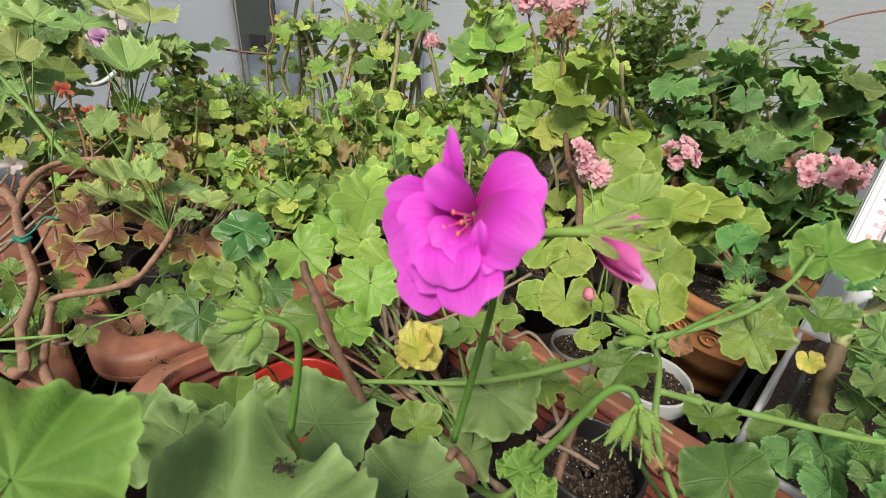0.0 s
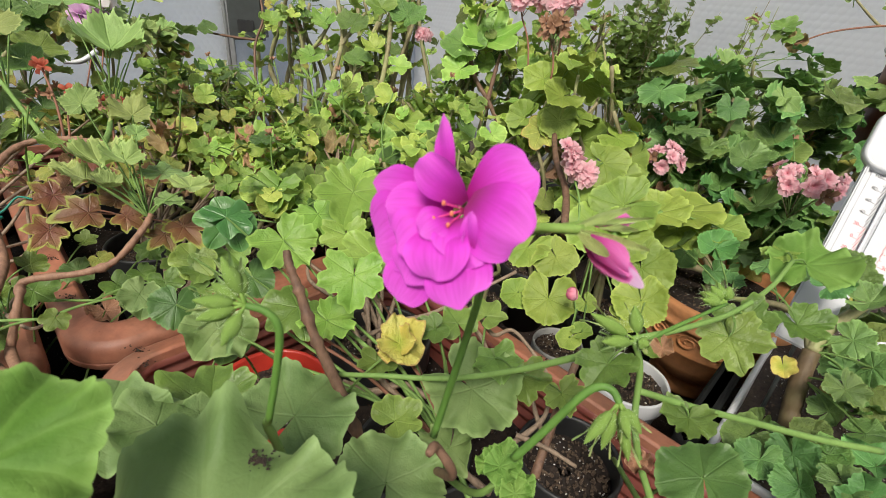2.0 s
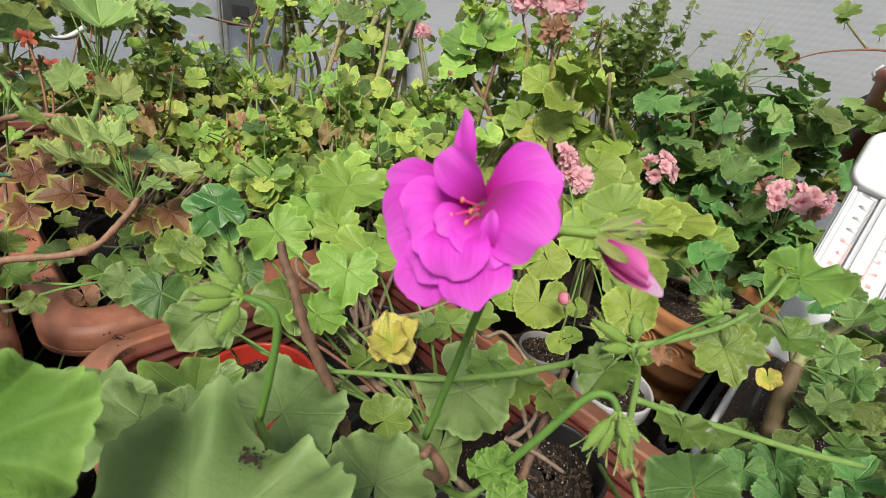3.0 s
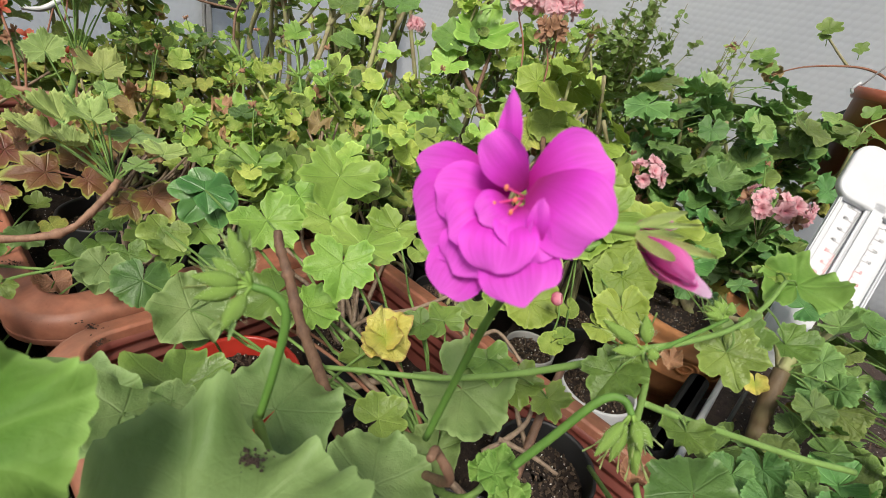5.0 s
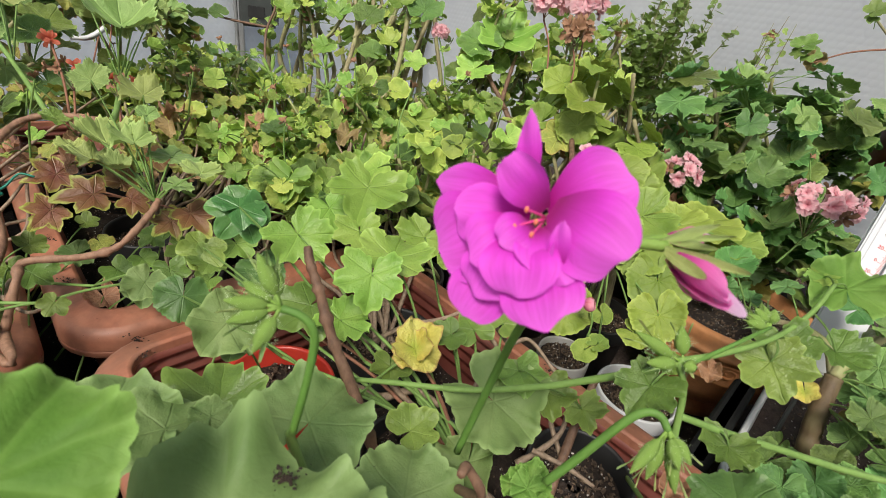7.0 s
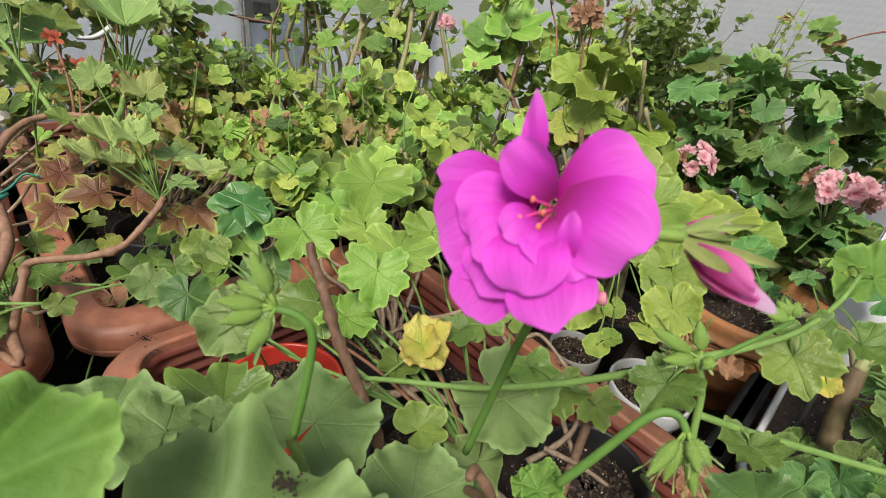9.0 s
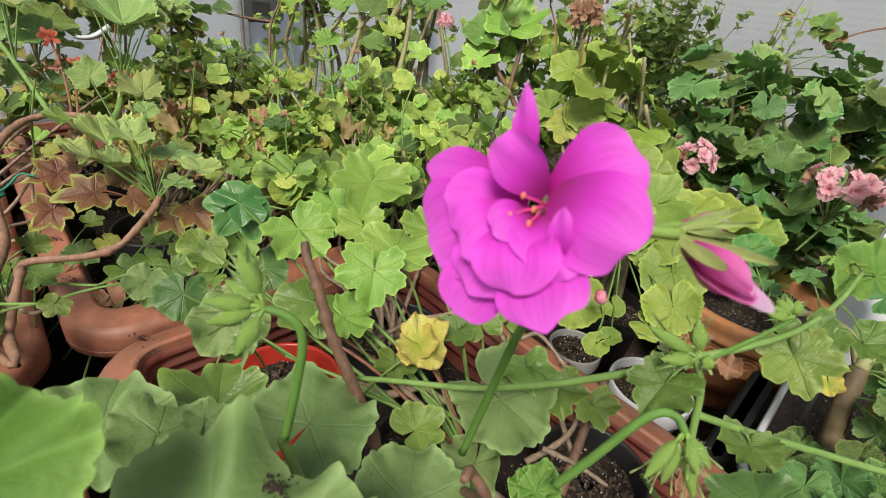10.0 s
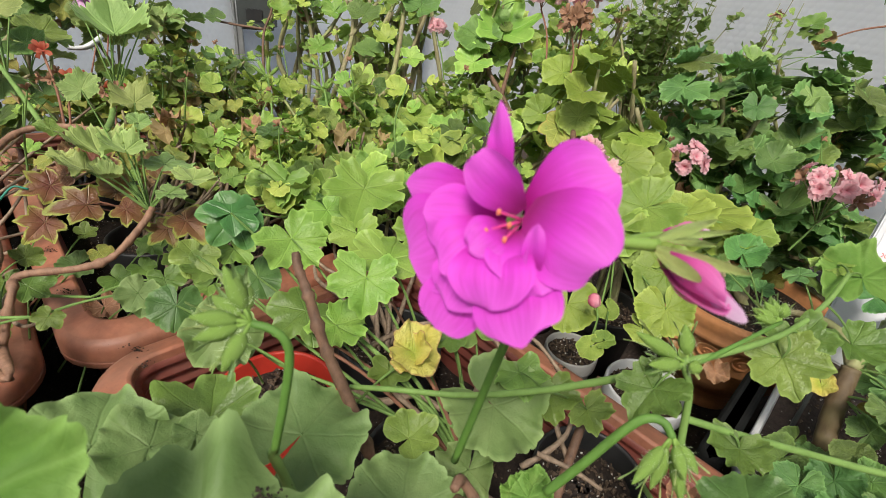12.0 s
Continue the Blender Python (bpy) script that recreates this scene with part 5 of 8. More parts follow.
def crumbs_on(root, place, face, count, wide, seed):
    """A small spill of soil crumbs."""
    ax = face.cross(Vector((0, 1, 0))).normalized()
    ay = face.cross(ax)
    o = origin_of(root)
    turn = root.rotation_euler.to_matrix().transposed()
    rng = random.Random(seed)
    v, f = [], []
    for k in range(count):
        main = k < count * 0.75
        spread = wide if main else wide * 7
        c = place + ax * rng.gauss(0, spread) + ay * rng.gauss(0, spread * 0.7) + face * 0.0003
        s = rng.uniform(0.08, 0.34) * wide if main else rng.uniform(0.04, 0.12) * wide
        n0 = len(v)
        v += [turn @ (c + (ax * p + ay * q + face * r) * s - o) for p, q, r in ((1, 0, 0), (-1, 0.2, 0), (0, 0.8, 0), (0.1, -0.9, 0), (0, 0, 0.6), (0, 0, -0.6))]
        f += [(n0 + i, n0 + j, n0 + h) for i, j, h in ((0, 2, 4), (2, 1, 4), (1, 3, 4), (3, 0, 4), (2, 0, 5), (1, 2, 5), (3, 1, 5), (0, 3, 5))]
    crumbs = new("soil_spill", mesh_of("soil_spill", v, f, SOIL, False))
    crumbs.parent = root
    tagged(crumbs, "", "", "", "stuff")


def front_plant():
    """The nearest plant: broad leaves, a cut stub and bent shoots, rooted in the middle pot."""
    root = thing("ivy_pelargonium", mid_soil, "ivy pelargonium with broad grey-green leaves, cut stub and yellowing leaf", "plant", "potted pelargoniums")
    heart = mid_soil + Vector((-0.02, -0.03, 0.06))
    stem(root, [mid_soil - Vector((0, 0, 0.015)), mid_soil.lerp(heart, 0.6), heart, (0.0262, 0.1613, 0.3419), (0.0168, 0.1517, 0.3767), (0.0126, 0.1441, 0.3814)], 0.0036, 0.0020, BARK, "stem", 0.2, 8)
    stem(root, [mid_soil + Vector((0.01, 0, -0.015)), (-0.0166, 0.1918, 0.2905), (-0.0442, 0.154, 0.3245), (-0.0599, 0.1454, 0.3885), (-0.0594, 0.1432, 0.3994)], 0.0030, 0.0018, GREEN_STEM, "stem", 0.15, 8)
    stem(root, [mid_soil + Vector((0.02, 0.01, -0.015)), (0.0539, 0.2009, 0.2686), (0.0748, 0.2025, 0.3047)], 0.0030, 0.0022, GREEN_STEM, "stem", 0.15, 8)
    # the cut, woody stub
    stem(root, [(-0.0229, 0.2168, 0.2731), (-0.0314, 0.217, 0.3051), (-0.047, 0.2288, 0.3373), (-0.0629, 0.2401, 0.3662), (-0.0749, 0.2519, 0.3941), (-0.0817, 0.258, 0.4075), (-0.0848, 0.263, 0.4166)], 0.0040, 0.0026, BARK, "stub", 0.34, 9, 8, 4, "brown woody pruned stub")
    stem(root, [(0.1416, 0.2941, 0.31), (0.1258, 0.2681, 0.2817), (0.1067, 0.2323, 0.2452)], 0.0031, 0.0038, BARK, "stub", 0.10, 9, 8, 6, "brown woody pruned stub")
    for pts, r in ((((0.0718, 0.226, 0.2315), (0.0403, 0.2329, 0.2643), (0.0382, 0.2637, 0.3007), (0.0527, 0.296, 0.3197)), 0.003),
                   (((-0.0557, 0.2953, 0.27), (-0.0306, 0.2918, 0.2647), (-0.0038, 0.2953, 0.2727), (0.0185, 0.2834, 0.2728)), 0.004),
                   (((-0.0498, 0.3271, 0.2876), (-0.0147, 0.3449, 0.3016), (0.0225, 0.3581, 0.307), (0.1034, 0.403, 0.3318)), 0.0026),
                   (((-0.0327, 0.3122, 0.2817), (-0.0186, 0.2953, 0.2719), (0.0043, 0.28, 0.2656)), 0.003),
                   (((0.0896, 0.248, 0.2738), (0.1152, 0.2394, 0.2696), (0.1358, 0.2299, 0.2635)), 0.0022),
                   (((0.0678, 0.3636, 0.2984), (0.0806, 0.3483, 0.2917), (0.0994, 0.3504, 0.2966), (0.1195, 0.3223, 0.2873), (0.1274, 0.3079, 0.282)), 0.0022),
                   (((0.0463, 0.3743, 0.2962), (0.067, 0.3478, 0.2901), (0.0771, 0.3299, 0.2782)), 0.0026),
                   (((0.0812, 0.2495, 0.2549), (0.099, 0.2549, 0.266), (0.1158, 0.2659, 0.277), (0.12, 0.2805, 0.2941)), 0.0026),
                   (((0.1201, 0.2495, 0.2569), (0.1103, 0.2695, 0.2727), (0.1075, 0.2856, 0.2817)), 0.0024)):
        stem(root, pts, r, r * 0.6, DRY, "dry_twig", 0.25, 7, 6, 3)
    spots = (
        ("bright", ((-0.11, 0.0792, 0.4516), (0.071, 0.9636, 0.2578), (0.3689, -0.2655, 0.8907), 0.0314), 0),
        ("broad", ((-0.1491, 0.1617, 0.366), (-0.2038, 0.9385, 0.2785), (0.2161, -0.2344, 0.9478), 0.0303), 2),
        ("broad", ((-0.1245, 0.164, 0.3658), (-0.1914, 0.975, 0.1127), (0.301, -0.051, 0.9523), 0.0234), 3),
        ("lobed_fine", ((-0.1236, 0.2121, 0.3276), (-0.2277, 0.9145, 0.3345), (0.1746, -0.2996, 0.938), 0.0326), 0),
        ("broad", ((-0.1066, 0.1711, 0.3686), (-0.2491, 0.923, 0.2934), (0.1614, -0.2591, 0.9523), 0.0103), 4),
        ("sheet", ((-0.0653, 0.0866, 0.402), (-0.2733, 0.9588, 0.0776), (0.05, -0.0663, 0.9965), 0.0510), 1),
        ("sheet", ((-0.0658, 0.1971, 0.34), (0.4654, 0.8766, 0.1226), (0.0558, -0.1673, 0.9843), 0.0367), 3),
        ("sheet", ((-0.0074, 0.1687, 0.322), (0.0992, 0.9798, 0.1736), (0.0077, -0.1752, 0.9845), 0.0343), 2),
        ("sheet", ((0.0448, 0.2303, 0.338), (0.7684, -0.6113, -0.1893), (-0.0735, -0.3782, 0.9228), 0.0354), 0),
        ("ivy_fine", ((-0.0059, 0.2281, 0.3046), (0.7505, 0.6474, 0.1324), (0.0053, -0.2063, 0.9785), 0.0212), 3),
        ("broad", ((0.0319, 0.2061, 0.3078), (-0.299, -0.8637, -0.4057), (-0.5071, -0.2163, 0.8343), 0.0216), 1),
        ("ivy_fine", ((-0.1513, 0.3014, 0.3032), (-0.7084, -0.6968, -0.1128), (0.1556, -0.31, 0.9379), 0.0264), 0),
    )
    for kind, spot, pick in spots:
        lf = leaf(root, kind, *spot, pick)
        if kind == "sheet" and spot[3] > 0.042:
            big = lf
        p = Vector(spot[0])
        petiole(lf, p + (Vector((-0.05, -0.01, -0.06)) if kind == "bright" else Vector((0.01, 0.03, -0.07))), p, 0.0012, GREEN_STEM)
    for k, spot in enumerate((((0.0589, 0.1726, 0.3435), (-0.2255, 0.9713, 0.0755), (-0.1917, -0.1203, 0.9741), 0.0166), ((0.0574, 0.1723, 0.3429), (0.855, 0.4692, 0.2208), (-0.1869, -0.1183, 0.9752), 0.0145), ((0.0555, 0.1672, 0.3439), (-0.3522, -0.8764, -0.3285), (-0.1926, -0.2756, 0.9418), 0.0145), ((0.051, 0.1711, 0.3403), (-0.9523, 0.2751, -0.132), (-0.1677, -0.1107, 0.9796), 0.0128),
                              ((0.0651, 0.1587, 0.339), (0.5139, 0.8403, 0.1727), (-0.2113, -0.0712, 0.9748), 0.0149), ((0.0621, 0.1581, 0.3378), (-0.7681, 0.6299, -0.1153), (-0.202, -0.0675, 0.9771), 0.0139), ((0.0625, 0.1538, 0.3403), (0.1131, -0.9713, -0.2093), (-0.2173, -0.2297, 0.9487), 0.0133))):
        lf = leaf(root, "bright", *spot[:3], spot[3] * 0.72, k)
        petiole(lf, (0.0658, 0.1664, 0.3108), spot[0], 0.0008, GREEN_STEM)
    lf = leaf(root, "yellow", *((-0.0083, 0.2925, 0.3206), (0.9307, -0.0329, -0.3644), (0.3255, -0.3803, 0.8657), 0.0236), 0, "leaf", "yellow withering leaf")
    lf = leaf(root, "yellow", *((-0.0092, 0.2929, 0.3191), (-0.347, 0.8793, 0.3263), (-0.4382, -0.4596, 0.7724), 0.0178), 1, "leaf", "yellow withering leaf")
    petiole(lf, (-0.0466, 0.2699, 0.2867), (-0.0064, 0.2916, 0.3191), 0.0012, GREEN_STEM)
    # crumbs of soil dropped on the large leaf
    w = world_of(big)
    eye = Vector((0, 0, EYE))
    line = (Vector((-0.0528, 0.1128, 0.4127)) - eye).normalized()
    place = min((w @ v.co for v in big.data.vertices), key=lambda q: (q - eye - line * (q - eye).dot(line)).length)
    face = (w.to_3x3() @ Vector((0, 0, 1))).normalized()
    place = eye.lerp(place, 0.993)
    crumbs_on(root, place, face, 110, 0.0030, 8)
    # little green clumps deeper down
    lf = leaf(root, "broad_dark", *((0.1764, 0.1696, 0.3399), (0.2748, 0.9305, 0.242), (-0.4827, -0.0842, 0.8717), 0.0262), 0)
    petiole(lf, (0.162, 0.1866, 0.29), (0.1764, 0.1696, 0.3399), 0.0012, GREEN_STEM)


front_plant()
for k, (which, spot) in enumerate(((0, (-0.4058, 0.4575, 0.218)), (0, (-0.4818, 0.536, 0.218)), (0, (-0.2834, 0.3782, 0.216)), (2, (-0.415, 0.3705, 0.216)), (1, (0.1521, 0.4015, 0.218)), (1, (-0.2659, 0.3568, 0.217)))):
    crumbs_on(BOX_THINGS[which], Vector(spot), Vector((0, 0, 1)), 46, 0.0045, 60 + k)


def middle_ivy():
    """Ivy-leaved growth over the front boxes: single leaves on upright stalks."""
    pots = [place_pot(q) for q in ((-0.107, 0.4287, 0.18), (-0.2757, 0.5648, 0.18), (-0.0468, 0.5253, 0.18), plan(0.29, 0.36))]
    root = thing("ivy_pelargonium", pots[0], "ivy pelargonium with fresh lobed leaves on upright stalks", "plant", "potted pelargoniums")
    nodes = []
    for i, p in enumerate(pots):
        foot = p + Vector((0.005, 0.005, -0.012))
        for j in range(3):
            g = 2.1 * j + i
            top = foot + Vector((0.055 * math.cos(g), 0.055 * math.sin(g), 0.055 + 0.02 * j))
            pts = [foot, foot.lerp(top, 0.4) + Vector((0, 0, 0.018)), top]
            stem(root, pts, 0.0036, 0.0022, (DRY, GREEN_STEM, RED_STEM)[j], "stem", 0.25, 7, 6, 3 * i + j)
            nodes += spline(pts, 4)[3:]
    spots = (
        ("ivy_dark", ((-0.167, 0.3689, 0.3815), (-0.4091, -0.7145, -0.5676), (0.3519, -0.6974, 0.6243), 0.0290), 0), ("ivy_dark", ((-0.1671, 0.3654, 0.3855), (0.5897, 0.7897, 0.1695), (0.2708, -0.391, 0.8797), 0.0251), 1),
        ("fresh_fine", ((-0.1176, 0.3613, 0.3697), (0.7063, -0.4546, -0.5427), (0.2314, -0.5762, 0.7838), 0.0323), 1), ("broad_dark", ((-0.1935, 0.3129, 0.3279), (0.1422, -0.7428, -0.6542), (0.4179, -0.5541, 0.72), 0.0208), 1),
        ("broad", ((-0.1477, 0.2846, 0.3304), (-0.3494, -0.8908, -0.2906), (0.3233, -0.4057, 0.8549), 0.0281), 0), ("fresh_fine", ((-0.0487, 0.314, 0.3696), (0.0039, -0.7922, -0.6103), (0.107, -0.6064, 0.7879), 0.0293), 2),
        ("fresh_fine", ((-0.036, 0.3464, 0.3674), (0.1567, 0.9557, 0.2492), (0.0315, -0.257, 0.9659), 0.0357), 3), ("ivy_fine", ((-0.0958, 0.3174, 0.3308), (-0.5279, -0.8413, -0.1163), (0.1556, -0.2304, 0.9606), 0.0315), 4),
        ("fresh_fine", ((-0.0694, 0.3048, 0.3299), (0.8739, -0.4453, -0.1947), (0.1098, -0.2092, 0.9717), 0.0264), 1), ("fresh_fine", ((-0.0789, 0.5038, 0.3628), (-0.117, -0.9175, -0.3802), (0.0679, -0.3893, 0.9186), 0.0495), 0),
        ("ivy_fine", ((-0.1986, 0.3613, 0.3442), (-0.0948, -0.8503, -0.5176), (0.3725, -0.5125, 0.7737), 0.0220), 2), ("ivy_fine", ((-0.1903, 0.3564, 0.3355), (-0.841, -0.5338, 0.0881), (0.3208, -0.3609, 0.8757), 0.0184), 3),
        ("broad", ((-0.2321, 0.329, 0.3242), (-0.0683, -0.8892, -0.4525), (0.4413, -0.4337, 0.7856), 0.0167), 3), ("ivy_fine", ((-0.3003, 0.3185, 0.301), (-0.0339, -0.9099, -0.4135), (0.5341, -0.3662, 0.762), 0.0124), 4),
        ("broad_dark", ((-0.1528, 0.3708, 0.3219), (0.604, -0.6689, -0.4333), (0.2469, -0.3599, 0.8997), 0.0229), 2), ("ivy_fine", ((-0.0256, 0.2894, 0.3031), (0.0658, -0.9513, -0.3013), (0.037, -0.2994, 0.9534), 0.0184), 0),
        ("ivy_fine", ((0.07, 0.3487, 0.3131), (0.6063, 0.7192, 0.3394), (-0.1549, -0.3118, 0.9374), 0.0215), 2), ("ivy_fine", ((0.0427, 0.3369, 0.3109), (-0.4041, 0.8851, 0.2308), (-0.1057, -0.2958, 0.9494), 0.0236), 4),
        ("ivy_fine", ((0.0212, 0.3185, 0.3178), (-0.825, -0.5032, -0.2574), (-0.0655, -0.3672, 0.9278), 0.0175), 0), ("ivy_fine", ((-0.2342, 0.3683, 0.3128), (0.5086, -0.6552, -0.5586), (0.3933, -0.4003, 0.8277), 0.0179), 1),
        ("fresh_fine", ((-0.1842, 0.5615, 0.338), (-0.0508, -0.8857, -0.4616), (0.1965, -0.462, 0.8649), 0.0327), 2), ("fresh_fine", ((-0.122, 0.5094, 0.3285), (0.6751, -0.6245, -0.3927), (0.1339, -0.4197, 0.8977), 0.0310), 3),
        ("fresh_fine", ((-0.0091, 0.4447, 0.3405), (-0.5004, -0.7952, -0.3425), (-0.016, -0.387, 0.9219), 0.0316), 1), ("fresh_fine", ((-0.0771, 0.4447, 0.3369), (0.2643, -0.8809, -0.3927), (0.0873, -0.3836, 0.9193), 0.0306), 2))
    for kind, spot, pick in spots:
        lf = leaf(root, kind, *spot, pick)
        p = Vector(spot[0])
        near = min(nodes, key=lambda q: (q - p).length)
        if (p - near).length > 0.08:
            bend = near.lerp(p, 0.68) + Vector((0.004, 0.006, -0.008))
            stem(root, [near, near.lerp(bend, 0.5) + Vector((0.010 - 0.006 * (pick % 4), 0.004 * (pick % 3), 0.012)), bend], 0.0017, 0.0013, (GREEN_STEM, GREEN_STEM, RED_STEM)[pick % 3], "stem", 0.12, 7, 6, pick)
            near = bend
        petiole(lf, near, p, 0.0013, GREEN_STEM)


middle_ivy()


def low_ivy(spot, leaves, label):
    """A creeping plant: every leaf on its own short stalk out of the soil."""
    base = place_pot(spot, 0.05, 0.16)
    root = thing("ivy_pelargonium", base, label, "plant", "potted pelargoniums")
    for k, (kind, at, tip, normal, size) in enumerate(leaves):
        lf = leaf(root, kind, at, tip, normal, size, k)
        p = Vector(at)
        foot = p.lerp(base, 0.28)
        foot.z = max(0.14, min(base.z, p.z - 0.05))
        knee = foot.lerp(p, 0.55) + Vector((0.006 * math.sin(k * 2.3), 0.006 * math.cos(k * 1.7), 0.006))
        petiole(lf, foot, knee, 0.0014, (GREEN_STEM, RED_STEM, GREEN_STEM, DRY)[k % 4])
        petiole(lf, knee, p, 0.0011, GREEN_STEM)


low_ivy((-0.400, 0.500, 0), (
    ("ivy_fine", (-0.4029, 0.5012, 0.27), (0.6047, 0.7896, 0.1044), (0.2529, -0.3146, 0.9149), 0.0145),
    ("ivy_fine", (-0.3216, 0.4929, 0.27), (-0.3315, -0.9102, -0.2483), (0.2146, -0.329, 0.9196), 0.0200),
    ("tired", (-0.3883, 0.4958, 0.25), (0.8239, -0.4346, -0.3636), (0.2424, -0.3096, 0.9195), 0.0149),
    ("star", (-0.4205, 0.469, 0.29), (0.8304, -0.4041, -0.3835), (0.2731, -0.3047, 0.9125), 0.0232),
    ("lobed_fine", (-0.2587, 0.4561, 0.28), (0.3761, -0.8448, -0.3807), (0.1886, -0.3325, 0.9241), 0.0279),
    ("broad", (-0.4046, 0.4783, 0.24), (-0.6817, -0.73, -0.0494), (0.251, -0.2967, 0.9214), 0.0202),
    ("ivy_fine", (-0.3472, 0.4591, 0.24), (0.9241, -0.2331, -0.3029), (0.2276, -0.301, 0.9261), 0.0209),
    ("ivy_fine", (-0.3254, 0.4718, 0.25), (0.8575, -0.3919, -0.3335), (0.2163, -0.3136, 0.9246), 0.0168),
    ("broad", (-0.2917, 0.4205, 0.25), (0.1609, -0.9283, -0.3351), (0.2082, -0.3, 0.931), 0.0245)), "low ivy pelargonium of dull green leaves over dark soil")
low_ivy((-0.330, 0.400, 0), (
    ("ivy_dark", (-0.4751, 0.4345, 0.25), (0.2624, -0.9009, -0.3457), (0.2922, -0.2672, 0.9183), 0.0218),
    ("broad", (-0.4092, 0.4205, 0.25), (0.5171, 0.8497, 0.1033), (0.2679, -0.2753, 0.9233), 0.0174),
    ("ivy_fine", (-0.4072, 0.3756, 0.25), (0.0237, -0.962, -0.272), (0.2766, -0.2552, 0.9265), 0.0152),
    ("ivy_fine", (-0.2401, 0.4479, 0.25), (-0.548, -0.8168, -0.1802), (0.1721, -0.3209, 0.9313), 0.0166),
    ("lobed_fine", (-0.1852, 0.4343, 0.27), (0.4322, 0.8679, 0.2448), (0.1423, -0.3337, 0.9319), 0.0217),
    ("fresh_fine", (-0.2224, 0.4832, 0.28), (0.8032, -0.4974, -0.3277), (0.1606, -0.3489, 0.9233), 0.0264),
    ("dead", (-0.3547, 0.4391, 0.215), (0.7599, -0.5459, -0.3529), (0.2289, -0.2834, 0.9313), 0.0174),
    ("tired", (-0.3095, 0.5122, 0.29), (0.9165, -0.2577, -0.3061), (0.2086, -0.3451, 0.9151), 0.0165),
    ("ivy_fine", (-0.4415, 0.416, 0.24), (0.8934, -0.2805, -0.3509), (0.2798, -0.2636, 0.9232), 0.0193)), "straggling ivy pelargonium of mixed green leaves over the box rim")
low_ivy((-0.140, 0.620, 0), (
    ("fresh_fine", (-0.1057, 0.6382, 0.31), (0.976, -0.1604, -0.1471), (0.0687, -0.4144, 0.9075), 0.0413),
    ("round", (-0.0802, 0.849, 0.33), (0.9674, -0.2048, -0.1492), (0.0424, -0.4495, 0.8923), 0.0336),
    ("fresh_fine", (-0.1672, 0.8103, 0.33), (0.8024, -0.499, -0.3272), (0.0908, -0.4399, 0.8934), 0.0361),
    ("fresh_fine", (-0.1653, 0.6962, 0.31), (0.5712, -0.7189, -0.3961), (0.0993, -0.4184, 0.9028), 0.0301),
    ("fresh_fine", (-0.2085, 0.6453, 0.31), (0.6295, -0.6716, -0.3908), (0.1306, -0.4043, 0.9053), 0.0313),
    ("tired", (-0.1744, 0.6311, 0.28), (0.8658, -0.4131, -0.2823), (0.1091, -0.3948, 0.9123), 0.0235),
    ("lobed_fine", (-0.1257, 0.5785, 0.27), (-0.4342, -0.8444, -0.3138), (0.0836, -0.3846, 0.9193), 0.0269),
    ("round", (-0.0438, 0.9157, 0.35), (0.6194, -0.6899, -0.3747), (0.0221, -0.4618, 0.8867), 0.0424),
    ("fresh_fine", (-0.2452, 0.7235, 0.33), (0.9038, -0.3144, -0.2904), (0.1422, -0.4195, 0.8966), 0.0239)), "ivy pelargonium with light green scalloped leaves")
low_ivy((-0.220, 0.660, 0), (
    ("fresh_fine", (-0.278, 0.6672, 0.31), (0.8672, -0.3768, -0.3254), (0.1657, -0.3978, 0.9024), 0.0287),
    ("round", (-0.1898, 0.7031, 0.33), (0.8975, -0.3437, -0.2763), (0.1144, -0.4237, 0.8986), 0.0235),
    ("fresh_fine", (-0.2757, 0.7539, 0.35), (0.7974, -0.4783, -0.3678), (0.1557, -0.4258, 0.8913), 0.0298),
    ("fresh_fine", (-0.1062, 0.7165, 0.33), (0.7227, -0.6008, -0.3416), (0.0643, -0.4337, 0.8988), 0.0294),
    ("lobed_fine", (-0.1756, 0.5801, 0.28), (0.8103, -0.4969, -0.3106), (0.116, -0.3834, 0.9163), 0.0222),
    ("round", (-0.3181, 0.7113, 0.33), (0.9487, -0.1677, -0.2681), (0.1815, -0.4058, 0.8958), 0.0253),
    ("tired", (-0.37, 0.7935, 0.36), (0.9214, -0.2312, -0.3123), (0.1954, -0.4191, 0.8867), 0.0187),
    ("fresh_fine", (-0.1438, 0.8768, 0.37), (0.8584, -0.4214, -0.2924), (0.0755, -0.4601, 0.8847), 0.0317),
    ("round", (-0.072, 0.6965, 0.31), (-0.7827, -0.5769, -0.2336), (0.044, -0.4257, 0.9038), 0.0234)), "ivy pelargonium with small light green leaves")


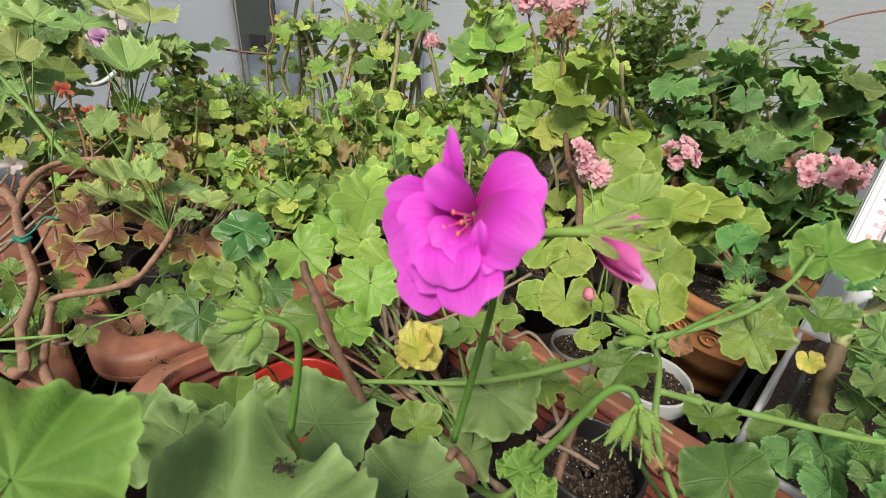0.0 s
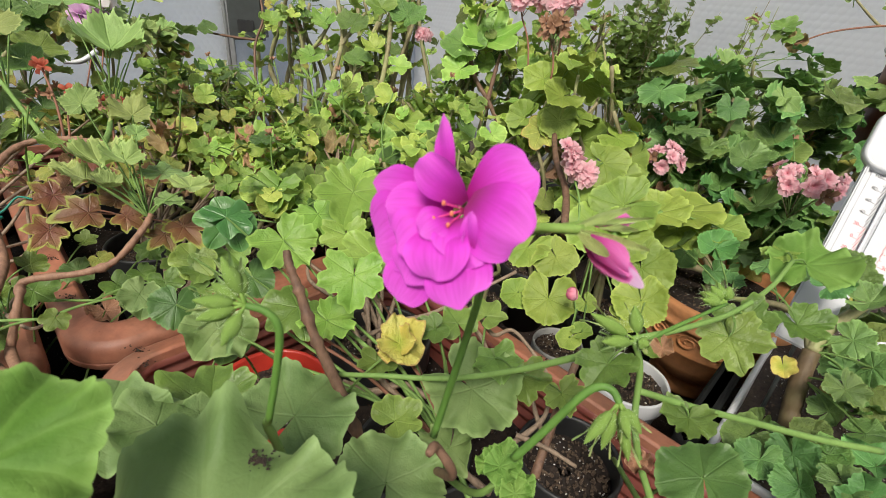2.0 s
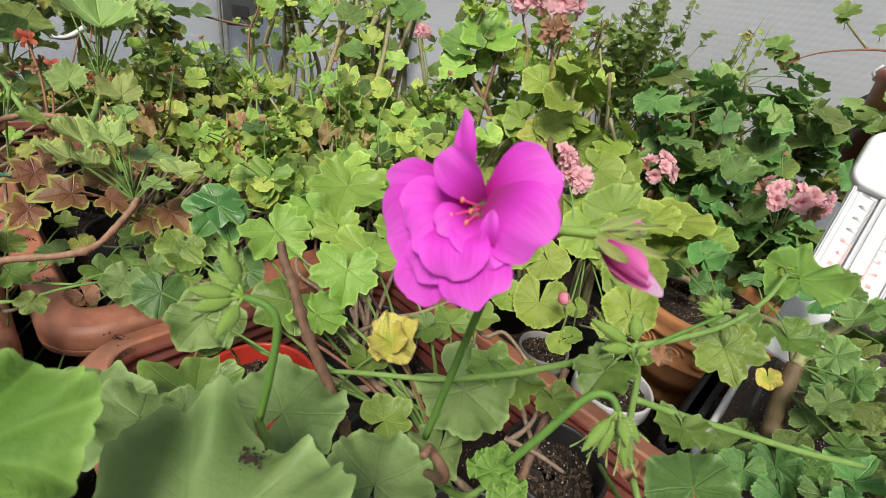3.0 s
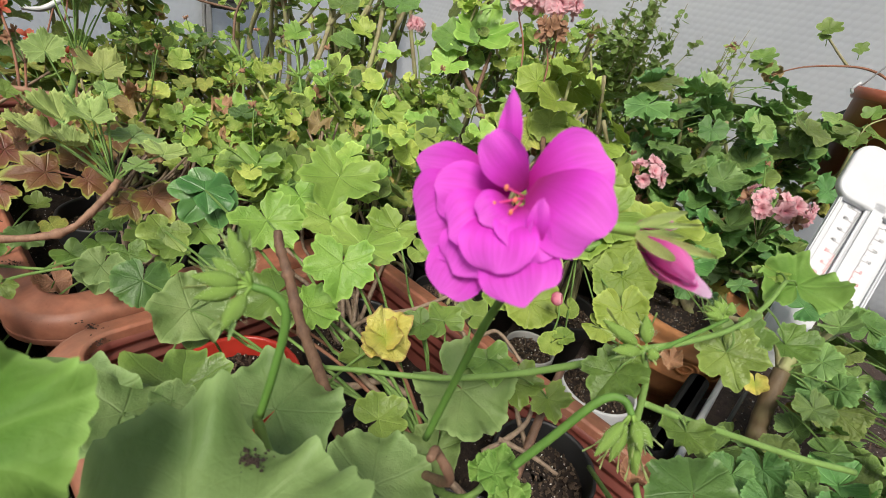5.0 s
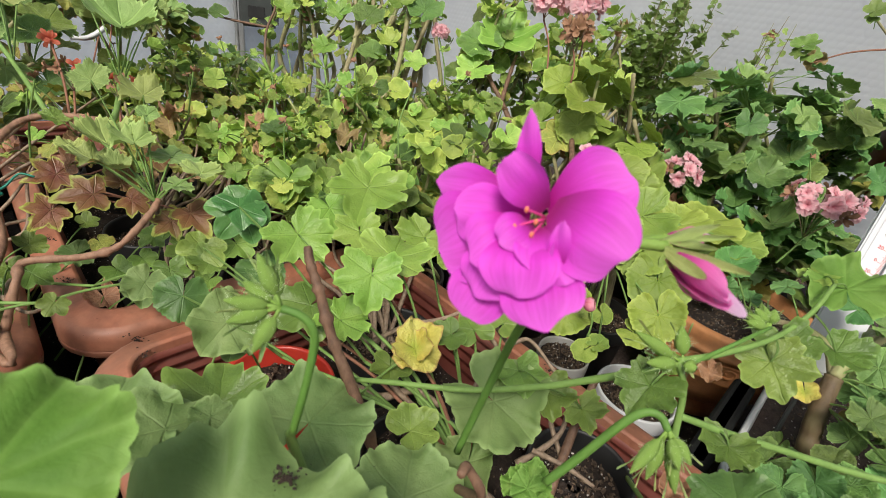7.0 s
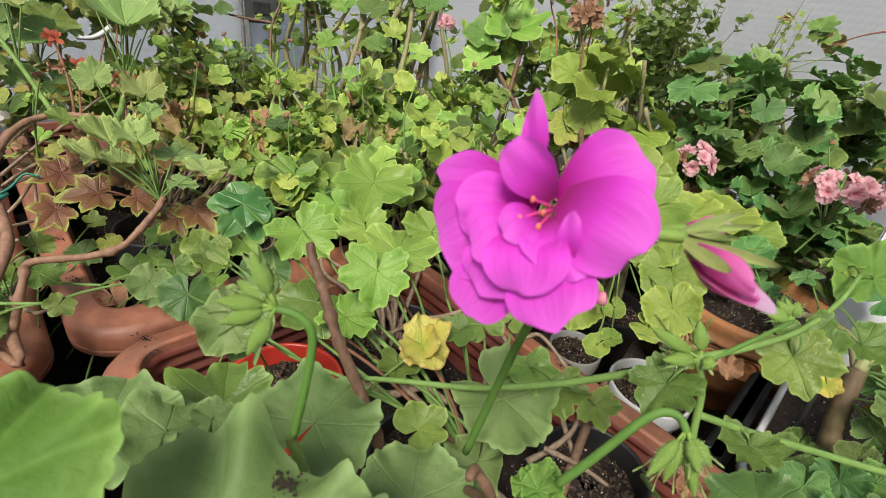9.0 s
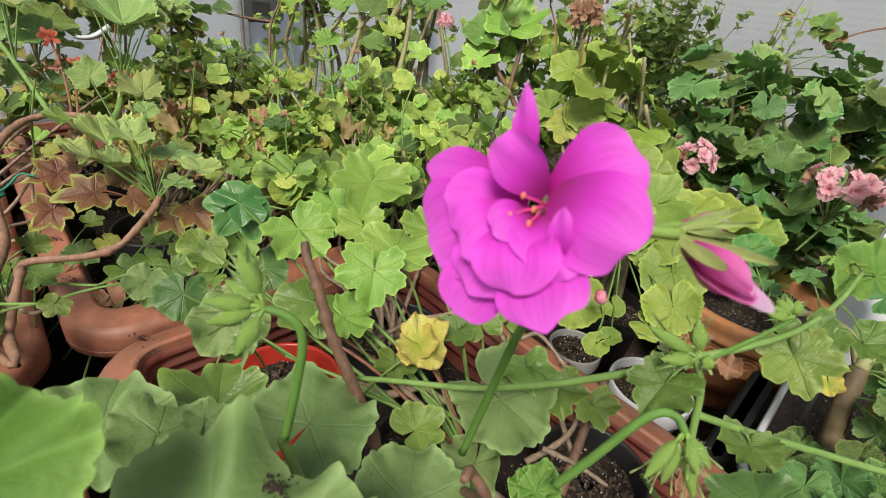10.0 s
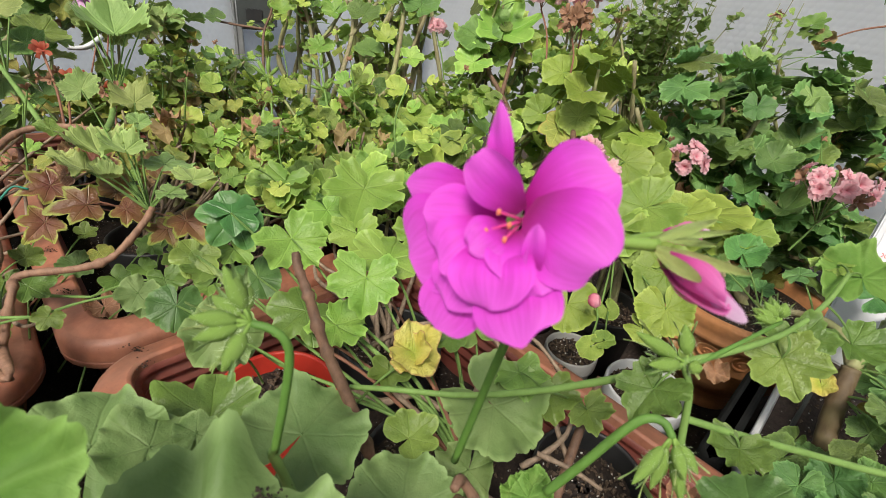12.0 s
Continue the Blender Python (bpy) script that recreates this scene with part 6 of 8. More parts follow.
def left_edge_ivy():
    base = place_pot(plan(-0.13, 0.66))
    root = thing("ivy_pelargonium", base, "small ivy pelargonium straggling over the box rim", "plant", "potted pelargoniums")
    knot = (-0.3739, 0.3504, 0.2718)
    stem(root, [base - Vector((0, 0, 0.012)), base + Vector((0.02, -0.03, 0.07)), (-0.4066, 0.3879, 0.2768), knot], 0.003, 0.002, DRY, "stem", 0.2, 7)
    stem(root, [knot, (-0.3436, 0.3374, 0.2703), (-0.3079, 0.3265, 0.2942)], 0.002, 0.0012, DRY, "stem", 0.2, 7)
    for k, spot in enumerate((((-0.4336, 0.4018, 0.2801), (0.0425, -0.8887, -0.4565), (0.5895, -0.3466, 0.7296), 0.0187), ((-0.3894, 0.3797, 0.2835), (0.5543, -0.5923, -0.5848), (0.5401, -0.2785, 0.7941), 0.0163), ((-0.3602, 0.3701, 0.2883), (0.8963, -0.1169, -0.4277), (0.4219, -0.0718, 0.9038), 0.0199), ((-0.4105, 0.361, 0.2685), (-0.3582, -0.9299, -0.0832), (0.5896, -0.2944, 0.7521), 0.0160),
                              ((-0.3701, 0.3362, 0.2665), (0.1616, -0.8904, -0.4256), (0.5645, -0.2704, 0.7799), 0.0148), ((-0.462, 0.4301, 0.2894), (-0.8309, -0.0649, 0.5526), (0.5481, -0.2663, 0.7929), 0.0169), ((-0.3896, 0.4074, 0.2929), (0.3392, 0.94, -0.0364), (0.4282, -0.1198, 0.8957), 0.0170), ((-0.3713, 0.3223, 0.2616), (-0.2399, -0.9624, -0.1276), (0.5722, -0.2464, 0.7822), 0.0147))):
        lf = leaf(root, "ivy_fine", *spot, k)
        petiole(lf, knot if k % 2 else (-0.4066, 0.3879, 0.2768), spot[0], 0.0010, GREEN_STEM)


left_edge_ivy()


def maple_plant():
    base = place_pot(plan(0.135, 0.66))
    root = thing("maple_pelargonium", base, "fancy-leaved pelargonium with star-shaped bronze leaves edged yellow", "plant", "potted pelargoniums")
    for k, spot in enumerate((((-0.3287, 0.424, 0.3488), (-0.7553, -0.6449, 0.1166), (0.4533, -0.3856, 0.8036), 0.0322), ((-0.3876, 0.4592, 0.348), (-0.58, -0.8137, -0.0379), (0.4794, -0.3787, 0.7917), 0.0298), ((-0.3904, 0.5273, 0.3482), (-0.6031, 0.5816, 0.5459), (0.4061, -0.3652, 0.8377), 0.0370), ((-0.3226, 0.4578, 0.3487), (-0.0904, 0.8818, 0.4628), (0.4118, -0.39, 0.8236), 0.0296),
                              ((-0.3051, 0.4409, 0.3392), (0.8625, 0.0201, -0.5057), (0.4497, -0.4887, 0.7476), 0.0241), ((-0.2503, 0.4461, 0.3306), (0.7422, -0.4108, -0.5295), (0.3521, -0.4332, 0.8297), 0.0316), ((-0.3579, 0.4064, 0.3355), (-0.2693, -0.8388, -0.4731), (0.5708, -0.5347, 0.6231), 0.0255), ((-0.2792, 0.4594, 0.3115), (-0.2836, -0.9033, -0.3218), (0.3754, -0.4134, 0.8296), 0.0273), ((-0.3362, 0.5462, 0.3438), (0.5163, 0.8291, 0.2146), (0.3724, -0.443, 0.8155), 0.0302))):
        lf = leaf(root, "star", *spot, k)
        p = Vector(spot[0])
        knee = base.lerp(p, 0.5)
        petiole(lf, base - Vector((0, 0, 0.01)), knee, 0.0017, RED_STEM)
        petiole(lf, knee, p, 0.0012, RED_STEM)


maple_plant()


def downy_plant():
    """Thick tan limbs that lie over the boxes, with downy toothed leaves rising from their tips."""
    base = place_pot((-0.4745, 0.3849, 0.2), 0.07)
    root = thing("scented_pelargonium", base, "old pelargonium with thick tan limbs and downy toothed leaves", "plant", "potted pelargoniums")
    stem(root, [base - Vector((0, 0, 0.015)), (-0.3844, 0.3186, 0.254), (-0.3828, 0.3462, 0.2847), (-0.3903, 0.3819, 0.3089), (-0.4301, 0.4269, 0.3276), (-0.4743, 0.4821, 0.3439), (-0.4877, 0.5377, 0.3627), (-0.4629, 0.565, 0.3728), (-0.3939, 0.5644, 0.3751)], 0.0046, 0.0034, TAN_BARK, "limb", 0.34, 10, 9, 3)
    stem(root, [(-0.3525, 0.321, 0.2603), (-0.3483, 0.3418, 0.2996), (-0.351, 0.3579, 0.3085), (-0.3106, 0.3703, 0.3127), (-0.2876, 0.3845, 0.3192), (-0.2698, 0.4078, 0.3426), (-0.2677, 0.424, 0.352)], 0.0034, 0.0032, TAN_BARK, "limb", 0.32, 9, 8, 5)
    stem(root, [base - Vector((0, 0, 0.015)), (-0.3599, 0.3125, 0.2438), (-0.3525, 0.321, 0.2603)], 0.0034, 0.0034, TAN_BARK, "limb", 0.32, 9, 6, 5)
    stem(root, [(-0.4743, 0.4821, 0.3439), (-0.5006, 0.4991, 0.3532), (-0.5404, 0.5116, 0.3534)], 0.0048, 0.004, TAN_BARK, "limb", 0.32, 9, 6, 5)
    stem(root, [(-0.4672, 0.5657, 0.3738), (-0.5305, 0.6121, 0.4151), (-0.6063, 0.6683, 0.4531)], 0.0030, 0.0024, GREEN_STEM, "shoot", 0.06, 8)
    stem(root, [(-0.4349, 0.5647, 0.3736), (-0.3666, 0.5195, 0.356), (-0.2886, 0.4457, 0.3492)], 0.0026, 0.0028, GREEN_STEM, "shoot", 0.06, 8)
    tip = (-0.2705, 0.4229, 0.3498)
    spots = (((-0.325, 0.5205, 0.4241), (-0.3321, 0.8416, 0.426), (0.2884, -0.3394, 0.8953), 0.0247), ((-0.3662, 0.5051, 0.4356), (-0.4727, 0.53, 0.704), (0.1116, -0.7565, 0.6444), 0.0215), ((-0.3082, 0.4728, 0.3991), (-0.4899, 0.047, 0.8705), (0.7813, -0.4193, 0.4623), 0.0128), ((-0.2275, 0.4284, 0.3836), (0.444, 0.8892, -0.1106), (0.1046, 0.0712, 0.992), 0.0230),
             ((-0.2965, 0.418, 0.3818), (-0.8383, -0.518, 0.17), (0.1742, 0.041, 0.9839), 0.0166), ((-0.3332, 0.4393, 0.3774), (-0.9691, 0.1942, 0.1523), (0.1673, 0.0632, 0.9839), 0.0241), ((-0.3292, 0.457, 0.3896), (-0.7039, 0.6975, 0.1339), (0.1807, -0.0065, 0.9835), 0.0304), ((-0.2764, 0.4723, 0.3785), (-0.1346, 0.9898, 0.0466), (0.1564, -0.0252, 0.9874), 0.0287), ((-0.2975, 0.4491, 0.3978), (-0.5562, 0.8108, 0.1826), (0.2025, -0.0809, 0.9759), 0.0233),
             ((-0.369, 0.4628, 0.3772), (-0.9397, -0.2578, 0.2247), (0.2472, -0.0579, 0.9672), 0.0151), ((-0.2539, 0.4317, 0.3671), (0.981, 0.0942, -0.1697), (0.171, -0.0054, 0.9853), 0.0161), ((-0.3073, 0.4912, 0.4124), (0.4085, 0.8829, 0.2318), (0.3235, -0.3775, 0.8677), 0.0130))
    for k, spot in enumerate(spots):
        lf = leaf(root, "fuzzy", *spot, k)
        petiole(lf, tip, spot[0], 0.0011, GREEN_STEM)
    tall = (-0.4822, 0.7303, 0.3844)
    stem(root, [(-0.3939, 0.5644, 0.3751), (-0.4292, 0.6317, 0.372), tall], 0.004, 0.003, GREEN_STEM, "shoot", 0.05, 8)
    for k, spot in enumerate((((-0.6615, 0.8285, 0.5172), (-0.6493, 0.7009, 0.2953), (0.1658, -0.2486, 0.9543), 0.0542), ((-0.5833, 0.8242, 0.5132), (-0.5186, 0.8148, 0.2592), (0.1304, -0.2242, 0.9658), 0.0601), ((-0.4729, 0.8276, 0.5254), (-0.3855, 0.882, 0.271), (0.1059, -0.2495, 0.9626), 0.0542), ((-0.4768, 0.7471, 0.4589), (-0.5106, 0.8131, 0.2794), (0.1641, -0.2269, 0.96), 0.0541),
                              ((-0.6137, 0.7143, 0.4754), (-0.8322, 0.2872, 0.4744), (0.3515, -0.3883, 0.8518), 0.0421), ((-0.5438, 0.8579, 0.5362), (-0.5704, 0.7696, 0.2869), (0.1226, -0.2656, 0.9563), 0.0512), ((-0.679, 0.8036, 0.512), (-0.9404, 0.1751, 0.2916), (0.2303, -0.3033, 0.9247), 0.0365), ((-0.6259, 0.6886, 0.4263), (-0.9239, -0.0218, 0.3819), (0.3679, -0.3244, 0.8715), 0.0280))):
        lf = leaf(root, "fuzzy", *spot, k + 1)
        petiole(lf, tall if k not in (0, 4, 6, 7) else (-0.5305, 0.6121, 0.4151), spot[0], 0.0013, GREEN_STEM)
        if k in (1, 2, 3):
            petiole(lf, Vector(tall) + Vector((0.006, 0, 0)), Vector(spot[0]) + Vector((0.012, 0.01, -0.02)), 0.0011, GREEN_STEM)
    # green garden tie round the limb
    stem(root, [(-0.4374, 0.423, 0.3305), (-0.4202, 0.4207, 0.3378), (-0.4145, 0.4285, 0.3421), (-0.4076, 0.4392, 0.3519), (-0.3968, 0.4432, 0.3493)], 0.0013, 0.0010, TIE, "garden_tie", 0, 6)
    stem(root, [(-0.4353, 0.4252, 0.3348), (-0.4194, 0.4168, 0.3347), (-0.4165, 0.4252, 0.3358)], 0.0020, 0.0020, TIE, "garden_tie", 0, 6)


TIE = plain("green_tie", (0.01, 0.20, 0.14), 0.5, vary=0.1, relief=0.1)
downy_plant()


# ---- flower heads ----
def umbel(label, at, width, count, kinds, size, foot, seed, squash=0.6, mat=RED_STEM, stalk_r=0.0016, name="flower_head", spread=(0, 0, 0)):
    """A flower head: florets on thin pedicels from the top of one stalk."""
    rng = random.Random(seed)
    c, foot = Vector(at), Vector(foot)
    root = thing(name, foot, label, "flower", "flower heads")
    hub = c - Vector((0, 0, width * 0.45))
    stem(root, [foot, foot.lerp(hub, 0.5) + Vector((0.004, 0, 0.006)), hub], stalk_r, stalk_r * 0.85, mat, "flower_stalk", 0.05, 7)
    for k in range(count):
        g, e = k * 2.399, 1 - 1.35 * (k + 0.5) / count
        rr = math.sqrt(max(0.05, 1 - e * e))
        d = Vector((rr * math.cos(g), rr * math.sin(g), e * squash + 0.15))
        p = c + d * width * 0.5 * rng.uniform(0.8, 1.05) + Vector(spread) * ((k * 0.414) % 1.0 - 0.5)
        kind = kinds[k % len(kinds)]
        s = size * rng.uniform(0.8, 1.2)
        m = Matrix.Translation(p - d.normalized() * s * 0.4) @ (d + Vector((0, -0.5, 0.1))).to_track_quat('Z', 'Y').to_matrix().to_4x4() @ Matrix.Rotation(rng.uniform(0, 6), 4, 'Z') @ Matrix.Diagonal((s, s, s, 1))
        lf = child("floret", FLORETS[kind][k % len(FLORETS[kind])], root, m)
        petiole(lf, hub, p - d.normalized() * s * 0.35, 0.0006, mat if kind != "dried" else DRY)
    return root


PINK_HEAD = "head of double salmon-pink pelargonium florets on a slim stalk"
umbel(PINK_HEAD, (0.5615, 0.6315, 0.3809), 0.1130, 17, ("pink", "pink", "pink", "dried", "pink", "pink"), 0.0138, (0.5059, 0.5908, 0.3014), 1, 0.36, GREEN_STEM)
umbel(PINK_HEAD, (0.3902, 0.7226, 0.373), 0.0580, 8, ("pink", "pink", "pink", "pink", "dried"), 0.0128, (0.3398, 0.6738, 0.3211), 2, 0.9, GREEN_STEM)
umbel(PINK_HEAD, (0.2077, 0.6011, 0.3906), 0.034, 10, ("pink",), 0.0138, (0.2029, 0.5192, 0.3213), 3, 0.8, GREEN_STEM, spread=(0.040, -0.010, -0.030))
umbel(PINK_HEAD, (0.15, 0.8878, 0.586), 0.0618, 8, ("pink",), 0.0193, (0.1654, 0.8297, 0.4775), 4)
umbel(PINK_HEAD, (0.2046, 0.8422, 0.5885), 0.0605, 9, ("pink",), 0.0202, (0.2073, 0.8173, 0.499), 5)
umbel("spent pelargonium head of dry brown-pink florets", (0.1888, 0.7973, 0.5457), 0.0464, 13, ("dried",), 0.0134, (0.1929, 0.7743, 0.4599), 6, 0.8)
umbel(PINK_HEAD, (-0.0208, 1.075, 0.5020), 0.0300, 6, ("pink",), 0.0125, (0.0079, 1.049, 0.3712), 7, 0.5, GREEN_STEM)
umbel("tight rose-pink bud opening on a thin stalk", (0.1671, 0.3976, 0.3144), 0.0024, 1, ("rose",), 0.0065, (0.1692, 0.3868, 0.2621), 8, 0.8, GREEN_STEM, 0.0009)
umbel("fading scarlet pelargonium head with dry stalks", (-0.479, 0.6307, 0.4102), 0.0537, 6, ("scarlet", "dried", "dried"), 0.0100, (-0.4473, 0.558, 0.3177), 9, 0.3)
umbel("fading scarlet pelargonium head with dry stalks", (-0.4457, 0.6656, 0.3924), 0.0490, 6, ("dried", "scarlet"), 0.0098, (-0.4228, 0.6064, 0.3247), 19, 0.3)
umbel("scarlet pelargonium bud on a red stalk", (-0.492, 0.6278, 0.4467), 0.0074, 2, ("scarlet",), 0.0111, (-0.4531, 0.5789, 0.3568), 10, 1.0)
umbel("lilac-pink open pelargonium flowers among leaves", (-0.7309, 1.096, 0.4634), 0.0743, 4, ("lilac",), 0.0322, (-0.7243, 1.029, 0.3367), 11, 0.3)
umbel("white pelargonium flowers among leaves", (-0.7142, 1.115, 0.4993), 0.0619, 4, ("white",), 0.0322, (-0.6951, 1.046, 0.3711), 12, 0.3)
umbel("white fallen pelargonium flower among leaves", (-0.5742, 0.6011, 0.3496), 0.0230, 2, ("white",), 0.0169, (-0.5741, 0.5838, 0.317), 13, 0.3)
umbel("dry orange-brown spent florets", (-0.1725, 0.8678, 0.361), 0.0426, 5, ("dried", "pink"), 0.0149, (-0.1528, 0.7912, 0.3031), 14, 0.5)


# ---- the lime-leaved plant beside the boxes ----
def lime_plant():
    base = place_pot((0.4118, 0.9544, 0.1))
    root = thing("lime_pelargonium", base, "zonal pelargonium with flat yellow-green scalloped leaves and bare brown stems", "plant", "potted pelargoniums")
    stem(root, [base - Vector((0, 0, 0.015)), (0.2015, 0.555, 0.3033), (0.2027, 0.6027, 0.3505), (0.1963, 0.664, 0.3805), (0.2065, 0.7484, 0.412)], 0.0055, 0.004, BARK, "stem", 0.25, 8)
    stem(root, [base - Vector((0, 0, 0.015)), (0.234, 0.5336, 0.3074), (0.2842, 0.551, 0.3429), (0.3209, 0.5545, 0.3514)], 0.005, 0.003, GREEN_STEM, "stem", 0.15, 8)
    spots = (((0.2597, 0.5394, 0.3624), (-0.9162, -0.0129, -0.4006), (-0.354, -0.4423, 0.824), 0.0465), ((0.3135, 0.5545, 0.351), (0.9323, -0.1828, 0.3122), (-0.3536, -0.2787, 0.8929), 0.0432), ((0.3622, 0.5745, 0.3484), (0.881, 0.326, 0.3428), (-0.3202, -0.1224, 0.9394), 0.0520), ((0.4034, 0.5458, 0.3393), (0.8253, -0.4951, 0.2717), (-0.3583, -0.0872, 0.9295), 0.0349),
             ((0.2686, 0.4677, 0.3131), (0.0897, -0.7239, -0.6841), (-0.4476, -0.6429, 0.6216), 0.0386), ((0.2252, 0.5259, 0.3352), (-0.4365, -0.7408, -0.5105), (-0.3153, -0.4055, 0.858), 0.0420), ((0.1707, 0.4899, 0.3071), (0.3385, -0.8498, -0.404), (-0.2788, -0.5007, 0.8195), 0.0296), ((0.1543, 0.4322, 0.283), (-0.2102, -0.7508, -0.6262), (-0.2833, -0.5663, 0.774), 0.0342),
             ((0.1233, 0.4514, 0.2747), (-0.9739, 0.1618, -0.1592), (-0.2153, -0.4363, 0.8737), 0.0223), ((0.2522, 0.4156, 0.2994), (0.0866, -0.7726, -0.6289), (-0.4508, -0.5933, 0.6669), 0.0311), ((0.1404, 0.5124, 0.3053), (-0.6241, -0.6606, -0.4173), (-0.2123, -0.3706, 0.9042), 0.0331), ((0.2527, 0.5013, 0.3329), (-0.4238, -0.6346, -0.6462), (-0.3882, -0.5173, 0.7627), 0.0370),
             ((0.2203, 0.5748, 0.3417), (-0.5652, 0.8187, 0.1009), (-0.2585, -0.292, 0.9208), 0.0368), ((0.3557, 0.5622, 0.325), (0.1487, -0.9685, -0.1996), (-0.3814, -0.2425, 0.8921), 0.0396), ((0.2601, 0.6426, 0.3861), (0.6406, -0.7331, -0.2285), (-0.3159, -0.5228, 0.7917), 0.0395), ((0.2814, 0.633, 0.3691), (0.2919, -0.7832, -0.549), (-0.3674, -0.6218, 0.6917), 0.0334),
             ((0.2298, 0.4054, 0.2791), (0.6723, -0.7402, -0.0155), (-0.389, -0.3709, 0.8433), 0.0201), ((0.2604, 0.3761, 0.2681), (0.0968, -0.9477, -0.3041), (-0.4405, -0.3147, 0.8407), 0.0142), ((0.1906, 0.4139, 0.2929), (0.3434, -0.8639, -0.3685), (-0.3444, -0.4809, 0.8063), 0.0125), ((0.1646, 0.3715, 0.2759), (-0.7603, -0.4242, -0.492), (-0.3163, -0.4198, 0.8507), 0.0139), ((0.1771, 0.3748, 0.2827), (0.86, 0.3213, 0.3966), (-0.3153, -0.2766, 0.9078), 0.0116))
    for k, spot in enumerate(spots):
        lf = leaf(root, "lime", *spot, k)
        p = Vector(spot[0])
        near = min((Vector(q) for q in ((0.2015, 0.555, 0.3033), (0.2027, 0.6027, 0.3505), (0.234, 0.5336, 0.3074), (0.2842, 0.551, 0.3429), (0.3209, 0.5545, 0.3514))), key=lambda q: (q - p).length)
        petiole(lf, near, p, 0.0013, GREEN_STEM)


lime_plant()


# ---- beside the boxes: terracotta, cups, white trough, thermometer ----
def terracotta_pot():
    at = (terra[0], terra[1], -0.004)
    root = thing("terracotta_pot", at, "wide terracotta bowl with a raised swirl band on a small foot", "pot")
    prof = [(0.001, 0.0), (0.058, 0.0), (0.061, 0.005), (0.060, 0.018), (0.056, 0.026), (0.056, 0.033), (0.070, 0.042), (0.094, 0.064), (0.110, 0.090), (0.117, 0.116), (0.120, 0.119), (0.121, 0.123), (0.118, 0.127),
            (0.121, 0.150), (0.124, 0.163), (0.128, 0.165), (0.130, 0.169), (0.129, 0.173), (0.127, 0.176), (0.130, 0.186), (0.132, 0.198), (0.129, 0.203), (0.120, 0.203), (0.115, 0.196), (0.110, 0.15), (0.07, 0.05), (0.001, 0.05)]
    v, f = lathe_data(prof, 72)
    new("pot_body", mesh_of("pot_body", v, f, TERRA)).parent = root
    for k in range(16):
        g = 2 * math.pi * k / 16
        pts = []
        for j in range(18):
            a = j * 0.62
            r = 0.0150 * (1 - j / 21)
            th = g + r * 1.25 * math.cos(a) / 0.12
            pts.append((0.1205 * math.cos(th), 0.1205 * math.sin(th), 0.145 + r * math.sin(a)))
        vv, ff = tube_data(pts, 0.0030, 0.0018, 6, 2)
        new("swirl", mesh_of("swirl", vv, ff, TERRA)).parent = root
    vv, ff = lathe_data([(0.113, 0.183), (0.07, 0.187), (0.03, 0.185), (0.001, 0.188)], 40)
    new("soil", mesh_of("soil", vv, ff, SOIL)).parent = root
    grit(root, 0.10, 0.186, 500, 91)
    return Vector(at) + Vector((0, 0, 0.186))


terra_soil = terracotta_pot()
nursery_pot((cup[0], cup[1], -0.004), 0.055, 0.135, WHITE, "round white plastic pot of gritty soil", fill=0.88)
nursery_pot((cup2[0], cup2[1], -0.004), 0.040, 0.12, CREAM, "small grey plastic cup of soil", fill=0.9, name="plastic_cup")
cup3 = (0.1169, 0.7836, 0.3454)
nursery_pot((cup3[0], cup3[1], -0.004), 0.05, 0.26, CREAM, "tall pale plastic cup behind the leaves", fill=0.9, name="plastic_cup")


def white_trough():
    n0, n1, u0, u1 = 0.425, 0.86, -0.62, 0.014
    c = plan((n0 + n1) / 2, (u0 + u1) / 2, -0.004)
    root = thing("planter_trough", c, "white plastic planting trough filled with dark soil", "planter")
    root.rotation_euler[2] = radians(TURN_PLAN)
    hx, hy = (n1 - n0) / 2, (u1 - u0) / 2
    v, f = swept([(0.03, 0.0), (0.008, 0.188), (0.003, 0.189), (0.003, 0.199), (0.0045, 0.201), (0.0085, 0.201), (0.0100, 0.198), (0.030, 0.02)], hx, hy, 0.03, True)
    b = new("trough_body", mesh_of("trough_body", v, f, WHITE))
    b.parent = root
    nx, ny = 26, 34
    v, f = [], []
    for j in range(ny + 1):
        for i in range(nx + 1):
            x, y = -hx + 0.010 + (2 * hx - 0.020) * i / nx, -hy + 0.010 + (2 * hy - 0.020) * j / ny
            v.append((x, y, 0.186 + 0.010 * noise.noise(Vector((x * 22, y * 22, 1)))))
    for j in range(ny):
        for i in range(nx):
            a = j * (nx + 1) + i
            f.append((a, a + 1, a + nx + 2, a + nx + 1))
    s = new("soil", mesh_of("soil", v, f, EARTH))
    s.parent = root
    grit(root, hx - 0.03, 0.190, 2200, 5, hy - 0.03)


white_trough()


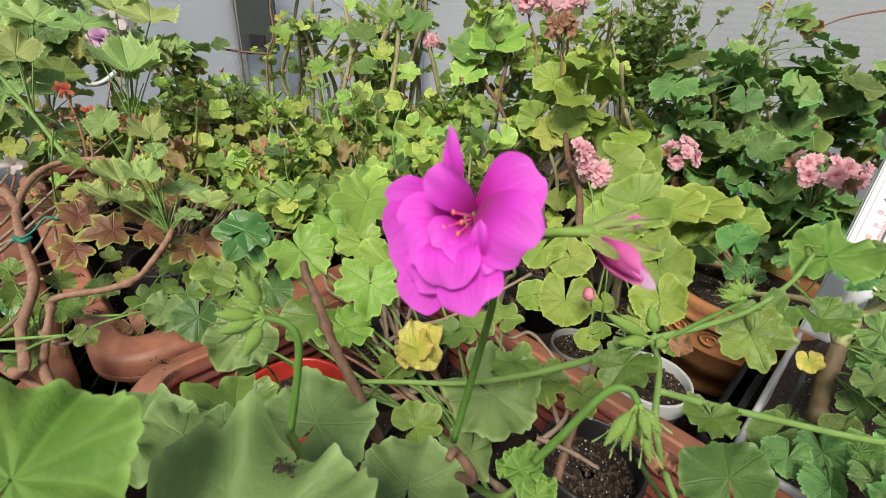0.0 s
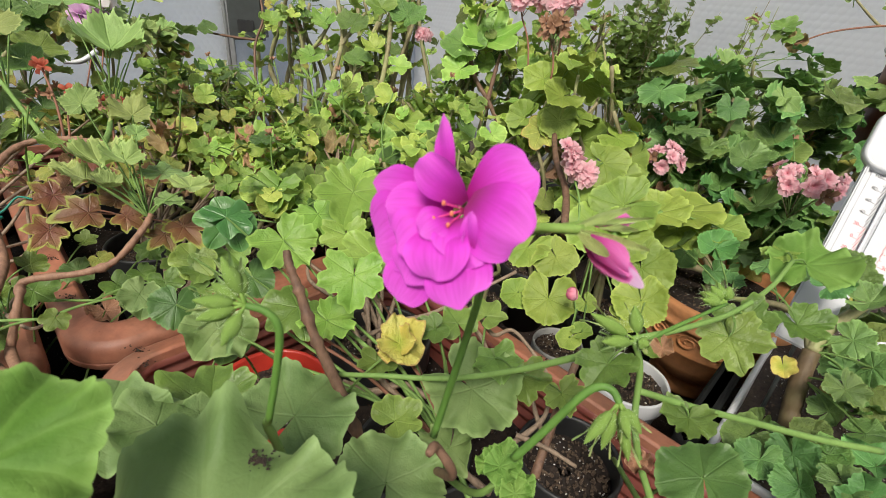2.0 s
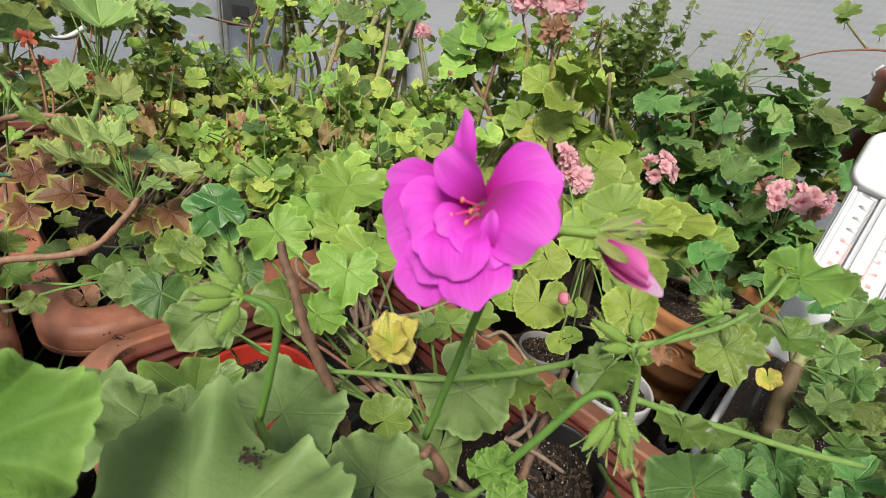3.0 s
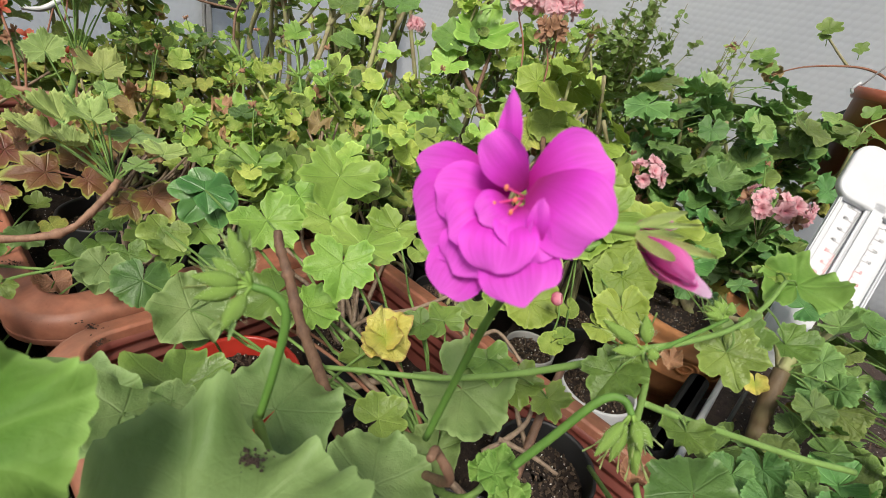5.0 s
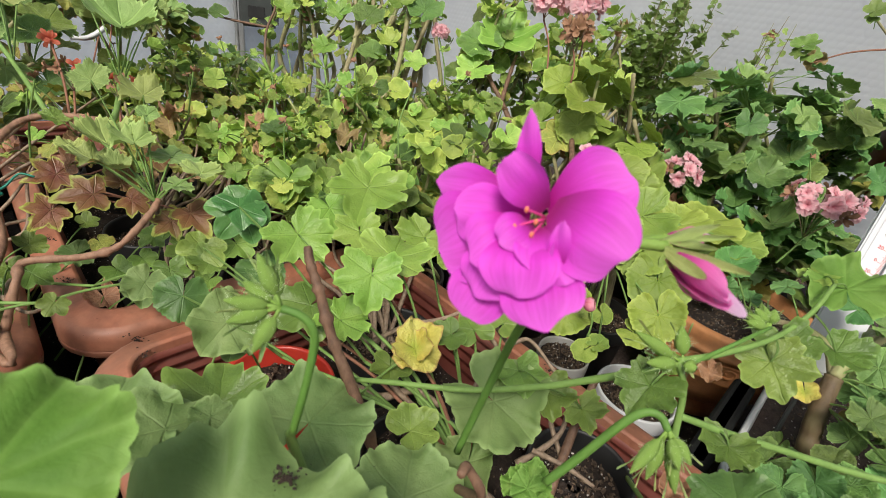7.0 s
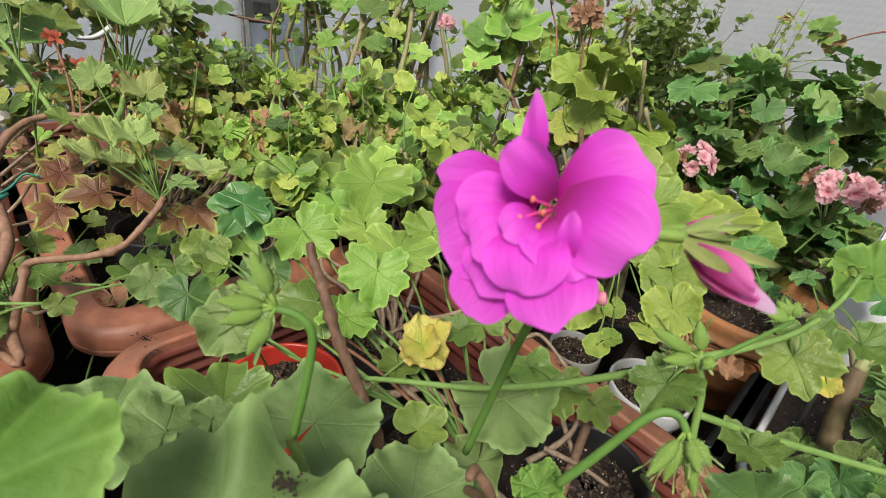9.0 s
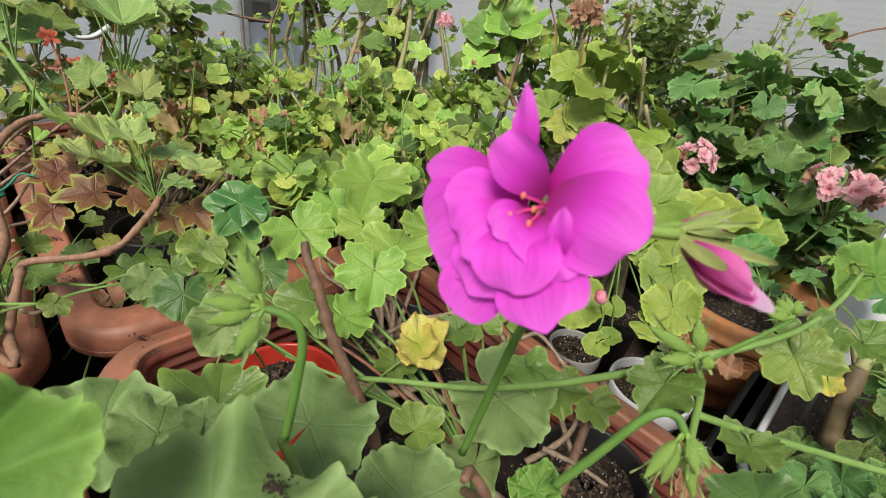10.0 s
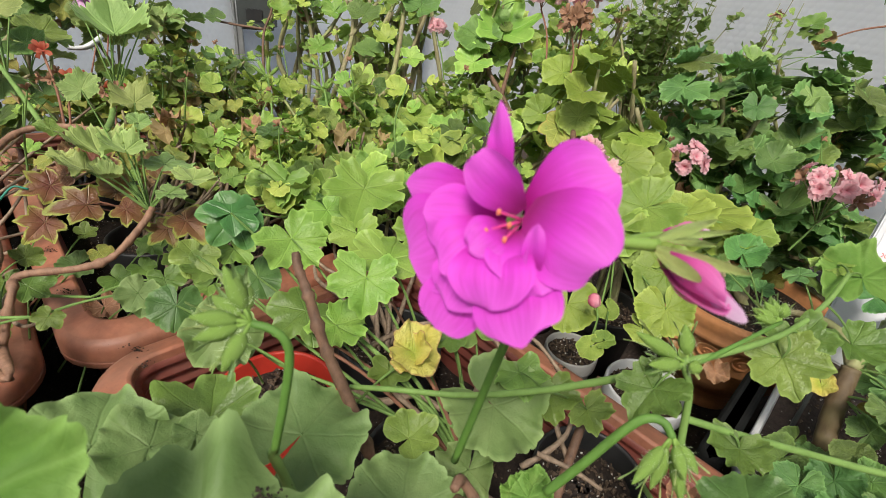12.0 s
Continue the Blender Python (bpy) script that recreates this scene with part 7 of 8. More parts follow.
def trunk_plant():
    base = Vector((0.3809, 0.3034, 0.2015))
    base.z = 0.186
    root = thing("trunk_pelargonium", base, "old pelargonium with a thick bare trunk and grey-green scalloped leaves", "plant", "potted pelargoniums")
    stem(root, [base - Vector((0, 0, 0.02)), (0.3672, 0.2999, 0.2369), (0.368, 0.3088, 0.2643), (0.3698, 0.3174, 0.2912), (0.378, 0.3291, 0.3137)], 0.0092, 0.0072, TRUNK, "trunk", 0.09, 12, 8, 2)
    stem(root, [(0.378, 0.3291, 0.3137), (0.3906, 0.3381, 0.3314), (0.4157, 0.3467, 0.3488), (0.4459, 0.3564, 0.3688)], 0.006, 0.004, GREY_BARK, "stem", 0.15, 8)
    stem(root, [(0.378, 0.3291, 0.3137), (0.387, 0.3581, 0.3261), (0.3836, 0.3907, 0.3234), (0.3662, 0.4353, 0.2998)], 0.005, 0.003, GREY_BARK, "stem", 0.15, 8)
    spots = (((0.3911, 0.3589, 0.3705), (0.7813, -0.0354, 0.6232), (-0.6091, -0.2613, 0.7488), 0.0218), ((0.4159, 0.3724, 0.376), (0.7105, 0.3089, 0.6323), (-0.5956, -0.2146, 0.7741), 0.0293), ((0.3971, 0.3185, 0.3375), (0.4706, -0.8771, 0.0964), (-0.6701, -0.2842, 0.6857), 0.0221), ((0.3909, 0.3057, 0.3131), (0.6559, -0.6476, 0.3879), (-0.6587, -0.24, 0.7131), 0.0161), ((0.3428, 0.3049, 0.2451), (-0.8047, 0.0353, -0.5926), (-0.5823, -0.2415, 0.7763), 0.0158),
             ((0.3745, 0.2827, 0.3116), (0.0501, -0.9453, -0.3223), (-0.673, -0.2704, 0.6884), 0.0205), ((0.3802, 0.2883, 0.2797), (0.7697, 0.114, 0.6281), (-0.6181, -0.1129, 0.778), 0.0179), ((0.3072, 0.2767, 0.254), (-0.7814, -0.1742, -0.5992), (-0.5626, -0.2187, 0.7973), 0.0260), ((0.3149, 0.2427, 0.2758), (-0.3145, -0.8363, -0.4491), (-0.6081, -0.1858, 0.7718), 0.0227),
             ((0.2884, 0.2406, 0.2704), (-0.5425, -0.647, -0.5358), (-0.5718, -0.1828, 0.7997), 0.0217), ((0.3439, 0.2427, 0.2773), (0.2585, -0.9636, 0.0683), (-0.6262, -0.1134, 0.7714), 0.0217), ((0.3284, 0.2129, 0.2843), (-0.0758, -0.9663, -0.2462), (-0.6486, -0.1397, 0.7482), 0.0205), ((0.2959, 0.211, 0.279), (-0.4326, -0.7696, -0.4696), (-0.606, -0.1374, 0.7835), 0.0194), ((0.348, 0.2651, 0.2769), (0.6255, 0.6431, 0.4418), (-0.5724, -0.0066, 0.82), 0.0184),
             ((0.4103, 0.3348, 0.3689), (0.6881, -0.5871, 0.4264), (-0.6447, -0.2249, 0.7307), 0.0211), ((0.3971, 0.2916, 0.3294), (0.6313, -0.666, 0.3974), (-0.6845, -0.2375, 0.6893), 0.0202), ((0.3742, 0.2511, 0.2946), (0.7048, -0.4413, 0.5554), (-0.6658, -0.1413, 0.7326), 0.0196),
             ((0.4023, 0.3984, 0.3602), (-0.2675, 0.9615, -0.0631), (-0.484, -0.0775, 0.8716), 0.0227), ((0.3906, 0.436, 0.345), (-0.3641, 0.931, -0.0245), (-0.4829, -0.1662, 0.8598), 0.0186), ((0.3451, 0.5353, 0.3165), (0.0497, 0.9855, 0.1623), (-0.3509, -0.1349, 0.9266), 0.0326), ((0.384, 0.5158, 0.3244), (0.6615, 0.6493, 0.3754), (-0.3923, -0.1271, 0.911), 0.0297), ((0.3897, 0.4706, 0.3036), (0.5161, 0.657, 0.5495), (-0.5059, -0.2838, 0.8146), 0.0161))
    rng = random.Random(77)
    for k, spot in enumerate(spots):
        sway = Vector((rng.uniform(-1, 1), rng.uniform(-1, 1), rng.uniform(-1, 1))) * 0.42
        lf = leaf(root, "zonal" if k % 3 == 1 else "crimped", spot[0], spot[1], Vector(spot[2]) + sway, spot[3] * 0.84, k)
        p = Vector(spot[0])
        near = min((Vector(q) for q in ((0.3672, 0.2999, 0.2369), (0.3698, 0.3174, 0.2912), (0.378, 0.3291, 0.3137), (0.4157, 0.3467, 0.3488), (0.3836, 0.3907, 0.3234), (0.3662, 0.4353, 0.2998))), key=lambda q: (q - p).length)
        petiole(lf, near, p, 0.0011, GREEN_STEM)
    lf = leaf(root, "yellow", *((0.3516, 0.3223, 0.2995), (-0.0497, -0.7417, -0.6689), (-0.6405, -0.4902, 0.5911), 0.0116), 0, "leaf", "small orange withering leaf")


pelargonium("low grey-green scalloped pelargonium in the white trough", (0.4908, 0.3223, 0.3068), (0.09, 0.09, 0.07), 40, ("crimped", "zonal"), (0.014, 0.026), 520, base=plan(0.60, -0.20, 0.186))
pelargonium("low grey-green scalloped pelargonium in the white trough", (0.3985, 0.2302, 0.2565), (0.08, 0.08, 0.05), 30, ("crimped", "zonal"), (0.014, 0.026), 521, base=plan(0.53, -0.18, 0.186))
TRUNK = bark_material("smooth_trunk", (0.145, 0.100, 0.052), (0.09, 0.06, 0.032), (0.12, 0.10, 0.045))
trunk_plant()


def thermometer():
    """Garden thermometer: a white plate with a hood, a raised tube housing and two printed scales."""
    o = Vector((0.3931, 0.3871, 0.288))
    top = Vector((0.4984, 0.4954, 0.467))
    y = (top - o)
    length = y.length
    y.normalize()
    x = Vector((0.4512, 0.3499, 0.266)) - o
    x = (x - y * x.dot(y)).normalized()
    z = x.cross(y)
    m = Matrix((x, y, z)).transposed().to_4x4()
    m.translation = o
    root = thing("thermometer", o, "white plastic garden thermometer with a hood and two printed scales", "thermometer")
    W = 0.078

    def slab(name, x0, x1, y0, y1, z0, z1, mat, bevel=0.002, parent=root):
        bm = bmesh.new()
        bmesh.ops.create_cube(bm, size=1.0)
        bmesh.ops.scale(bm, vec=(x1 - x0, y1 - y0, z1 - z0), verts=bm.verts)
        bmesh.ops.bevel(bm, geom=bm.edges[:], offset=bevel, segments=3, affect='EDGES')
        bmesh.ops.translate(bm, vec=((x0 + x1) / 2, (y0 + y1) / 2, (z0 + z1) / 2), verts=bm.verts)
        bmesh.ops.transform(bm, matrix=Matrix.Translation(-o) @ m, verts=bm.verts)
        me = bpy.data.meshes.new(name)
        bm.to_mesh(me)
        bm.free()
        me.materials.append(mat)
        ob = new(name, me)
        ob.parent = parent
        return ob

    slab("back_plate", 0, W, 0.085, length, -0.004, 0.0, WHITE, 0.0015)
    slab("lower_plate", 0, 0.046, 0, 0.0848, -0.004, 0.0, WHITE, 0.0015)
    slab("edge", 0, 0.004, 0.085, length, 0.0, 0.005, WHITE, 0.0015)
    slab("edge", W - 0.004, W, 0.085, length, 0.0, 0.005, WHITE, 0.0015)
    slab("tube_housing", 0.029, 0.049, 0.088, length - 0.004, 0.0, 0.010, WHITE, 0.004)
    slab("stake", 0.022, 0.026, -0.16, 0.002, -0.0080, -0.0042, DARK, 0.001)
    # hood: a wide, soft-cornered cap over the top end
    v, f = swept([(0.003, 0.0), (0.0, 0.001), (0.0, 0.007), (0.0006, 0.0088), (0.0020, 0.0098), (0.0035, 0.0100), (0.0035, 0.0100), (0.010, 0.0100)], 0.050, 0.038, 0.020, True)
    me = mesh_of("hood", [m @ Vector((p[0] + W / 2, p[1] + length + 0.018, p[2])) - o for p in v], f, WHITE)
    h = new("hood", me)
    h.parent = root
    PAPER = plain("scale_paper", (0.62, 0.63, 0.66), 0.5, vary=0.04, relief=0.0)
    slab("scale", 0.0085, 0.0285, 0.09, length - 0.018, 0.0, 0.0012, PAPER, 0.0004)
    slab("scale", 0.0495, 0.0695, 0.09, length - 0.018, 0.0, 0.0012, PAPER, 0.0004)
    top_y = length - 0.024
    pitch = 0.0150
    for side, marks in ((0, ("100", "80", "60", "40", "20", "0", "20", "40")), (1, ("40", "30", "20", "10", "0", "10", "20", "30"))):
        for k, word in enumerate(marks):
            ty = top_y - k * pitch - side * 0.004
            red = k > 3
            for j in range(10):
                yy = ty - j * pitch / 10
                ln = 0.0072 if j == 0 else 0.0052 if j == 5 else 0.0032
                x1 = 0.0282 if side == 0 else 0.0498 + ln
                slab("tick", x1 - ln, x1, yy - 0.00016, yy + 0.00016, 0.0012, 0.0016, RED_INK if red else INK, 0.00004)
            cu = bpy.data.curves.new("numeral", 'FONT')
            cu.body, cu.size, cu.extrude = word, 0.0058, 0.0001
            cu.align_x = 'RIGHT' if side == 0 else 'LEFT'
            cu.materials.append(RED_INK if red else INK)
            t = new("numeral", cu)
            t.parent = root
            t.matrix_basis = Matrix.Translation(-o) @ m @ Matrix.Translation((0.0205 if side == 0 else 0.0572, ty - 0.0005, 0.0015))


thermometer()


def black_box():
    """A narrow closed black plastic box pushed against the white trough."""
    n0, n1, u0, u1 = 0.432, 0.622, 0.0165, 0.042
    root = thing("plastic_box", plan((n0 + n1) / 2, (u0 + u1) / 2, -0.004), "narrow black plastic box beside the white trough", "box")
    v, f = swept([(0.005, 0.0), (0.0, 0.194), (0.0008, 0.1975), (0.0035, 0.199), (0.0035, 0.199), (0.006, 0.199)], (n1 - n0) / 2, (u1 - u0) / 2, 0.008, True)
    new("box_body", mesh_of("box_body", v, f, MATT_BLACK)).parent = root
    root.rotation_euler[2] = radians(TURN_PLAN)


black_box()


HANGER = plain("brown_plastic", (0.30, 0.085, 0.045), 0.4, vary=0.08, relief=0.05)


def hanging_pot():
    c = Vector((1.031, 0.9307, 0.5074))
    root = thing("hanging_pot", c, "brown plastic hanging pot with a white hanger and a trailing shoot", "hanging pot")
    v, f = lathe_data([(0.002, -0.17), (0.112, -0.17), (0.118, 0.05), (0.122, 0.05), (0.126, 0.054), (0.126, 0.072), (0.122, 0.075), (0.114, 0.074), (0.110, 0.05), (0.10, -0.16), (0.002, -0.16)], 48)
    b = new("pot_body", mesh_of("pot_body", v, f, HANGER))
    b.parent = root
    v, f = lathe_data([(0.111, 0.055), (0.06, 0.06), (0.002, 0.058)], 32)
    s = new("soil", mesh_of("soil", v, f, SOIL))
    s.parent = root
    up = Vector((c.x, c.y, TOP + 0.02))
    for k in range(3):
        g = 2 * math.pi * k / 3 + 2.6
        rim = c + Vector((0.122 * math.cos(g), 0.122 * math.sin(g), 0.070))
        stem(root, [rim, c + Vector((0, 0, 0.34))], 0.0018, 0.0018, WHITE, "hanger_arm", 0, 6, 3)
        stem(root, [rim + Vector((0.004, 0, -0.014)), rim + Vector((0.010 * math.cos(g), 0.010 * math.sin(g), -0.004)), rim + Vector((0, 0, 0.012))], 0.0035, 0.003, WHITE, "hanger_clip", 0, 7, 4)
    stem(root, [c + Vector((0, 0, 0.335)), up], 0.0014, 0.0014, METAL, "wire", 0, 6, 3)
    plant = thing("trailing_pelargonium", c + Vector((0, 0, 0.055)), "thin brown shoot with sparse leaves trailing from the hanging pot", "plant")
    stem(plant, [c + Vector((-0.03, -0.03, 0.05)), (0.9806, 0.9891, 0.6036), (0.9341, 1.014, 0.6164), (0.8659, 1.03, 0.6059), (0.8181, 1.051, 0.5894), (0.7721, 1.065, 0.5618)], 0.0030, 0.0014, RED_STEM, "stem", 0.08, 7)
    stem(plant, [(0.9077, 1.028, 0.6131), (0.8833, 1.042, 0.6332), (0.8539, 1.06, 0.6599)], 0.0028, 0.002, GREY_BARK, "stem", 0.15, 7)
    for k, spot in enumerate((((0.8513, 1.068, 0.6746), (0.7925, -0.0847, 0.604), (-0.5659, -0.4714, 0.6764), 0.0287), ((0.8508, 1.063, 0.6636), (-0.7451, 0.6409, -0.1845), (-0.5965, -0.5167, 0.6142), 0.0173), ((0.9254, 1.046, 0.6524), (0.5963, -0.8027, 0.0101), (-0.5975, -0.4354, 0.6734), 0.0188), ((0.7535, 1.085, 0.5943), (0.6774, 0.4033, 0.6152), (-0.49, -0.3763, 0.7863), 0.0315),
                              ((0.7459, 1.079, 0.5792), (-0.8467, 0.3705, -0.3819), (-0.521, -0.4319, 0.7362), 0.0194), ((0.7665, 1.075, 0.5788), (0.7229, -0.6894, 0.047), (-0.5981, -0.5902, 0.5421), 0.0232), ((0.8547, 0.8577, 0.4938), (-0.3261, -0.2661, -0.9071), (-0.7325, -0.5355, 0.4204), 0.0209), ((0.84, 0.8541, 0.4831), (-0.6755, 0.6679, -0.3124), (-0.7275, -0.5342, 0.4306), 0.0147), ((0.8952, 0.8973, 0.5363), (0.4571, 0.3622, 0.8123), (-0.6888, -0.4337, 0.581), 0.0219))):
        lf = leaf(plant, "ivy", *spot, k)
        petiole(lf, Vector(spot[0]) + Vector((0.02, 0.01, -0.02)), spot[0], 0.0009, GREEN_STEM)
    lf = leaf(plant, "dead", *((0.7787, 1.068, 0.5677), (-0.249, -0.14, -0.9583), (-0.6346, -0.7239, 0.2706), 0.0216), 0)
    stem(plant, [c + Vector((-0.08, -0.06, 0.055)), (0.8875, 0.8795, 0.5222), (0.8572, 0.8597, 0.4982)], 0.0018, 0.0013, GREY_BARK, "stem", 0.1, 7)


hanging_pot()
rail = thing("wall_rail", (1.145, 1.288, 0.4595), "dark metal rail along the bubble film", "rail", kind="structure")
bar(rail, "rail_bar", (1.135, 1.32, 0.4295), (1.154, 1.05, 0.6353), 0.018, 0.022, DARK)
bar(rail, "rail_bar", (1.138, 1.31, 0.4122), (1.156, 1.042, 0.6222), 0.008, 0.010, METAL)


def dark_crate():
    """A dark plastic fan case on the wall post, with a slot cut in its face."""
    a, b = Vector((-0.7619, 1.918, 0.3665)), Vector((-0.6262, 1.918, 0.3736))
    x = (b - a)
    w = x.length
    x.normalize()
    root = thing("plastic_case", a, "dark grey plastic case with a slot, fixed beside the post", "case")
    n = x.cross(Vector((0, 0, 1)))
    bm = bmesh.new()
    bmesh.ops.create_cube(bm, size=1.0)
    bmesh.ops.scale(bm, vec=(w, 0.05, 0.36), verts=bm.verts)
    bmesh.ops.bevel(bm, geom=bm.edges[:], offset=0.012, segments=3, affect='EDGES')
    m = Matrix((x, -n, Vector((0, 0, 1)))).transposed().to_4x4()
    m.translation = x * w / 2 + Vector((0, 0, 0.18))
    bmesh.ops.transform(bm, matrix=m, verts=bm.verts)
    me = bpy.data.meshes.new("case_body")
    bm.to_mesh(me)
    bm.free()
    me.materials.append(DARK)
    ob = new("case_body", me)
    ob.parent = root
    bar(root, "slot", a + x * w * 0.5 + n * 0.026 + Vector((0, 0, 0.03)), a + x * w * 0.5 + n * 0.026 + Vector((0, 0, 0.07)), w * 0.45, 0.006, BLACK, 0.002)


dark_crate()


# ---- bare trunks and upright bud stalks among the leaves ----
def pruned_plant(label, limbs, spots, mat):
    foot = Vector(limbs[0][0][0])
    base = place_pot(foot)
    root = thing("pruned_pelargonium", base, label, "plant", "potted pelargoniums")
    for k, (pts, r) in enumerate(limbs):
        pts = ([base - Vector((0, 0, 0.012)), base.lerp(foot, 0.5) + Vector((0.01, 0, 0.01))] if k == 0 else []) + list(pts)
        stem(root, pts, r, r * 0.7, mat, "limb", 0.22, 9, 7, k)
    for k, spot in enumerate(spots):
        lf = leaf(root, "fresh" if k % 3 else "zonal", *spot, k)
        p = Vector(spot[0])
        near = min((Vector(q) for pts, r in limbs for q in pts), key=lambda q: (q - p).length)
        petiole(lf, near, p, 0.0010, GREEN_STEM)


pruned_plant("old pruned pelargonium with thick pale bare limbs", (
    (((-0.1349, 0.9626, 0.3281), (-0.105, 1.02, 0.3945), (-0.0957, 1.087, 0.4791), (-0.0941, 1.133, 0.5668), (-0.1005, 1.174, 0.6431)), 0.0065),
    (((-0.1236, 0.9895, 0.3581), (-0.1693, 1.043, 0.3932), (-0.1495, 1.085, 0.4299)), 0.0048),
    (((-0.0949, 1.104, 0.512), (-0.0663, 1.128, 0.5573), (-0.0506, 1.157, 0.6129)), 0.0045)),
    (((-0.0578, 1.094, 0.5365), (0.4086, 0.7139, 0.5686), (-0.0061, -0.6208, 0.7839), 0.0426), ((-0.1211, 1.06, 0.4688), (-0.9888, 0.1011, 0.1101), (0.0331, -0.5704, 0.8207), 0.0295), ((-0.0702, 1.032, 0.4406), (0.9964, 0.0732, 0.0433), (0.0036, -0.5449, 0.8385), 0.0311), ((-0.1595, 1.069, 0.4429), (-0.8339, 0.4329, 0.3423), (0.0552, -0.5518, 0.8322), 0.0312), ((-0.1129, 1.099, 0.5443), (-0.571, 0.6296, 0.5267), (0.0258, -0.6275, 0.7782), 0.0391)), GREY_BARK)
pruned_plant("old pruned pelargonium with pale bare limbs", (
    (((-0.2198, 1.029, 0.3632), (-0.2094, 1.079, 0.4156), (-0.2062, 1.147, 0.4805), (-0.2282, 1.202, 0.5599)), 0.0062),
    (((-0.2082, 1.124, 0.4584), (-0.1835, 1.153, 0.4932), (-0.1608, 1.183, 0.5286)), 0.005),
    (((-0.2242, 1.172, 0.5256), (-0.2623, 1.149, 0.4595), (-0.2967, 1.147, 0.4333)), 0.004)),
    (((-0.1805, 1.138, 0.5059), (0.3364, 0.7634, 0.5515), (0.0615, -0.6022, 0.796), 0.0373), ((-0.2466, 1.149, 0.502), (-0.8588, 0.3531, 0.3712), (0.0969, -0.5996, 0.7944), 0.0320), ((-0.2687, 1.112, 0.4325), (-0.5886, -0.7091, -0.3882), (0.1131, -0.5477, 0.829), 0.0318)), GREY_BARK)
pruned_plant("old pelargonium with a dark brown leaning limb", (
    (((0.1594, 0.9798, 0.3333), (0.1351, 1.029, 0.3818), (0.097, 1.079, 0.4317), (0.0831, 1.131, 0.4851)), 0.0062),
    (((0.1286, 1.032, 0.3869), (0.1412, 1.079, 0.434), (0.1529, 1.114, 0.4783)), 0.005)),
    (((0.0686, 1.112, 0.4916), (-0.7329, 0.5834, 0.35), (-0.0795, -0.5844, 0.8076), 0.0528), ((0.1248, 1.118, 0.5057), (0.2764, 0.7533, 0.5968), (-0.1114, -0.5917, 0.7984), 0.0752), ((0.0637, 1.064, 0.4437), (-0.7757, -0.456, -0.4363), (-0.0787, -0.6161, 0.7838), 0.0470)), BARK)
pruned_plant("leafless brown pelargonium twigs against the film", (
    (((-0.4747, 1.33, 0.277), (-0.4942, 1.398, 0.404), (-0.4786, 1.436, 0.476), (-0.492, 1.474, 0.5465), (-0.4829, 1.511, 0.6181)), 0.004),
    (((-0.4888, 1.409, 0.4242), (-0.5631, 1.412, 0.426), (-0.6358, 1.416, 0.4308)), 0.0035),
    (((-0.3706, 1.383, 0.382), (-0.3213, 1.405, 0.4273), (-0.2715, 1.422, 0.4612)), 0.003)), (((-0.6186, 1.399, 0.4417), (-0.9106, 0.157, 0.3823), (0.2342, -0.5662, 0.7903), 0.0264), ((-0.446, 1.414, 0.4788), (0.5462, 0.7188, 0.43), (0.1592, -0.5931, 0.7892), 0.0347)), BARK)


def bud_stalk(foot, top, tips, width):
    root = thing("bud_stalk", foot, "upright pale green stalk with a cluster of closed buds", "flower bud", "upright bud stalks")
    f, t = Vector(foot), Vector(top)
    stem(root, [f, f.lerp(t, 0.5) + Vector((0.004, 0.002, 0)), t], 0.0022, 0.0018, GREEN_STEM, "flower_stalk", 0.04, 7)
    green_buds(root, t, tips, width)


bud_stalk((-0.2832, 0.7984, 0.3097), (-0.2983, 0.8484, 0.4032), ((-0.3226, 0.8475, 0.4215), (-0.3201, 0.8637, 0.4308), (-0.3001, 0.8665, 0.4372), (-0.2776, 0.8475, 0.4238), (-0.3027, 0.8254, 0.4023)), 0.0065)
bud_stalk((-0.1943, 0.8252, 0.3222), (-0.2151, 0.8789, 0.4222), ((-0.2438, 0.8732, 0.4314), (-0.2349, 0.8896, 0.4414), (-0.2165, 0.8926, 0.4479), (-0.1979, 0.8757, 0.4384)), 0.0065)
bud_stalk((-0.1886, 0.8129, 0.3208), (-0.2027, 0.8515, 0.3927), ((-0.227, 0.8446, 0.3997), (-0.2262, 0.8607, 0.4087), (-0.1888, 0.8484, 0.4089)), 0.006)
pelargonium("dark-leaved pelargonium in the terracotta pot", (0.4608, 0.6759, 0.246), (0.09, 0.08, 0.035), 18, ("zonal", "crimped"), (0.016, 0.028), 530, base=terra_soil, wood_r=0.008, shoots=4)


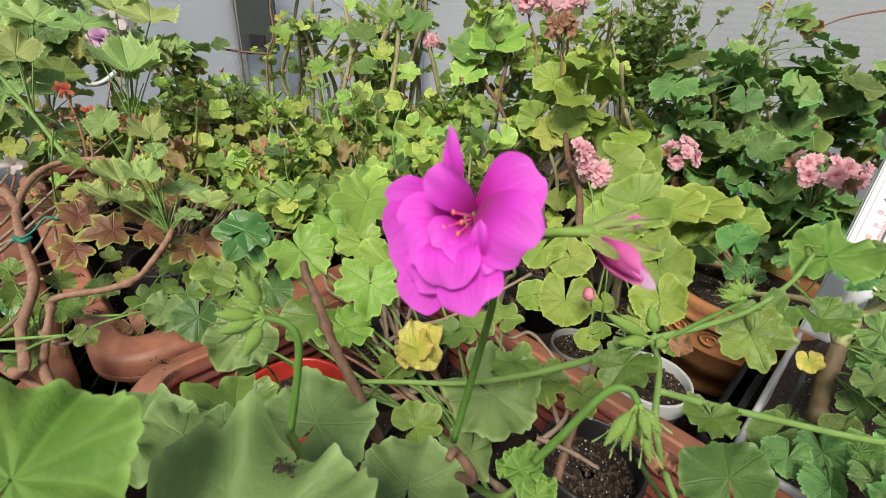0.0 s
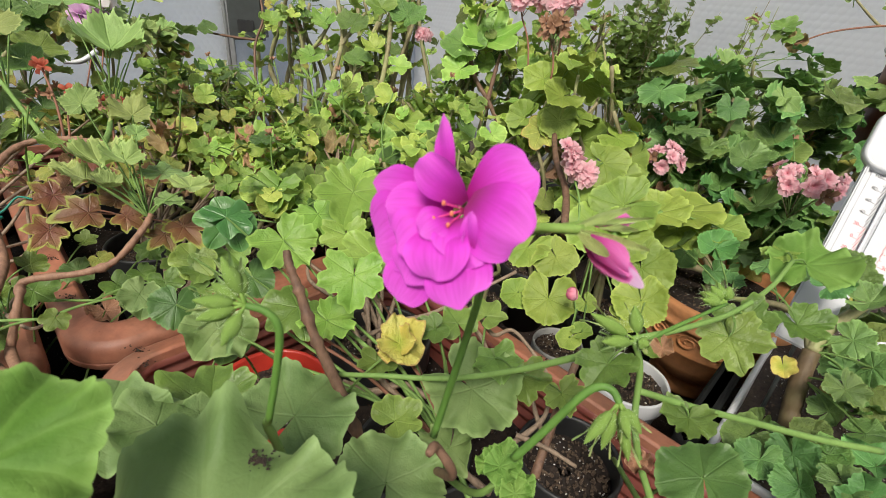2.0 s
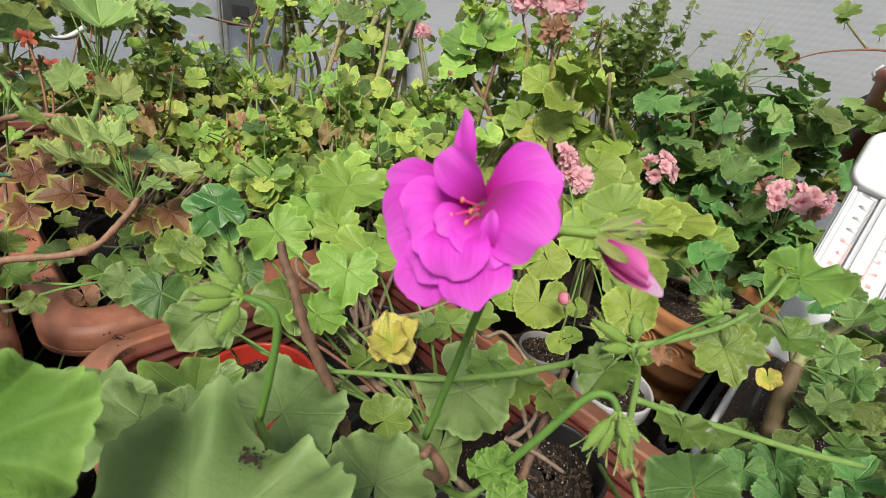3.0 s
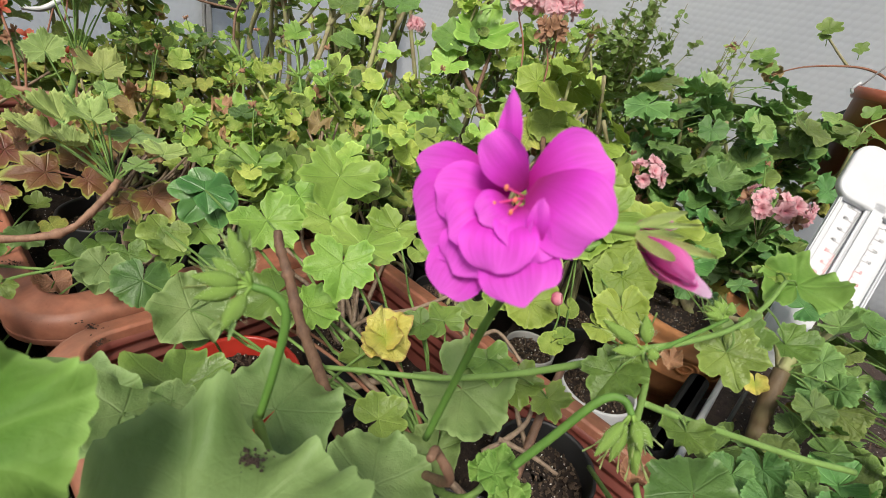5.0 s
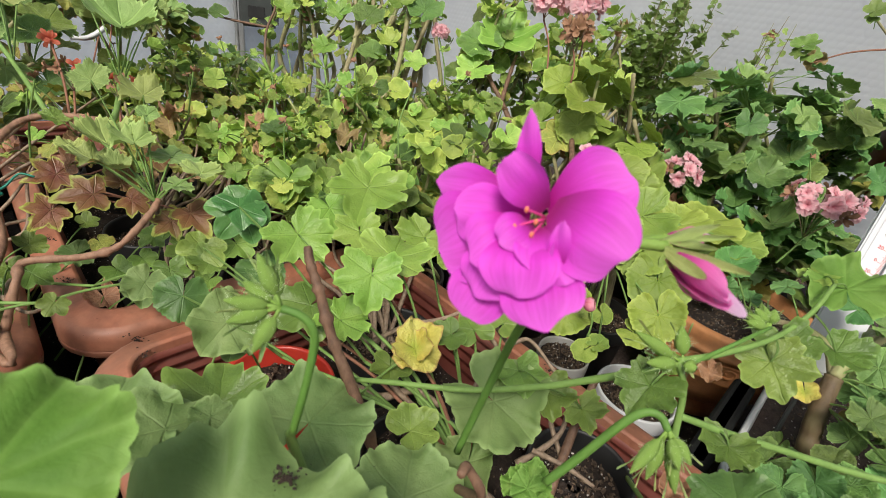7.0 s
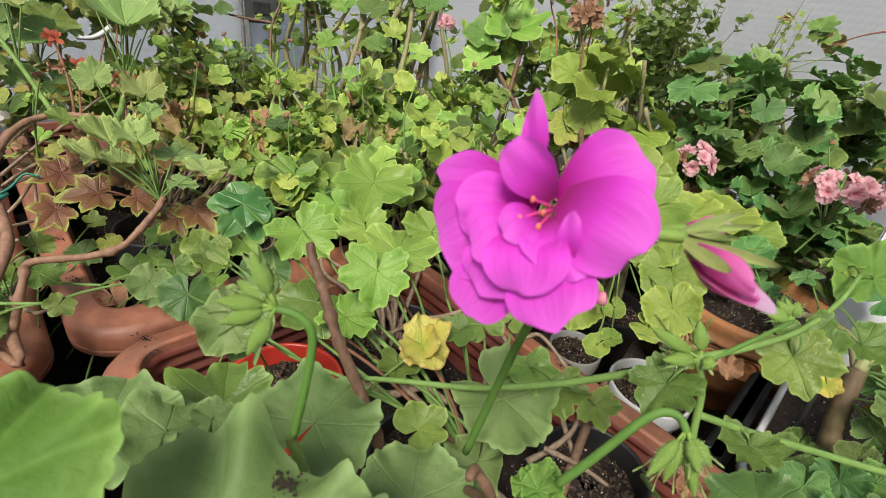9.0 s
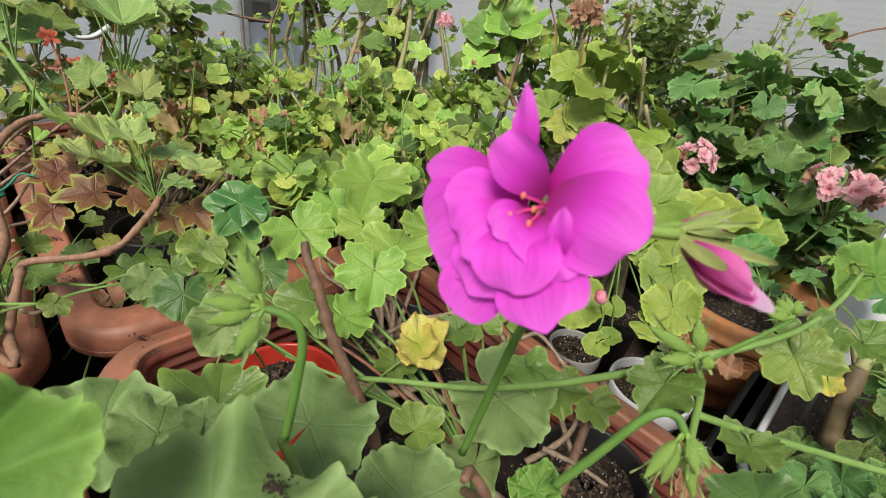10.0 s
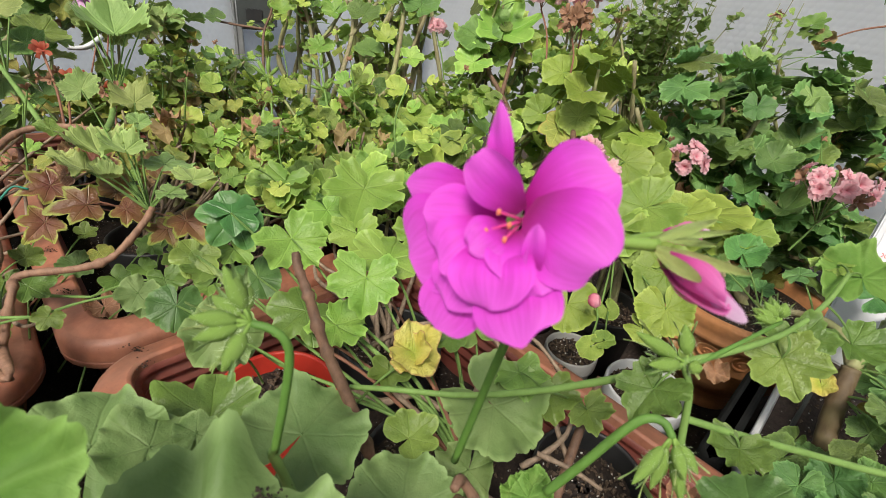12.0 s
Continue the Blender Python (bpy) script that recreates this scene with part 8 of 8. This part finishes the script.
# ---- small-leaved bushes at the back ----
def fine_bush(label, c, rad, count, size, seed, twigs=26, name="shrub"):
    rng = random.Random(seed)
    c = Vector(c)
    foot = place_pot(c)
    root = thing(name, foot, label, "shrub", kind="")
    src = LEAVES["small"][0]
    base_v = np.array([v.co[:] for v in src.vertices])
    base_f = [tuple(p.vertices) for p in src.polygons]
    uvb = base_v[:, :2] * 0.5 + 0.5
    V, F, UV = [], [], []
    tv, tf = [], []
    for k in range(twigs):
        d = Vector((rng.gauss(0, 0.6), rng.gauss(0, 0.6), rng.uniform(0.1, 1.0)))
        tip = c + Vector((d.x * rad[0], d.y * rad[1], d.z * rad[2]))
        mid = foot.lerp(tip, 0.55) + Vector((rng.uniform(-1, 1), rng.uniform(-1, 1), 0)) * 0.03
        pts = [foot, mid, tip]
        v, f = tube_data([p - foot for p in pts], 0.0030, 0.0008, 5, 6, 0.1, k, len(tv))
        tv += v
        tf += f
        line = spline(pts, 8)
        for j in range(count):
            t = rng.uniform(0.45, 1.0)
            p = line[min(len(line) - 1, int(t * (len(line) - 1)))] + Vector((rng.uniform(-1, 1), rng.uniform(-1, 1), rng.uniform(-1, 1))) * 0.016 - foot
            rot = Euler((rng.uniform(-0.9, 0.9), rng.uniform(-0.9, 0.9), rng.uniform(0, 6.28))).to_matrix()
            s = rng.uniform(*size)
            o = len(V)
            V += [p + rot @ (Vector(q) * s) for q in base_v]
            F += [tuple(o + i for i in q) for q in base_f]
            UV += list(map(tuple, uvb))
    me = mesh_of("foliage", V, F, SMALL)
    uv_layer(me, "blade", UV)
    uv_layer(me, "rim", [(0.5, 0.5)] * len(V))
    fo = new("foliage", me)
    fo.parent = root
    tw = new("wood", mesh_of("wood", tv, tf, GREY_BARK))
    tw.parent = root
    return root


fine_bush("airy small-leaved yellow-green shrub against the film", (0.6019, 1.452, 0.4561), (0.16, 0.14, 0.26), 44, (0.009, 0.018), 71, 34)
fine_bush("airy small-leaved yellow-green shrub against the film", (0.7485, 1.286, 0.3651), (0.16, 0.12, 0.16), 40, (0.009, 0.017), 72, 34)
fine_bush("slender small-leaved herb with a dark purple tip", (0.865, 1.359, 0.508), (0.06, 0.05, 0.16), 20, (0.008, 0.015), 73, 9)
umbel("dark purple flower tip on the herb", (0.8661, 1.38, 0.6122), 0.0151, 3, ("dried",), 0.0136, (0.8579, 1.34, 0.5369), 15, 1.0, GREEN_STEM, 0.001)
tag = thing("plant_label", (-0.7196, 0.9995, 0.3883), "curved white plastic plant label among the leaves", "label")
stem(tag, [(-0.7372, 0.9995, 0.3874), (-0.6948, 0.9906, 0.3942), (-0.6738, 1.012, 0.4136)], 0.004, 0.006, WHITE, "label_strip", 0, 4, 5)
